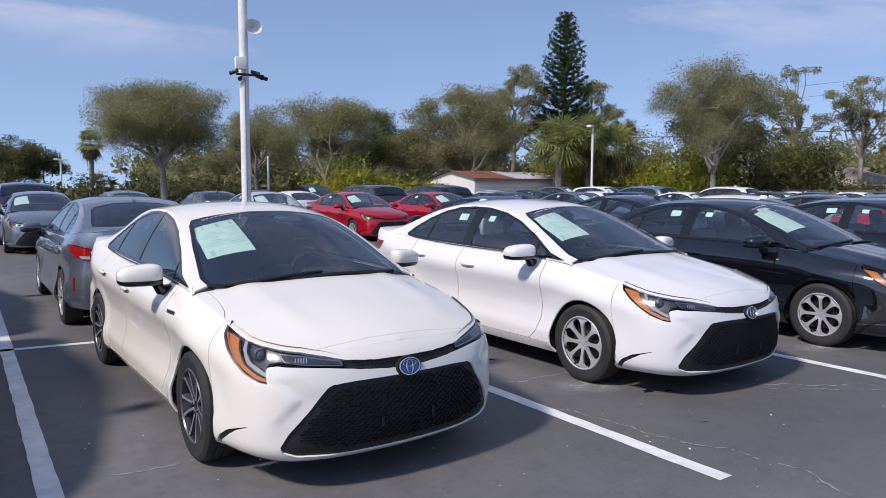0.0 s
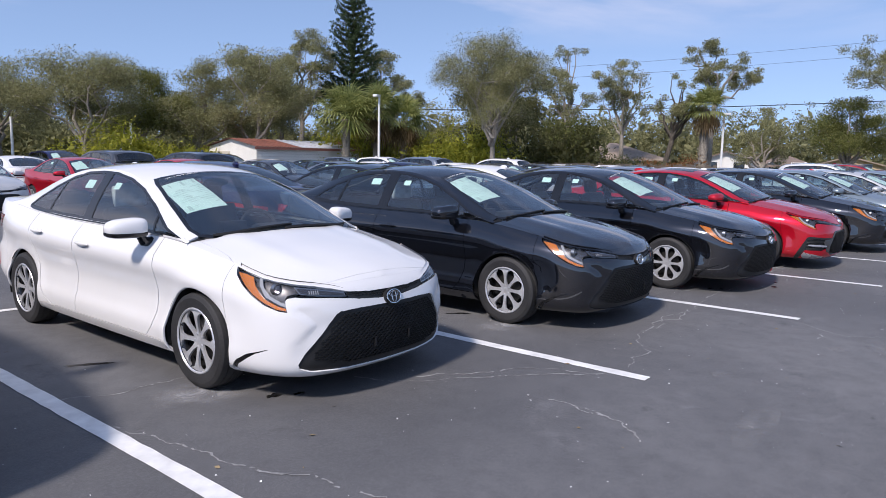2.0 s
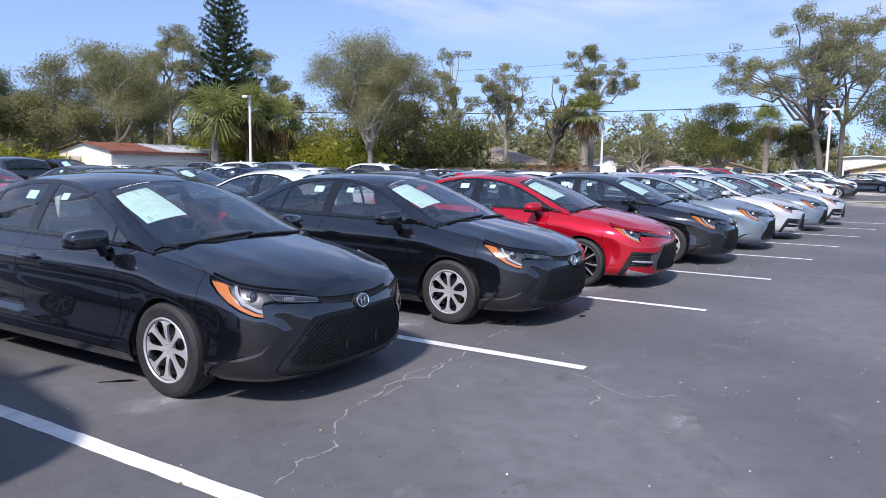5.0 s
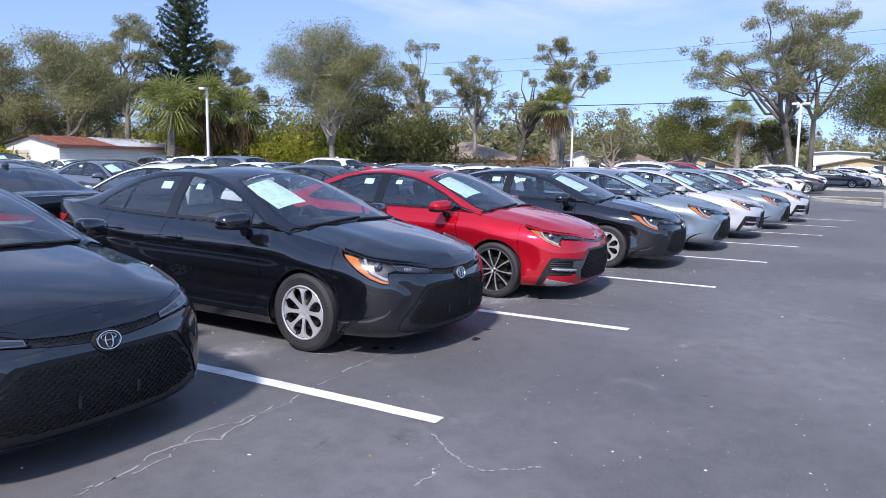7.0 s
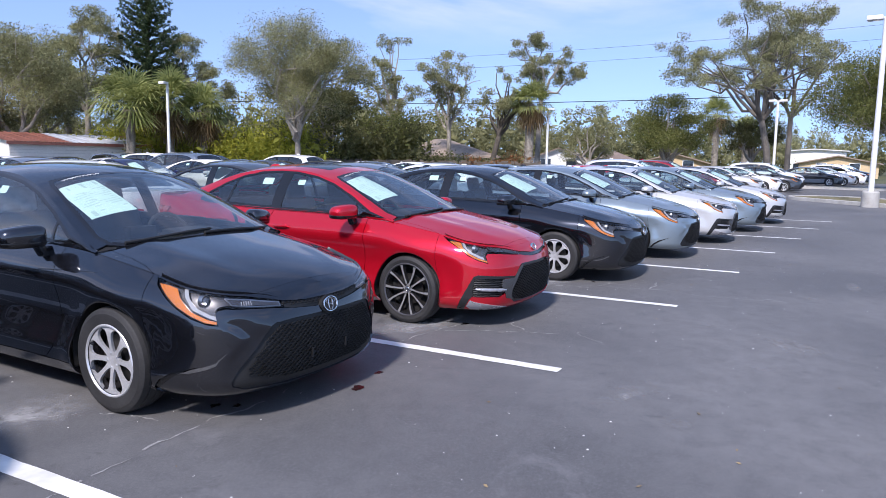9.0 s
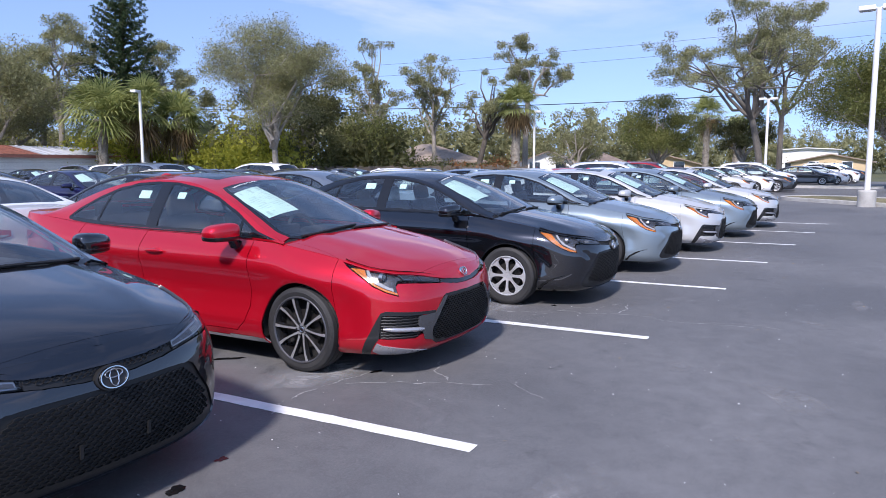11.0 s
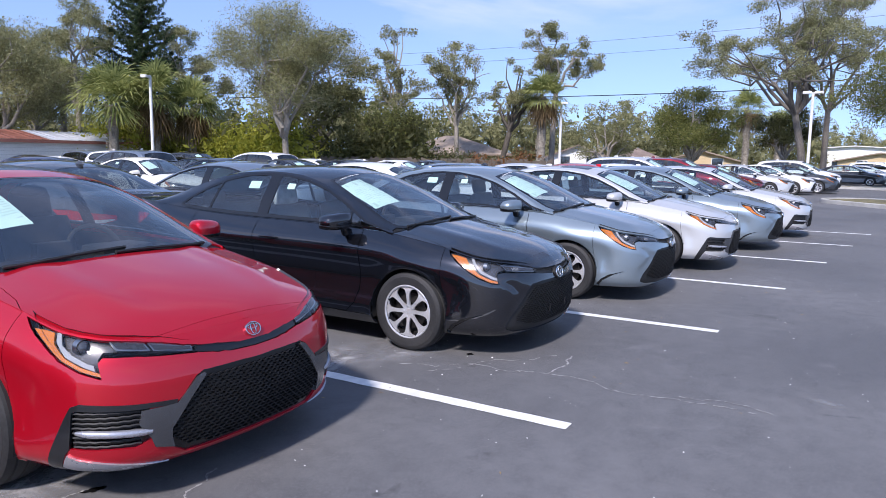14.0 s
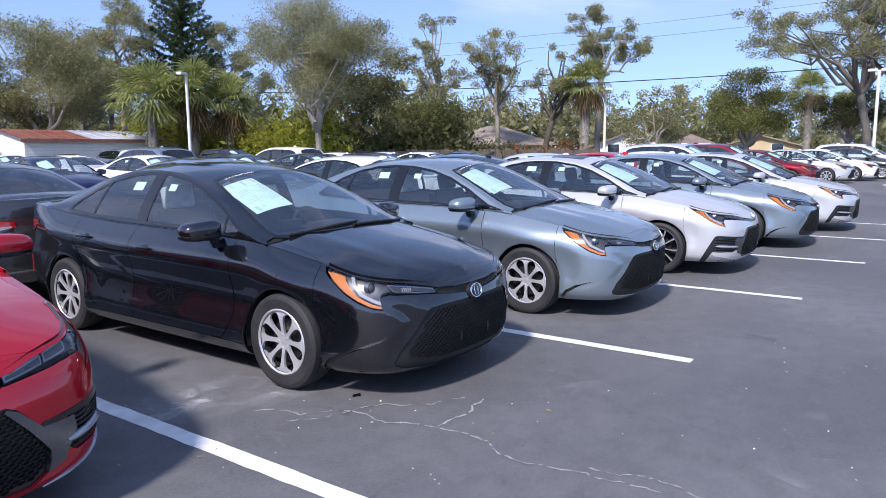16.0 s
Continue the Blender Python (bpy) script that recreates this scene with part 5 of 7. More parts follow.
    got = panels(bm, lambda a, z: "arch" if any(math.hypot(a - at_y(h), z - HUB_Z) < 0.42 for h in HUBS) else "in")
    part("inner_shell", skin(got["in"], lambda a, z: ring(a, z, 0.075), both, 0, 0), M["well"], root, smooth=60)
    bm = bmesh.new()
    box(bm, -0.60, 0.60, 0.45, 4.25, 0.20, 0.25)
    box(bm, -0.60, 0.60, 0.25, 1.25, 0.24, 0.60)
    part("floor_pan", bm, M["well"], root, smooth=0)
    for h in HUBS:
        for side in both:
            bm = bmesh.new()
            steps = 18
            rings = [[bm.verts.new((x * side, h + r * math.cos(math.pi * k / steps * 1.16 - 0.25), HUB_Z + r * math.sin(math.pi * k / steps * 1.16 - 0.25))) for k in range(steps + 1)] for x, r in ((0.858, ARCH + 0.004), (0.55, ARCH + 0.012), (0.55, 0.02))]
            for r, q in zip(rings, rings[1:]):
                for k in range(steps):
                    bm.faces.new((r[k], r[k + 1], q[k + 1], q[k]))
            part("arch_liner", bm, M["well"], root)
            if fine:
                bm, rows = bmesh.new(), []
                for k in range(49):
                    t = radians(-24 + 228 * k / 48)
                    row = []
                    for r, d in ((ARCH + 0.003, -0.0012), (ARCH - 0.003, -0.0005), (ARCH - 0.005, 0.004), (ARCH - 0.005, 0.011)):
                        a, z = at_y(h) + r * math.cos(t), HUB_Z + r * math.sin(t)
                        p = ring(a, max(z, LOW(a)), d)
                        row.append(bm.verts.new((p[0] * side, p[1], p[2])))
                    rows.append(row)
                for r, q in zip(rows, rows[1:]):
                    for j in range(3):
                        f = (r[j], r[j + 1], q[j + 1], q[j])
                        bm.faces.new(f if side > 0 else f[::-1])
                part("arch_edge", bm, body, root, smooth=50)
            wheel({"se": "sport", "hybrid": "eco"}.get(kind, "cover"), root, 0.762, h, side, fine)
    # --- inside ---
    bm = bmesh.new()
    box(bm, -0.74, 0.74, 1.30, 1.78, 0.62 * tall, 0.90 * tall, 0.05)
    box(bm, 0.20, 0.56, 1.55, 1.80, 0.86 * tall, 0.95 * tall, 0.03)
    box(bm, -0.11, 0.11, 1.72, 1.80, 0.80 * tall, 0.985 * tall, 0.012)
    part("dashboard", bm, M["dash"], root)
    bm = bmesh.new()
    rim = [Vector((0.185 * math.cos(k * math.pi / 12), 0, 0.185 * math.sin(k * math.pi / 12))) for k in range(25)]
    tube(bm, rim, 0.016, 8, False)
    tube(bm, [(-0.17, 0, 0), (0, 0.02, 0), (0.17, 0, 0)], [0.015, 0.05, 0.015], 8)
    tube(bm, [(0, 0.02, 0), (0, 0, -0.17)], [0.04, 0.015], 8)
    bm.transform(Matrix.Translation((0.37, 1.90, 0.875 * tall)) @ Matrix.Rotation(radians(-24), 4, "X"))
    if fine:
        part("steering_wheel", bm, M["dash"], root)
    else:
        bm.free()
    for x in (-0.37, 0.37):
        bm = bmesh.new()
        box(bm, x - 0.25, x + 0.25, 1.98, 2.46, 0.38 * tall, 0.56 * tall, 0.06)
        box(bm, x - 0.24, x + 0.24, -0.07, 0.07, 0, 0.60 * tall, 0.06, Matrix.Translation((0, 2.45, 0.50 * tall)) @ Matrix.Rotation(radians(-20), 4, "X"))
        seat = part("front_seat", bm, M["seat"], root, smooth=60)
        bm = bmesh.new()
        box(bm, x - 0.135, x + 0.135, -0.05, 0.05, 0, 0.19, 0.045, Matrix.Translation((0, 2.66, 1.06 * tall)) @ Matrix.Rotation(radians(-12), 4, "X"))
        if not fine:
            bm.free()
            continue
        part("headrest", bm, M["light_seat"] if kind == "le" and x < 0 else M["seat"], seat, smooth=60)
    bm = bmesh.new()
    box(bm, -0.62, 0.62, 3.0, 3.45, 0.42 * tall, 0.58 * tall, 0.06)
    box(bm, -0.60, 0.60, -0.07, 0.07, 0, 0.56 * tall, 0.06, Matrix.Translation((0, 3.40, 0.52 * tall)) @ Matrix.Rotation(radians(-24), 4, "X"))
    bench = part("rear_bench", bm, M["seat"], root, smooth=60)
    for x in (-0.40, 0.40) if fine else ():
        bm = box(bmesh.new(), x - 0.13, x + 0.13, 3.58, 3.67, 1.02 * tall, 1.16 * tall, 0.04)
        part("headrest", bm, M["seat"], bench, smooth=60)
    if fine:
        part("rear_view_mirror", sphere(bmesh.new(), (0, 1.98, 1.285 * tall), (0.115, 0.02, 0.035), 14, 8), M["dash"], root, smooth=60)
    return root


PAINTED = {}


def repaint(root, key):
    """Gives a car its own paint."""
    for o in root.children_recursive:
        if o.type == "MESH" and o.data.materials and o.data.materials[0].name == "white_paint":
            k = (o.data.name, key)
            if k not in PAINTED:
                PAINTED[k] = o.data.copy()
                PAINTED[k].materials[0] = M[key]
            o.data = PAINTED[k]
    return root


# ---- the cars of the lot ----
def build_cars():
    base = {}
    for kind in ("le", "se", "hybrid"):
        base[kind] = build_car(kind, name="sedan")
    base["wagon"] = build_car("dark", WAGON, False, name="crossover")
    base["plain"] = build_car("le", SEDAN, False, name="sedan")
    hues = {"pearl": "pearl white", "white": "white", "black": "glossy black", "navy": "dark blue", "red": "red metallic", "silver": "silver metallic", "haze": "pale blue-grey metallic", "wine": "dark red metallic", "steel": "blue-grey metallic", "charcoal": "charcoal grey"}
    used = set()

    def put(kind, key, x, y, turn, label, group):
        m = pose(x, y, 0, 0, 0, SKEW + turn)
        src = base[kind]
        if kind in used:
            car = copy_thing(src, m)
        else:
            car = src
            car.matrix_basis = m
            used.add(kind)
        todo.append((car, key))
        return tagged(car, label, "car", group)

    todo = []
    # first row, noses towards the aisle
    row = (("le", "charcoal", -4.42, 0.85, 0), ("hybrid", "pearl", -1.498, 0.784, 1.4), ("le", "white", 1.491, 1.03, 0.5), ("le", "black", 4.406, 0.95, 0.3), ("le", "black", 7.287, 0.87, -1.6), ("se", "red", 10.153, 0.93, -1.0), ("le", "black", 13.173, 0.92, -0.1),
           ("le", "haze", 15.9, 0.95, 0), ("se", "silver", 18.7, 0.95, 0), ("le", "haze", 21.6, 0.95, 0), ("se", "silver", 24.4, 0.95, 0))
    for kind, key, x, y, turn in row:
        kindword = "with black sport wheels" if kind == "se" else "with dark spoked wheels" if kind == "hybrid" else "with silver wheel covers"
        put(kind, key, x, y, turn, f"{hues[key]} four-door sedan {kindword}", "first row of cars")
    # second row, tails towards the first
    tails = ((-5.2, "charcoal"), (-2.3, "steel"), (3.5, "navy"), (6.4, "black"), (9.3, "white"), (12.2, "charcoal"), (15.1, "steel"), (18.0, "white"), (20.9, "black"), (23.8, "silver"), (26.7, "red"), (29.6, "white"))
    for x, key in tails:
        p = Vector((x, 6.4, 0)) + bay_dir(3.75)
        put("plain", key, p.x, p.y, 180, f"{hues[key]} four-door sedan parked tail to tail", "second row of cars")
    rng = random.Random(4)
    cols = ["white", "silver", "black", "charcoal", "red", "steel", "navy", "pearl"]
    for r, (y, turn) in enumerate(((15.9, 0), (25.9, 180), (32.6, 0))):
        for i in range(-3, 13):
            if r == 0 and i == 0:
                continue
            key = cols[rng.randrange(len(cols))]
            if r == 2 and i < 3:
                continue
            if r == 0 and i == -1:
                key = "steel"
            if r == 0 and i == 1:
                key = "silver"
            if r == 0 and i in (2, 3):
                key = "red"
            elif key == "red" and rng.random() < 1.1:
                key = "charcoal"
            kind = "plain" if r == 0 or rng.random() < 0.6 else "wagon"
            p = Vector((PITCH * (i + 0.5) - 0.2, 0, 0)) + bay_dir(y + rng.uniform(-0.2, 0.2))
            word = "crossover" if kind == "wagon" else "four-door sedan"
            put(kind, key, p.x, p.y, turn + rng.uniform(-1, 1), f"{hues[key]} {word} in a far row of the lot", f"row of cars {r + 3}")
    for x, y, kind, key, turn in ((34.6, 6.4, "wagon", "silver", 0), (37.5, 6.0, "wagon", "wine", 0), (40.3, 5.5, "plain", "wine", 0), (43.2, 4.9, "plain", "silver", 0), (46.1, 4.5, "plain", "white", 0), (49.0, 3.9, "plain", "charcoal", 0), (52.0, 4.2, "wagon", "white", 0), (65.0, 3.3, "plain", "charcoal", 0), (68.5, 2.7, "plain", "silver", 0), (72.0, 2.2, "wagon", "white", 0), (75.5, 1.9, "wagon", "black", 0), (25.5, 27.4, "wagon", "white", 3)):
        put(kind, key, x, y, turn, f"{hues[key]} {'crossover' if kind == 'wagon' else 'four-door sedan'} at the far end of the lot", "cars at the far end")
    for car, key in todo:
        repaint(car, key)


build_cars()


# ---- trees and plants ----
def leaf_mat(name, dark, light, rough=0.55):
    """Leaves of many greens: each one its own, with some light passing through."""
    m = mottled(name, dark, light, rough, grain=3.0, stain=0.35, bump=0, island=0.6, spec=0.3)
    nt = m.node_tree
    p, out = nt.nodes["Principled BSDF"], nt.nodes["Material Output"]
    tr, mix = nt.nodes.new("ShaderNodeBsdfTranslucent"), nt.nodes.new("ShaderNodeMixShader")
    col = p.inputs["Base Color"].links[0].from_socket
    nt.links.new(col, tr.inputs["Color"])
    mix.inputs["Fac"].default_value = 0.48
    nt.links.new(p.outputs["BSDF"], mix.inputs[1])
    nt.links.new(tr.outputs["BSDF"], mix.inputs[2])
    nt.links.new(mix.outputs["Shader"], out.inputs["Surface"])
    return m


M["leaf_olive"] = leaf_mat("olive_leaves", (0.150, 0.152, 0.070), (0.38, 0.37, 0.185))
M["leaf_green"] = leaf_mat("green_leaves", (0.085, 0.100, 0.028), (0.24, 0.25, 0.078))
M["leaf_bright"] = leaf_mat("yellow_green_leaves", (0.16, 0.185, 0.020), (0.44, 0.43, 0.060))
M["leaf_dark"] = leaf_mat("dark_green_leaves", (0.055, 0.062, 0.024), (0.155, 0.155, 0.060))
M["leaf_pine"] = leaf_mat("pine_needles", (0.024, 0.046, 0.020), (0.080, 0.115, 0.045))
M["leaf_palm"] = leaf_mat("palm_fronds", (0.14, 0.175, 0.048), (0.38, 0.40, 0.145))
M["leaf_dry"] = leaf_mat("dry_fronds", (0.11, 0.075, 0.035), (0.26, 0.18, 0.09))
M["leaf_rust"] = leaf_mat("rust_brown_leaves", (0.15, 0.065, 0.025), (0.34, 0.17, 0.07))
M["bark"] = mottled("grey_bark", (0.17, 0.15, 0.122), (0.38, 0.345, 0.295), 0.9, grain=18, stain=2, bump=0.8, depth=0.03, stretch=(1, 1, 0.3))
M["bark_mid"] = mottled("brown_grey_bark", (0.08, 0.07, 0.06), (0.19, 0.172, 0.15), 0.9, grain=18, stain=2, bump=0.8, depth=0.03, stretch=(1, 1, 0.3))
M["bark_dark"] = mottled("dark_bark", (0.05, 0.042, 0.033), (0.14, 0.12, 0.095), 0.9, grain=18, stain=2, bump=0.8, depth=0.03, stretch=(1, 1, 0.3))
M["palm_trunk"] = mottled("palm_trunk", (0.14, 0.12, 0.095), (0.33, 0.30, 0.25), 0.95, grain=12, stain=3, bump=0.9, depth=0.05)


def leaves(name, centres, count, spread, size, material, parent, rng, flat=0.6, label=""):
    """Many small pointed leaves round a set of centres, as one mesh."""
    c = np.repeat(np.array(centres, float), count, axis=0)
    n = len(c)
    c = c + np.clip(rng.normal(0, 1, (n, 3)), -1.7, 1.7) * spread * np.array([1, 1, flat])
    u = rng.normal(0, 1, (n, 3))
    u /= np.linalg.norm(u, axis=1)[:, None]
    w = rng.normal(0, 1, (n, 3))
    w = np.cross(u, w)
    w /= np.linalg.norm(w, axis=1)[:, None] + 1e-9
    s = size * rng.uniform(0.6, 1.35, n)[:, None]
    v = np.stack([c - u * s, c - w * s * 0.42 + u * s * 0.1, c + u * s, c + w * s * 0.42 + u * s * 0.1], axis=1).reshape(-1, 3)
    me = bpy.data.meshes.new(name)
    me.vertices.add(4 * n)
    me.vertices.foreach_set("co", v.ravel())
    me.loops.add(4 * n)
    me.loops.foreach_set("vertex_index", np.arange(4 * n))
    me.polygons.add(n)
    me.polygons.foreach_set("loop_start", np.arange(0, 4 * n, 4))
    me.update()
    me.validate()
    me.materials.append(material)
    ob = new(name, me)
    if parent:
        ob.parent = parent
    if label:
        tagged(ob, label)
    return ob


def oak(x, y, height, radius, clear, seed, leaf="leaf_olive", label="", density=1.0, flat=0.6, trunk=0.24, gaps=0.42, size=0.17, lean=(0, 0), bark="bark", limbs=7, share=1.0, name="tree", low=None, wide=True, tuft=1.0, puff=1.0):
    """A broad tree: forked trunk, bent limbs, twigs and a ragged crown of small leaves."""
    height *= 1.04
    rng = np.random.default_rng(seed)
    root = thing(name, label, "tree", "trees round the lot", at=pose(x, y, 0))
    if wide:
        clear, low, radius = clear * 0.82, (low if low is not None else clear) * 0.84, radius * 1.1
    cz = (height + (low if low is not None else clear)) / 2
    half = height - cz - 0.35
    radius = radius - 0.35
    centre = np.array([lean[0], lean[1], cz])
    bm = bmesh.new()
    top = Vector((lean[0] * 0.35, lean[1] * 0.35, clear))
    stem = [Vector((0, 0, -0.1)), Vector((0.03, 0.02, 0.25)), Vector((top.x * 0.3 + rng.normal(0, 0.07), top.y * 0.3 + rng.normal(0, 0.07), clear * 0.5)), top]
    tube(bm, stem, [trunk * 1.5, trunk * 1.1, trunk * 0.95, trunk * 0.85], 10)
    nodes, clumps = [], []
    for k in range(limbs):
        a = 2 * math.pi * (k + rng.uniform(-0.3, 0.3)) / limbs
        out = radius * rng.uniform(0.42, 0.76)
        end = Vector(centre) + Vector((math.cos(a) * out, math.sin(a) * out, half * rng.uniform(-0.75, 0.62)))
        if k % 4 == 0:
            end = Vector(centre) + Vector((rng.normal(0, 0.22 * radius), rng.normal(0, 0.22 * radius), half * rng.uniform(0.55, 0.72)))
        pts = []
        for i in range(7):
            t = i / 6
            p = top.lerp(end, t)
            p.z += math.sin(t * math.pi) * 0.12 * out * (1 if k % 2 else -0.4)
            w = 0.06 * radius * math.sin(t * math.pi)
            pts.append(p + Vector((rng.normal(0, w), rng.normal(0, w), rng.normal(0, w * 0.7))))
        tube(bm, pts, [trunk * (0.62 - 0.50 * i / 6) for i in range(7)], 7, False)
        nodes += [(p, trunk * (0.62 - 0.50 * i / 6)) for i, p in enumerate(pts) if i > 1]
        clumps.append((np.array(end), radius * rng.uniform(0.26, 0.42) * tuft))
        # a side limb with a tuft of its own
        for s in range(2):
            q = pts[3 + s]
            d = Vector((rng.normal(0, 1), rng.normal(0, 1), rng.uniform(0.1, 0.9))).normalized() * radius * rng.uniform(0.28, 0.5)
            e2 = q + d
            bend = q.lerp(e2, 0.5) + Vector(rng.normal(0, 0.05 * radius, 3))
            tube(bm, [q, bend, e2], [trunk * 0.24, trunk * 0.15, trunk * 0.07], 6, False)
            nodes += [(bend, trunk * 0.15), (e2, trunk * 0.07)]
            clumps.append((np.array(e2), radius * rng.uniform(0.18, 0.32) * tuft))
    tips = []
    tries = 0
    want = int(52 * density * radius * radius / 9)
    weight = np.array([c[1] ** 2 for c in clumps])
    weight /= weight.sum()
    reach = np.array([radius, radius, half]) * 1.04
    while len(tips) < want and tries < want * 30:
        tries += 1
        at, cr = clumps[int(rng.choice(len(clumps), p=weight))]
        p = rng.normal(0, 1, 3)
        p /= np.linalg.norm(p)
        q = at + p * rng.uniform(0.1, 1.0) ** 0.55 * cr * np.array([1.1, 1.1, 0.62])
        if q[2] < (low if low is not None else clear * 0.9) - 0.3 or np.linalg.norm((q - centre) / reach) > 1:
            continue
        k = noise.noise(Vector(q * (3.4 / radius)) + Vector((seed * 3.1, 0, 0))) * 0.5 + 0.5
        if k < gaps - 0.06:
            continue
        tips.append(q)
        t = Vector(q)
        near, r0 = min(nodes, key=lambda nd: (nd[0] - t).length)
        mid = near.lerp(t, 0.5) + Vector(rng.normal(0, 0.12, 3))
        tube(bm, [near, mid, t], [max(r0 * 0.4, 0.018), max(r0 * 0.2, 0.012), 0.007], 4, False)
        if len(nodes) < 200:
            nodes.append((mid, r0 * 0.5))
    part("trunk", bm, M[bark], root, smooth=60)
    leaves("crown", tips, int(290 * share), (0.105 * radius ** 0.75 + 0.10) * (0.5 + 0.5 * tuft) * puff, size * 0.41, M[leaf], root, rng, 0.75)
    return root


def palm(x, y, height, seed, label, trunk=0.2, reach=1.55, skirt=True, fronds=34, name="palm_tree"):
    """A fan palm: rough trunk, stalks with split fans, dry fronds hanging below."""
    rng = np.random.default_rng(seed)
    root = thing(name, label, "palm tree", "trees round the lot", at=pose(x, y, 0))
    bm = bmesh.new()
    n = 14
    tube(bm, [(0.12 * math.sin(i / n * 2), 0, -0.1 + (height - 0.3) * i / n) for i in range(n + 1)], [trunk * (1.25 if i == 0 else 1.0 + 0.12 * (i % 2)) for i in range(n + 1)], 12)
    for k in range(70):
        z, a = rng.uniform(0.25, 1.0) * (height - 0.4), rng.uniform(0, 6.28)
        c, s = math.cos(a), math.sin(a)
        tube(bm, [(c * trunk, s * trunk, z), (c * (trunk + 0.09), s * (trunk + 0.09), z + 0.16)], [0.05, 0.015], 4)
    part("trunk", bm, M["palm_trunk"], root)
    hub = Vector((0.11, 0, height - 0.3))

    def fans(count, lo, hi, mat, nm, droop):
        verts, faces = [], []
        for _ in range(count):
            a, e = rng.uniform(0, 6.28), radians(rng.uniform(lo, hi))
            d = Vector((math.cos(a) * math.cos(e), math.sin(a) * math.cos(e), math.sin(e)))
            side = d.cross(Vector((0, 0, 1))).normalized()
            up = side.cross(d)
            stalk = reach * rng.uniform(0.35, 0.55)
            base = hub + d * stalk
            b = len(verts)
            verts += [hub - side * 0.02, hub + side * 0.02, base + side * 0.015, base - side * 0.015]
            faces.append((b, b + 1, b + 2, b + 3))
            blades = 18
            for i in range(blades):
                t = (i / (blades - 1) - 0.5) * radians(210)
                v = d * math.cos(t) + side * math.sin(t)
                ln = reach * rng.uniform(0.5, 0.68) * (0.65 + 0.35 * math.cos(t * 0.8))
                mid = base + v * ln * 0.55 + up * 0.03
                tip = base + v * ln - Vector((0, 0, ln * droop * rng.uniform(0.5, 1.2)))
                wd = side * math.cos(t) - d * math.sin(t)
                b = len(verts)
                verts += [base, mid + wd * 0.05, tip, mid - wd * 0.05]
                faces.append((b, b + 1, b + 2, b + 3))
        me = bpy.data.meshes.new(nm)
        me.from_pydata([tuple(v) for v in verts], [], faces)
        me.materials.append(mat)
        ob = new(nm, me)
        ob.parent = root

    fans(fronds, -25, 85, M["leaf_palm"], "fronds", 0.32)
    if skirt:
        fans(14, -80, -30, M["leaf_dry"], "dry_fronds", 0.5)
    return root


def tiered_pine(x, y, height, low, radius, seed):
    """A tall narrow conifer with whorls of level branches."""
    rng = np.random.default_rng(seed)
    root = thing("tall_conifer", "tall dark green tiered conifer behind the lot", "tree", "trees round the lot", at=pose(x, y, 0))
    bm = bmesh.new()
    tube(bm, [(0, 0, -0.1), (0.05, 0, height * 0.5), (0, 0, height)], [0.30, 0.18, 0.02], 9)
    tips = []
    z = low
    while z < height - 0.2:
        f = 1 - (z - low) / (height - low)
        ln = radius * (0.10 + 0.90 * f ** 0.75)
        for k in range(7):
            a = 2 * math.pi * k / 7 + rng.uniform(-0.3, 0.3) + z
            l2 = ln * rng.uniform(0.75, 1.08)
            pts = [Vector((math.cos(a) * l2 * t, math.sin(a) * l2 * t, z + 0.12 * l2 * t + 0.30 * l2 * t * t + rng.uniform(-0.06, 0.06))) for t in (0, 0.35, 0.7, 1.0)]
            tube(bm, pts, [0.05, 0.035, 0.02, 0.008], 4, False)
            steps = max(3, int(l2 / 0.16))
            for i in range(1, steps + 1):
                t = i / steps
                p = pts[0].lerp(pts[3], t)
                p.z = z + 0.12 * l2 * t + 0.30 * l2 * t * t
                tips.append(p + Vector(rng.normal(0, 0.05, 3)))
        z += rng.uniform(0.40, 0.54)
    part("trunk", bm, M["bark_dark"], root, smooth=60)
    leaves("needles", tips, 18, 0.10, 0.095, M["leaf_pine"], root, rng, 0.8)
    return root


def thicket(name, label, line, height, depth, count, leaf, seed, size=0.2, low=0.0, per=26):
    """A run of scrub along a line, uneven on top, as one mass of leaves."""
    rng = np.random.default_rng(seed)
    pts = []
    seg = [(Vector(a), Vector(b)) for a, b in zip(line, line[1:])]
    for _ in range(count):
        a, b = seg[rng.integers(len(seg))]
        p = a.lerp(b, rng.uniform(0, 1))
        top = height * (0.62 + 0.38 * (noise.noise(Vector((p.x * 0.33, p.y * 0.33, seed))) + 0.35 * noise.noise(Vector((p.x * 1.1, p.y * 1.1, seed + 3)))) * 1.5)
        q = Vector((p.x + rng.normal(0, depth), p.y + rng.normal(0, depth), low + max(top, 0.4) * rng.uniform(0, 1) ** 0.7))
        pts.append(q)
    ob = leaves(name, pts, int(per * 2.3), 0.42, size * 0.52, M[leaf], None, rng, 0.8)
    # broad inner leaves close the mass
    core = leaves("inner_leaves", [(p.x, p.y, p.z * 0.82) for p in pts], 4, 0.45, size * 1.7, M[leaf], ob, rng, 0.8)
    return tagged(ob, label, "shrubs", kind="stuff")


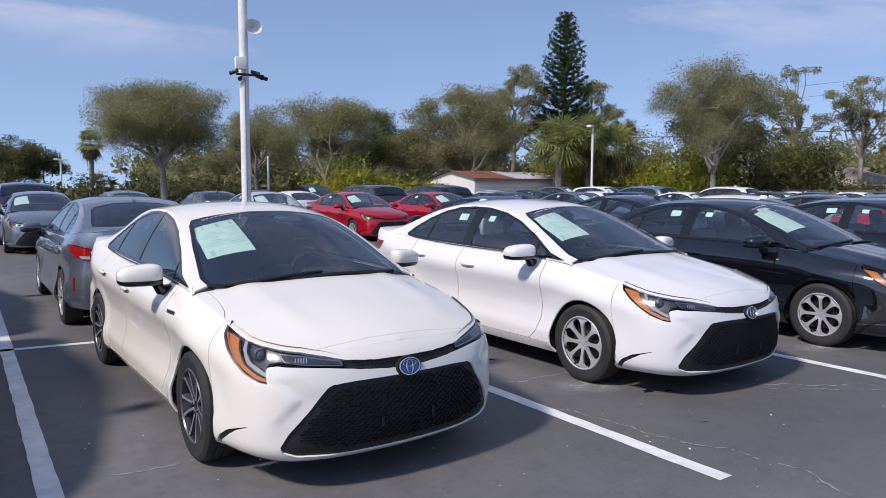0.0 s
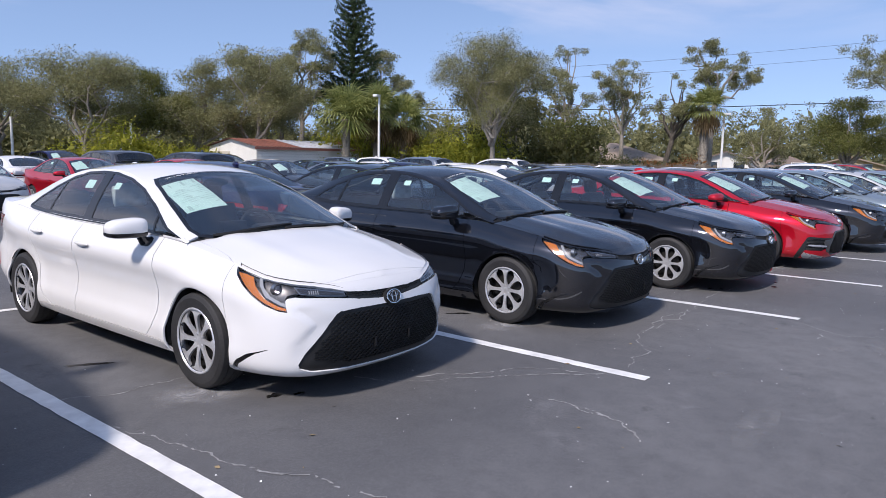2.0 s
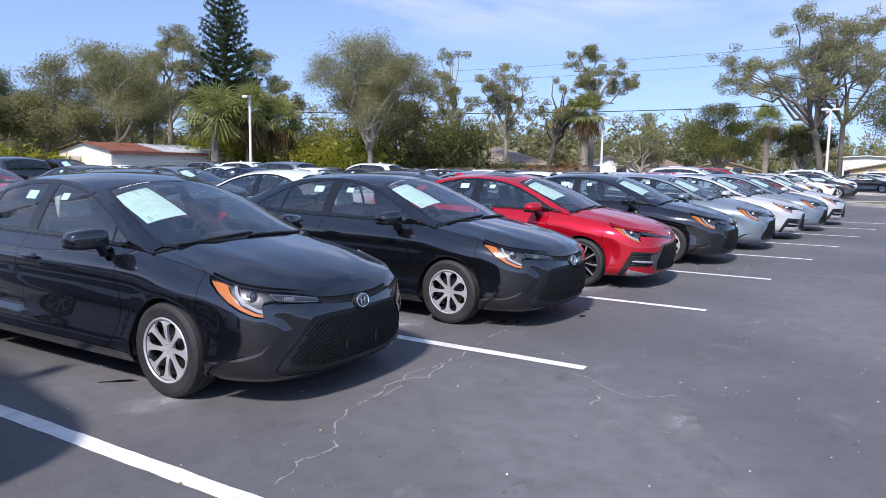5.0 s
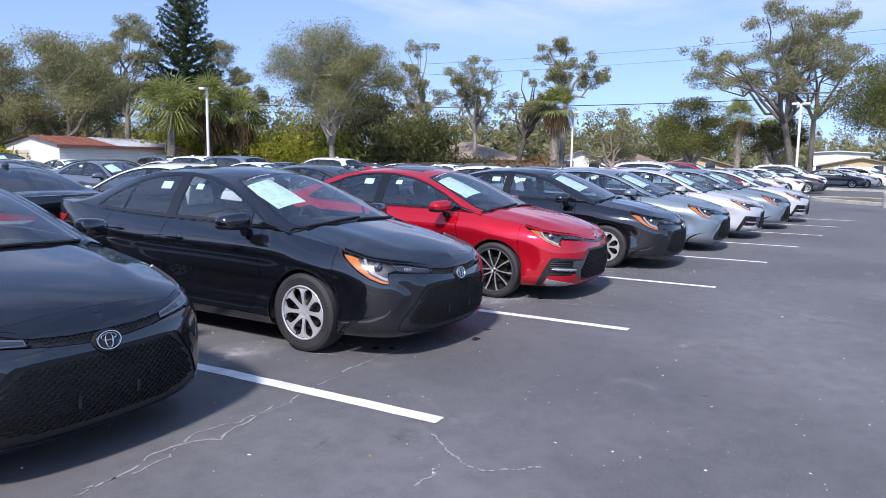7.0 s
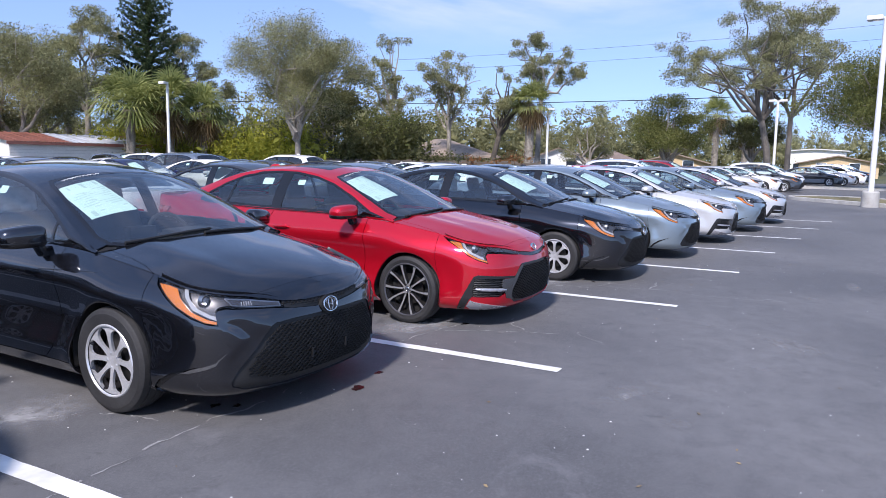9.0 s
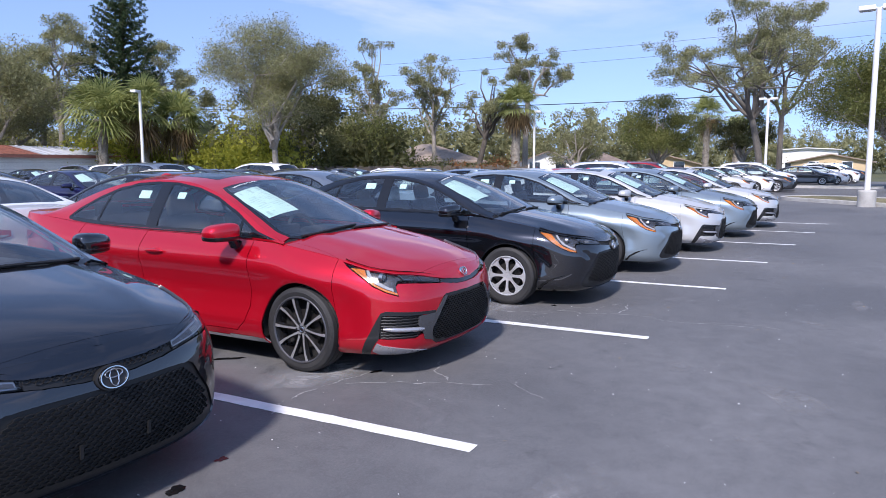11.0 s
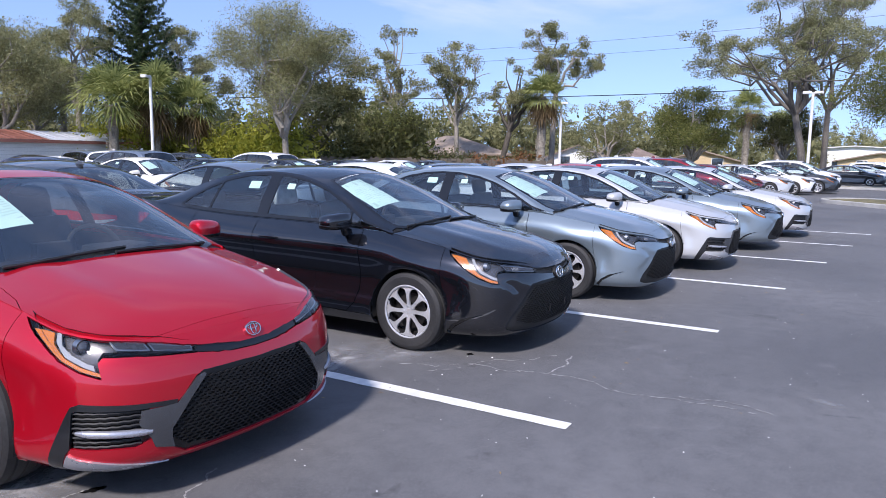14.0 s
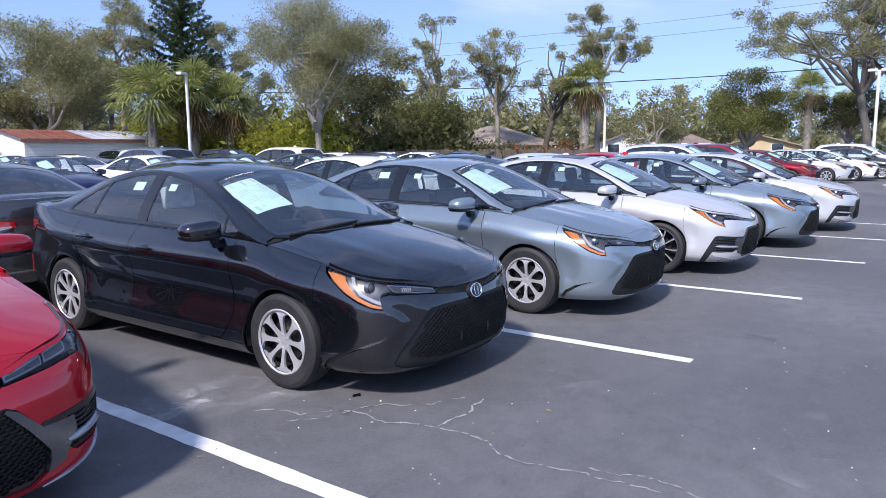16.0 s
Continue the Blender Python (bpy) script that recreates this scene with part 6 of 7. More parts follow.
def build_plants():
    # by the lot's back edge
    oak(3.3, 53.87, 8.9, 6.3, 3.0, 11, "leaf_olive", "wide flat-topped olive tree over the parked cars", 1.7, 0.5, 0.26, 0.30, 0.15, (-0.3, 0), limbs=11, share=1.1, low=3.9, wide=False)
    palm(-1.24, 69.73, 5.83, 12, "small palm tree far across the lot", 0.2, 1.5)
    oak(-8.24, 94.76, 7.22, 5.15, 1.61, 13, "leaf_dark", "dark dense tree far across the lot", 0.8, size=0.3, low=0.8)
    oak(11.33, 58.71, 8.6, 4.9, 2.8, 14, "leaf_olive", "grey-green spreading tree at the back of the lot", size=0.18, low=2.42, density=0.9)
    oak(15.35, 52.02, 8.5, 5.3, 2.65, 15, "leaf_olive", "grey-green spreading tree with forked pale trunk", size=0.17, low=2.85, density=1.0)
    oak(19.98, 54.08, 8.5, 4.7, 2.6, 16, "leaf_green", "green spreading tree at the back of the lot", size=0.18, low=2.63, density=0.9)
    oak(23.28, 51.81, 8.6, 4.5, 2.6, 17, "leaf_olive", "grey-green tree with a leaning pale trunk", size=0.18, low=2.84, lean=(1.0, 0))
    oak(26.99, 48.93, 9.7, 5.4, 2.85, 18, "leaf_olive", "tall olive tree behind the shed", size=0.17, low=3.05, density=1.05)
    oak(31.93, 55.62, 11.37, 4.74, 3.83, 19, "leaf_olive", "tall thin-crowned tree behind the shed", size=0.19, gaps=0.5, low=4.85, puff=0.7)
    oak(33.58, 52.02, 13.02, 4.43, 5.88, 20, "leaf_olive", "tall open-crowned tree beside the conifer", size=0.19, gaps=0.5, density=0.8, low=5.88, puff=0.65)
    oak(40.17, 48.93, 11.99, 4.43, 4.85, 21, "leaf_olive", "tall open-crowned tree beside the conifer", size=0.19, gaps=0.5, density=0.8, low=4.85, puff=0.65)
    tiered_pine(36.9, 48.9, 17.31, 4.0, 3.7, 22)
    palm(30.39, 41.2, 4.9, 23, "fan palm with a rough trunk beside the shed", 0.27, 3.0, False, 60)
    palm(32.96, 40.69, 5.52, 24, "fan palm with hanging dry fronds", 0.27, 2.6, True, 42)
    palm(35.23, 40.17, 4.91, 25, "fan palm with hanging dry fronds", 0.25, 2.4, True, 40)
    palm(35.23, 58.4, 7.78, 26, "tall fan palm behind the shed", 0.22, 2.0)
    oak(34.92, 30.28, 9.9, 5.0, 2.5, 27, "leaf_olive", "brownish-olive tree with a pale forked trunk", 1.8, 0.6, 0.20, 0.30, 0.13, (0.1, 0.1), limbs=10, share=1.0, low=3.3, wide=False)
    oak(42.75, 35.84, 10.61, 4.12, 2.86, 28, "leaf_dark", "dark tree behind the pale-trunked one", 1.0, size=0.2, low=0.82)
    oak(50.06, 35.02, 12.62, 2.99, 5.89, 29, "leaf_olive", "tall sparse tree with bare limbs", 1.1, gaps=0.42, limbs=9, share=0.6, size=0.19, low=4.36, trunk=0.2, tuft=1.15, puff=0.6)
    oak(53.15, 31.41, 11.19, 3.5, 4.87, 30, "leaf_olive", "tall sparse tree with bare limbs", 1.0, gaps=0.42, limbs=9, share=0.6, size=0.19, low=4.87, trunk=0.2, tuft=1.15, puff=0.6)
    oak(54.18, 27.81, 9.56, 2.99, 4.36, 31, "leaf_olive", "crooked tree hung with dry vines", 0.9, limbs=9, share=0.6, tuft=1.1, gaps=0.5, size=0.19, low=4.87, lean=(1.2, -1.2), bark="bark_dark", puff=0.6)
    oak(59.53, 26.37, 12.6, 4.43, 7.09, 32, "leaf_olive", "tall slender tree with an open crown", 0.9, share=0.6, gaps=0.48, size=0.19, low=7.09, trunk=0.24, lean=(0.6, -0.4), wide=False, tuft=0.88, puff=0.62)
    palm(54.38, 24.51, 6.51, 33, "fan palm with a thick rough trunk", 0.32, 2.2, True, 40)
    oak(66.54, 17.2, 7.7, 3.9, 1.9, 34, "leaf_green", "rounded green tree by the houses", 1.2, size=0.19, gaps=0.3, low=1.98)
    oak(61.8, 22.66, 5.05, 3.09, 1.38, 35, "leaf_olive", "low grey-green tree by the houses", 0.5, size=0.19, low=1.38)
    palm(80.65, 16.58, 7.0, 36, "fan palm among the houses", 0.3, 2.3, True)
    palm(83.43, 14.21, 5.36, 37, "low fan palm among the houses", 0.3, 2.0, True)
    oak(64.7, 8.5, 14.9, 8.6, 5.0, 38, "leaf_olive", "very tall spreading tree with long bare limbs", 0.60, 0.55, 0.27, 0.48, 0.17, (0.2, 2.2), limbs=13, share=0.80, low=6.2, bark="bark_mid", wide=False, tuft=0.85, puff=0.5)
    oak(70.0, 8.0, 13.6, 5.6, 5.5, 39, "leaf_olive", "tall spreading tree with long bare limbs", 0.5, 0.55, 0.24, 0.48, 0.2, limbs=7, share=0.7, low=5.6, bark="bark_mid", wide=False, tuft=0.88, puff=0.55)
    oak(57.3, -0.7, 8.8, 6.2, 2.9, 40, "leaf_green", "dense green tree over the lot's island", 1.7, 0.5, 0.26, 0.28, 0.17, (0.0, 0.9), limbs=12, low=3.3, wide=False)
    oak(72.1, 11.33, 6.44, 2.88, 2.16, 41, "leaf_dark", "dark low tree by the houses", 1.0, size=0.2, low=1.75)
    # scrub along the back edge and distant woods
    thicket("scrub", "yellow-green scrub along the back edge of the lot", [(14.4, 48.9, 0), (20.6, 49.4, 0), (30.9, 45.8, 0), (37.1, 42.2, 0)], 3.7, 1.2, 560, "leaf_bright", 51, 0.19)
    thicket("scrub", "yellow-green shrubs behind the fan palms", [(31.4, 45.3, 0), (38.1, 39.7, 0), (37.6, 34.5, 0)], 5.2, 1.2, 380, "leaf_bright", 52, 0.18)
    thicket("scrub", "low green shrubs by the fence", [(36.6, 37.1, 0), (38.1, 32.4, 0)], 3.07, 0.8, 110, "leaf_bright", 53, 0.14)
    thicket("undergrowth", "dark undergrowth behind the fence", [(37.1, 37.1, 0), (47.4, 28.8, 0), (53.6, 25.8, 0)], 2.2, 1.2, 240, "leaf_dark", 54, 0.18)
    thicket("undergrowth", "green undergrowth climbing the trees", [(43.3, 34.0, 0), (47.4, 31.7, 0)], 6.24, 1.2, 220, "leaf_green", 55, 0.18)
    thicket("undergrowth", "dark tangled undergrowth behind the pale-trunked tree", [(38.6, 36.6, 0), (43.6, 32.0, 0), (47.2, 30.2, 0)], 6.4, 0.9, 300, "leaf_dark", 61, 0.17)
    thicket("rust_shrubs", "rust-brown dry shrubs before a roof", [(47.9, 25.8, 0), (51.5, 23.9, 0)], 2.78, 0.5, 90, "leaf_rust", 56, 0.14)
    thicket("far_woods", "grey-green woods across the lot", [(7.0, 92.0, 0), (16.5, 76.2, 0), (35.0, 68.0, 0), (53.6, 53.6, 0)], 8.4, 3.0, 1600, "leaf_olive", 57, 0.34, per=22)
    thicket("far_woods", "green woods behind the houses", [(53.6, 55.0, 0), (82.0, 44.0, 0), (114.0, 36.0, 0), (152.0, 14.0, 0), (152.0, -22.0, 0)], 11.0, 3.0, 2300, "leaf_olive", 58, 0.34, per=22)
    thicket("far_woods", "low dark trees at the end of the lot", [(-12.4, 72.1, 0), (2.1, 70.0, 0), (11.3, 63.9, 0)], 2.9, 1.5, 240, "leaf_dark", 59, 0.24)


build_plants()


# ---- poles, sheds, houses ----
M["cream_block"] = mottled("cream_block_wall", (0.62, 0.61, 0.56), (0.76, 0.75, 0.70), 0.8, grain=12, stain=0.8, bump=0.2)
M["rust_sheet"] = mottled("rusty_metal_sheet", (0.13, 0.045, 0.03), (0.27, 0.10, 0.065), 0.65, grain=3, stain=0.8, bump=0.1)
M["pale_sheet"] = mottled("weathered_metal_sheet", (0.34, 0.36, 0.40), (0.52, 0.54, 0.58), 0.5, grain=2, stain=0.7, bump=0.1)
M["fascia"] = mottled("red_brown_fascia", (0.16, 0.06, 0.045), (0.26, 0.11, 0.08), 0.7, grain=9, stain=1)
M["white_wall"] = mottled("white_house_wall", (0.66, 0.66, 0.63), (0.80, 0.80, 0.77), 0.8, grain=8, stain=0.6)
M["tan_wall"] = mottled("tan_house_wall", (0.50, 0.38, 0.22), (0.64, 0.50, 0.31), 0.8, grain=8, stain=0.6)
M["tan_roof"] = mottled("tan_shingle_roof", (0.22, 0.17, 0.13), (0.37, 0.30, 0.24), 0.9, grain=5, stain=0.8, bump=0.4, depth=0.02)
M["brown_roof"] = mottled("brown_shingle_roof", (0.16, 0.12, 0.10), (0.27, 0.21, 0.17), 0.9, grain=5, stain=0.8, bump=0.4, depth=0.02)
M["wood"] = mottled("weathered_fence_wood", (0.07, 0.055, 0.04), (0.17, 0.14, 0.11), 0.9, grain=14, stain=1.2, bump=0.4, stretch=(4, 4, 0.5))
M["dark_window"] = plain("dark_window", (0.02, 0.025, 0.03), 0.1, 0, 0.8)
M["wire"] = plain("black_cable", (0.01, 0.01, 0.01), 0.7)
M["door_panel"] = plain("roller_door", (0.50, 0.46, 0.38), 0.6)


def lamp_post(x, y, height, heads, turn, label, group="lamp posts"):
    root = thing("lamp_post", label, "lamp post", group, at=pose(x, y, 0, 0, 0, turn))
    part("footing", lathe(bmesh.new(), [(-0.05, 0.30), (0.55, 0.30), (0.60, 0.26), (0.60, 0.01)], "z", 20), M["concrete"], root)
    bm = tube(bmesh.new(), [(0, 0, 0.58), (0, 0, height)], [0.10, 0.085], 14)
    part("pole", bm, M["white_post"], root)
    for k in heads:
        hd = part("lamp_head", box(bmesh.new(), 0.10, 0.62, -0.19, 0.19, height - 0.06, height + 0.10, 0.03, Matrix.Rotation(radians(k), 4, "Z")), M["white_post"], root, "white flat lamp head")
        part("lens", box(bmesh.new(), 0.20, 0.58, -0.14, 0.14, height - 0.075, height - 0.055, 0.0, Matrix.Rotation(radians(k), 4, "Z")), M["led"], hd)
        part("arm", tube(bmesh.new(), [Vector((0, 0, height)), Matrix.Rotation(radians(k), 4, "Z") @ Vector((0.14, 0, height + 0.02))], 0.03, 8), M["white_post"], root)
    return root


def near_pole(x, y):
    """The tall pole between the rows, with loudspeaker and cameras."""
    root = thing("light_pole", "tall white light pole with loudspeaker and security cameras", "light pole", at=pose(x, y, 0, 0, 0, 0))
    part("footing", lathe(bmesh.new(), [(-0.05, 0.30), (0.72, 0.30), (0.76, 0.27), (0.76, 0.01)], "z", 24), M["concrete"], root)
    part("base_flange", lathe(bmesh.new(), [(0.75, 0.2), (0.79, 0.2), (0.80, 0.10), (0.86, 0.09)], "z", 20), M["white_post"], root)
    part("pole", tube(bmesh.new(), [(0, 0, 0.76), (0, 0, 9.0)], [0.088, 0.078], 18), M["white_post"], root)
    part("conduit", tube(bmesh.new(), [(-0.01, -0.094, 0.8), (-0.01, -0.090, 3.55)], 0.012, 8), M["grey_steel"], root, "grey cable conduit")
    part("equipment_box", box(bmesh.new(), -0.19, 0.01, -0.20, -0.09, 3.70, 3.92, 0.012), M["white_post"], root)
    bm = bmesh.new()
    prof = [(0.0, 0.02), (0.06, 0.035), (0.14, 0.07), (0.20, 0.125), (0.205, 0.13), (0.195, 0.122), (0.14, 0.06), (0.10, 0.012)]
    lathe(bm, prof, "x", 24)
    bm.transform(Matrix.Translation((0.10, -0.09, 4.46)) @ Matrix.Rotation(radians(-84), 4, "Z") @ Matrix.Diagonal((1, 1.25, 1, 1)))
    part("loudspeaker", bm, M["white_post"], root, "white horn loudspeaker")
    for px, py, pz, az in ((-0.20, -0.12, 3.65, 150), (0.17, -0.12, 3.66, -20), (0.26, -0.06, 3.60, -60), (0.34, -0.10, 3.58, -75), (-0.10, -0.16, 3.54, -110)):
        m = Matrix.Translation((px, py, pz)) @ Matrix.Rotation(radians(az), 4, "Z") @ Matrix.Rotation(radians(18), 4, "Y")
        bm = lathe(bmesh.new(), [(-0.07, 0.001), (-0.07, 0.030), (0.05, 0.034), (0.09, 0.040), (0.09, 0.030), (0.07, 0.001)], "x", 14)
        bm.transform(m)
        c = part("camera_housing", bm, M["black_plastic"], root, "black security camera")
    part("bracket", box(bmesh.new(), -0.16, 0.34, -0.10, -0.07, 3.60, 3.64, 0.005), M["black_plastic"], root)
    return root


def shed(x0, x1, y0, y1, eave, ridge):
    root = thing("storage_shed", "cream block shed with a rusty metal roof", "shed", at=pose(x0, y0, 0, 0, 0, 4))
    w, d = x1 - x0, y1 - y0
    bm = bmesh.new()
    # long walls run along x; gables close the ends
    pts = [(0, 0), (w, 0), (w, d), (0, d)]
    lo, hi = [bm.verts.new((*p, 0)) for p in pts], [bm.verts.new((*p, eave)) for p in pts]
    for i in range(4):
        bm.faces.new((lo[i], lo[(i + 1) % 4], hi[(i + 1) % 4], hi[i]))
    g0, g1 = bm.verts.new((0, d / 2, ridge)), bm.verts.new((w, d / 2, ridge))
    bm.faces.new((hi[3], hi[0], g0))
    bm.faces.new((hi[1], hi[2], g1))
    part("wall", bm, M["cream_block"], root, smooth=0)
    for s in (0, 1):
        ya, yb = (-0.35, d / 2) if s == 0 else (d + 0.35, d / 2)
        za = eave - 0.35 * (ridge - eave) / (d / 2)
        for k in range(8):
            bm = bmesh.new()
            u0, wd = -0.3 + (w + 0.6) * k / 8, (w + 0.6) / 8
            prev = None
            for f, h in ((0, 0.05), (0.28, 0.05), (0.30, 0.08), (0.36, 0.08), (0.38, 0.05), (0.62, 0.05), (0.64, 0.08), (0.70, 0.08), (0.72, 0.05), (1, 0.055)):
                row = (bm.verts.new((u0 + wd * f, ya, za + h)), bm.verts.new((u0 + wd * f, yb, ridge + h)))
                if prev:
                    f4 = (prev[0], row[0], row[1], prev[1])
                    bm.faces.new(f4 if s == 0 else f4[::-1])
                prev = row
            part("roof_sheet", bm, M["rust_sheet" if k in (0, 1, 2, 7) else "pale_sheet"], root, "rust-red sheet" if k in (0, 1, 2, 7) else "pale weathered sheet", smooth=0)
        part("fascia", box(bmesh.new(), -0.3, w + 0.3, min(ya, ya + 0.04), max(ya, ya + 0.04), za - 0.14, za + 0.04), M["fascia"], root)
    for k in range(8):
        part("door_slat", box(bmesh.new(), -0.04, 0.0, d * 0.54, d * 0.90, 0.05 + 0.24 * k, 0.27 + 0.24 * k, 0.01), M["door_panel"], root)
    for k in range(1, 10):
        part("block_course", box(bmesh.new(), 0, w, -0.006, -0.001, 0.2 * k, 0.2 * k + 0.012), M["concrete"], root)
    return root


def house(name, label, x, y, turn, w, d, eave, ridge, wall, roof, gable=True, windows=2):
    """A low house: front along its x, its back set d behind."""
    root = thing(name, label, "house", "houses behind the lot", at=pose(x, y, 0, 0, 0, turn))
    bm = bmesh.new()
    pts = [(0, 0), (w, 0), (w, d), (0, d)]
    lo, hi = [bm.verts.new((*p, 0)) for p in pts], [bm.verts.new((*p, eave)) for p in pts]
    for i in range(4):
        bm.faces.new((lo[i], lo[(i + 1) % 4], hi[(i + 1) % 4], hi[i]))
    if gable:
        g0, g1 = bm.verts.new((w / 2, 0, ridge)), bm.verts.new((w / 2, d, ridge))
        bm.faces.new((hi[0], hi[1], g0))
        bm.faces.new((hi[2], hi[3], g1))
    part("wall", bm, M[wall], root, smooth=0)
    bm = bmesh.new()
    o, t = 0.5, 0.14
    slope = (ridge - eave) / ((w if gable else d) / 2)
    ze = eave - o * slope
    if gable:
        lines = [((-o, -o, ze), (w / 2, -o, ridge), (w / 2, d + o, ridge), (-o, d + o, ze)), ((w / 2, -o, ridge), (w + o, -o, ze), (w + o, d + o, ze), (w / 2, d + o, ridge))]
    else:
        k = min(w / 2, d / 2)
        lines = [((-o, -o, ze), (w + o, -o, ze), (w - k, d / 2, ridge), (k, d / 2, ridge)), ((w + o, d + o, ze), (-o, d + o, ze), (k, d / 2, ridge), (w - k, d / 2, ridge)),
                 ((-o, d + o, ze), (-o, -o, ze), (k, d / 2, ridge)), ((w + o, -o, ze), (w + o, d + o, ze), (w - k, d / 2, ridge))]
    for ln in lines:
        up = [bm.verts.new((p[0], p[1], p[2] + t)) for p in ln]
        dn = [bm.verts.new(p) for p in ln]
        bm.faces.new(up)
        bm.faces.new(dn[::-1])
        for i in range(len(ln)):
            j = (i + 1) % len(ln)
            bm.faces.new((dn[i], dn[j], up[j], up[i]))
    bmesh.ops.recalc_face_normals(bm, faces=bm.faces[:])
    part("roof", bm, M[roof], root, smooth=0)
    for i in range(windows):
        c = w * (i + 0.7) / (windows + 0.4)
        win = part("window", box(bmesh.new(), c - 0.65, c + 0.65, -0.03, 0.02, 0.9, 2.0), M["white_post"], root)
        part("pane", box(bmesh.new(), c - 0.57, c + 0.57, -0.045, -0.032, 0.98, 1.92), M["dark_window"], win)
    return root


def fence(a, b, high, seed):
    root = thing("wood_fence", "weathered dark wooden board fence", "fence", at=pose(a[0], a[1], 0, 0, 0, math.degrees(math.atan2(b[1] - a[1], b[0] - a[0]))))
    rng = random.Random(seed)
    ln = math.hypot(b[0] - a[0], b[1] - a[1])
    shared = []
    for k in range(4):
        bm = box(bmesh.new(), 0, 0.145, 0, 0.02, 0.05, high + 0.05 * k - 0.08)
        me = bpy.data.meshes.new("board")
        bm.to_mesh(me)
        bm.free()
        me.materials.append(M["wood"])
        shared.append(me)
    n = int(ln / 0.155)
    for i in range(n):
        o = new("board", shared[rng.randrange(4)])
        o.parent = root
        o.matrix_basis = pose(i * 0.155, rng.uniform(-0.006, 0.006), 0, 0, rng.uniform(-0.6, 0.6), 0)
    for z in (0.35, high * 0.82):
        part("rail", box(bmesh.new(), 0, ln, 0.022, 0.06, z, z + 0.09), M["wood"], root)
    return root


def island(cx, cy, length, width, turn, label):
    """A kerbed bed of dry grass with rounded ends."""
    root = thing("kerb_island", label, "kerb island", kind="structure", at=pose(cx, cy, 0, 0, 0, turn))
    def loop(r, z):
        pts = []
        for k in range(24):
            a = math.pi / 2 + math.pi * k / 11 if k < 12 else -math.pi / 2 + math.pi * (k - 12) / 11
            sx = -1 if k < 12 else 1
            pts.append((sx * (length / 2 - width / 2) + math.cos(a) * r, math.sin(a) * r, z))
        return pts
    bm = bmesh.new()
    rings = [[bm.verts.new(p) for p in loop(r, z)] for r, z in ((width / 2, -0.02), (width / 2 - 0.01, 0.13), (width / 2 - 0.03, 0.15), (width / 2 - 0.15, 0.15), (width / 2 - 0.16, 0.10))]
    for r, q in zip(rings, rings[1:]):
        for k in range(24):
            bm.faces.new((r[k], r[(k + 1) % 24], q[(k + 1) % 24], q[k]))
    part("kerb", bm, M["concrete"], root, "pale concrete kerb")
    bm = bmesh.new()
    vs = [bm.verts.new(p) for p in loop(width / 2 - 0.15, 0.11)]
    bm.faces.new(vs)
    part("bed", bm, M["soil"], root, "dry grass bed")
    return root


def cable(p, q, sag, r, name="overhead_cable"):
    p, q = Vector(p), Vector(q)
    pts = []
    for i in range(25):
        t = i / 24
        v = p.lerp(q, t)
        v.z -= sag * 4 * t * (1 - t)
        pts.append(v)
    return tagged(part(name, tube(bmesh.new(), pts, r, 5), M["wire"], None), "black overhead utility cable", "cable", "overhead cables")


def wheel_stop(x, y, turn):
    bm = box(bmesh.new(), -0.9, 0.9, -0.075, 0.075, 0.0, 0.13, 0.03)
    ob = part("wheel_stop", bm, M["concrete"])
    ob.matrix_basis = pose(x, y, 0, 0, 0, turn)
    return tagged(ob, "pale concrete wheel stop on the asphalt", "wheel stop")


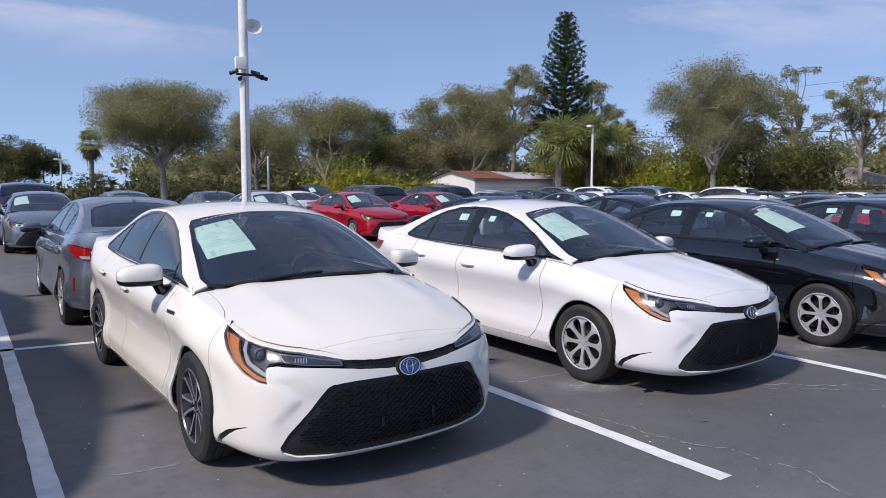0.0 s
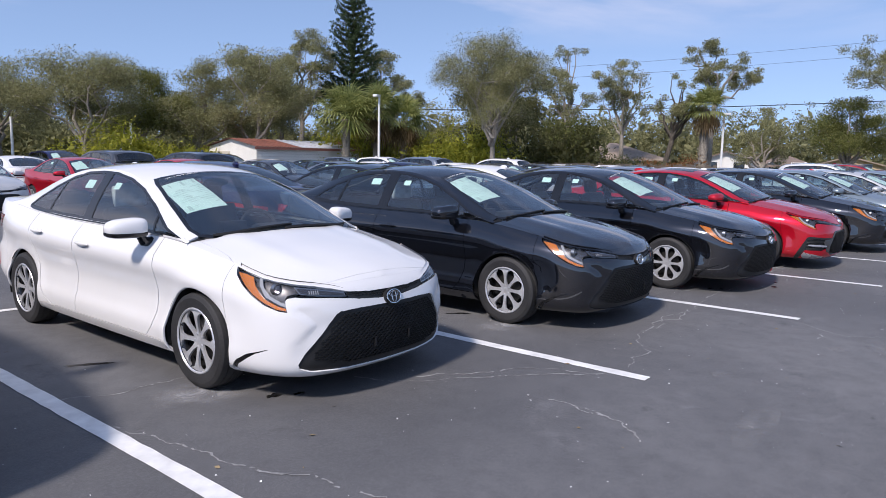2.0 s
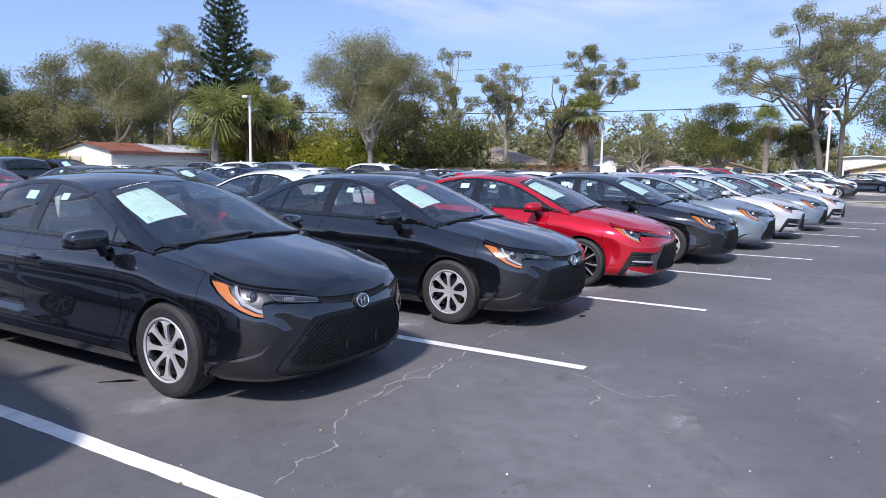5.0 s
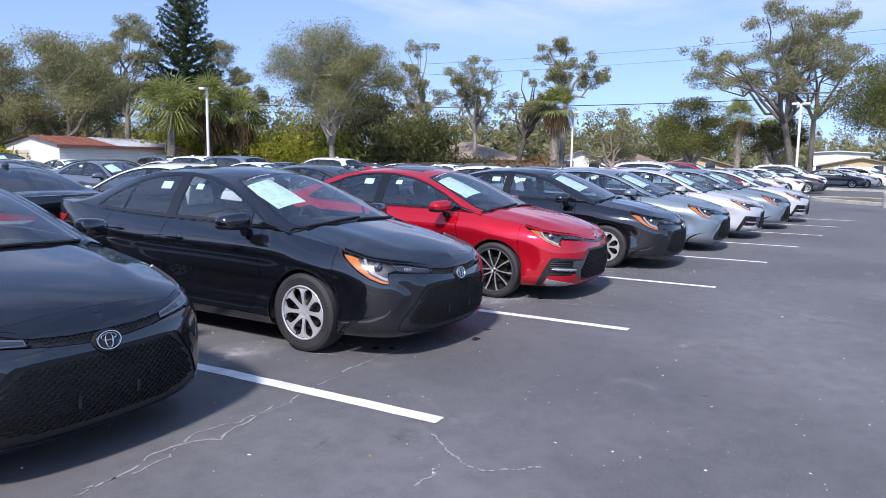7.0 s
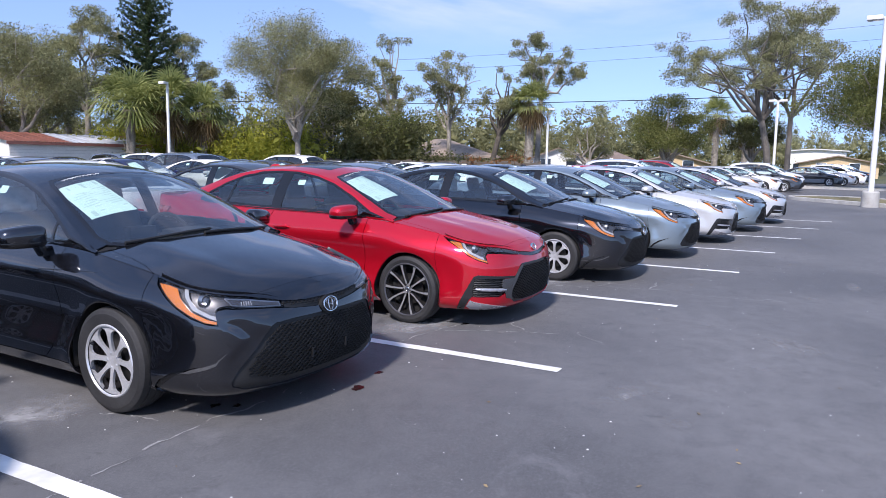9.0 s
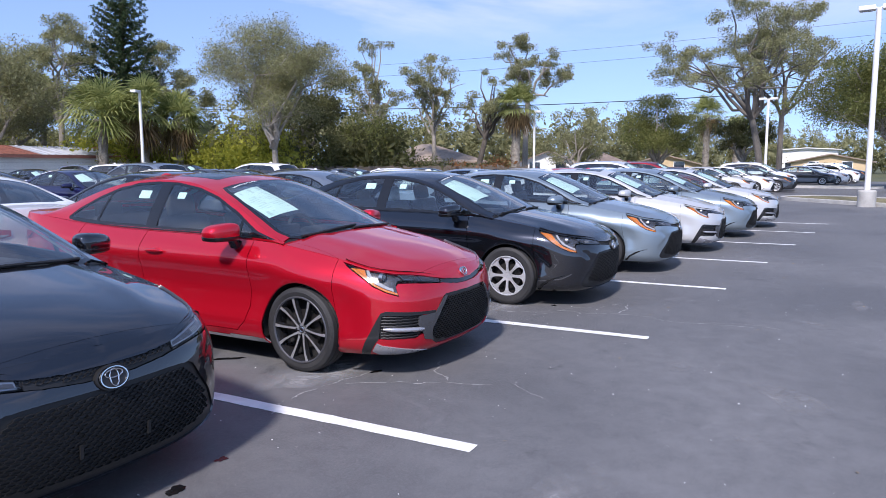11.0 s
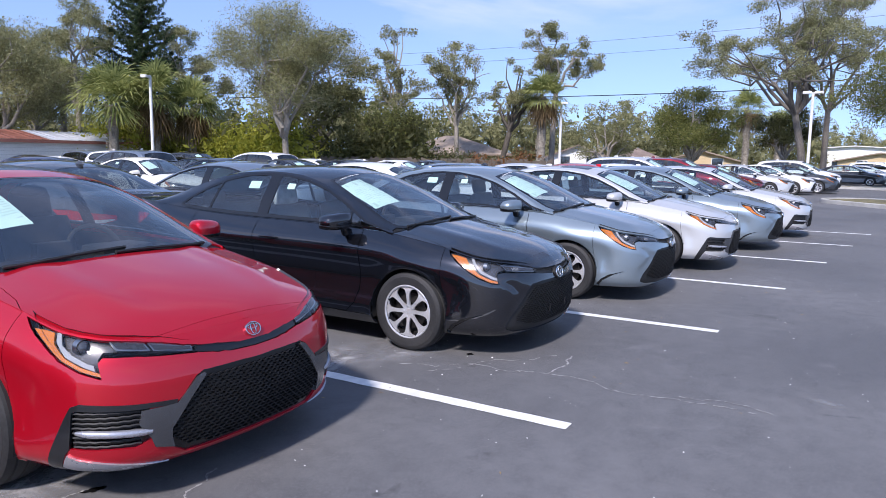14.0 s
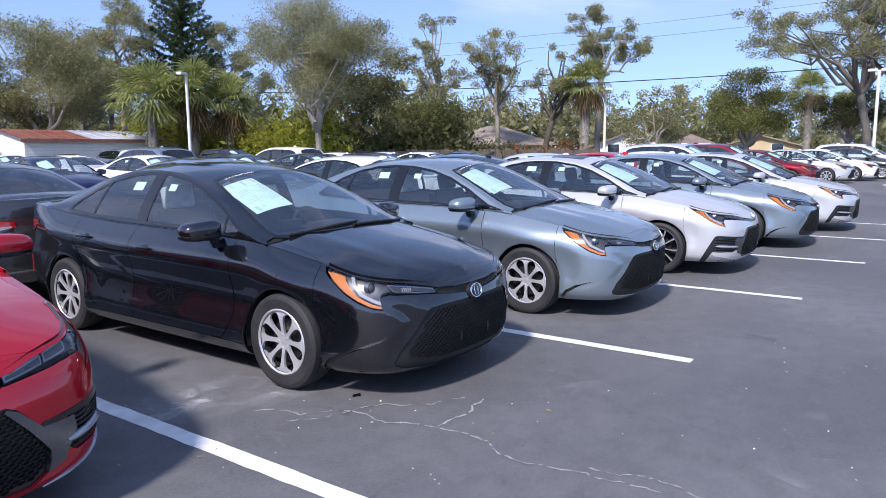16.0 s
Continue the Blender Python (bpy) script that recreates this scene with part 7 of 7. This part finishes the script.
def build_site():
    near_pole(-0.1, 10.88)
    wheel_stop(0.25, 9.35, SKEW)
    lamp_post(31.5, 38.5, 6.13, (200,), 0, "white lamp post with one flat head")
    lamp_post(54.59, 22.97, 5.6, (60, 240), 0, "white lamp post with two flat heads")
    lamp_post(60.2, 7.4, 6.15, (100, 280), 0, "white lamp post with two flat heads")
    lamp_post(34.9, -0.3, 6.9, (90, 270), 0, "tall white lamp post on a kerb island")
    lamp_post(17.92, 50.26, 3.88, (), 0, "plain white post at the back of the lot")
    lamp_post(11.33, 54.59, 4.07, (), 0, "plain white post at the back of the lot")
    lamp_post(-3.71, 80.03, 4.34, (0, 180), 0, "white lamp post far across the lot")
    shed(23.5, 33.4, 42.2, 48.6, 2.30, 2.85)
    fence((37.1, 34.5), (52.0, 22.1), 1.5, 5)
    house("tan_house", "low house with a tan shingle roof behind the fence", 52.6, 37.0, -52, 9, 8, 2.0, 3.4, "tan_wall", "tan_roof", False)
    house("white_house", "white gabled house behind the lot", 74.8, 35.4, -63, 6.9, 9, 1.75, 3.05, "white_wall", "brown_roof")
    house("brown_roof_house", "low house with a brown hipped roof", 79.0, 29.6, -66, 5.4, 8, 1.6, 2.85, "white_wall", "brown_roof", False)
    house("tan_gable_house", "tan house with a wide low gable", 89.0, 27.6, -72, 8.2, 9, 1.6, 2.75, "tan_wall", "tan_roof")
    house("tan_gable_house", "tan house with a wide low gable by the lot's end", 112.0, 13.0, -84, 9.5, 9, 1.9, 2.9, "tan_wall", "tan_roof")
    house("white_building", "white two-storey building beyond the houses", 136.0, 18.5, -86, 9.0, 10, 4.0, 4.3, "white_wall", "white_wall", True, 3)
    island(37.0, -1.2, 11.0, 3.6, 45, "kerbed island of dry grass at the end of the row")
    island(58.0, 4.5, 9.0, 2.4, 84, "kerbed island of dry grass far down the lot")
    cable((48.0, 60.0, 7.2), (77.0, -6.0, 8.4), 0.9, 0.035)
    cable((62.0, 64.0, 12.6), (90.0, -8.0, 16.2), 0.8, 0.013)
    cable((62.0, 64.0, 11.4), (90.0, -8.0, 14.8), 0.8, 0.013)


build_site()
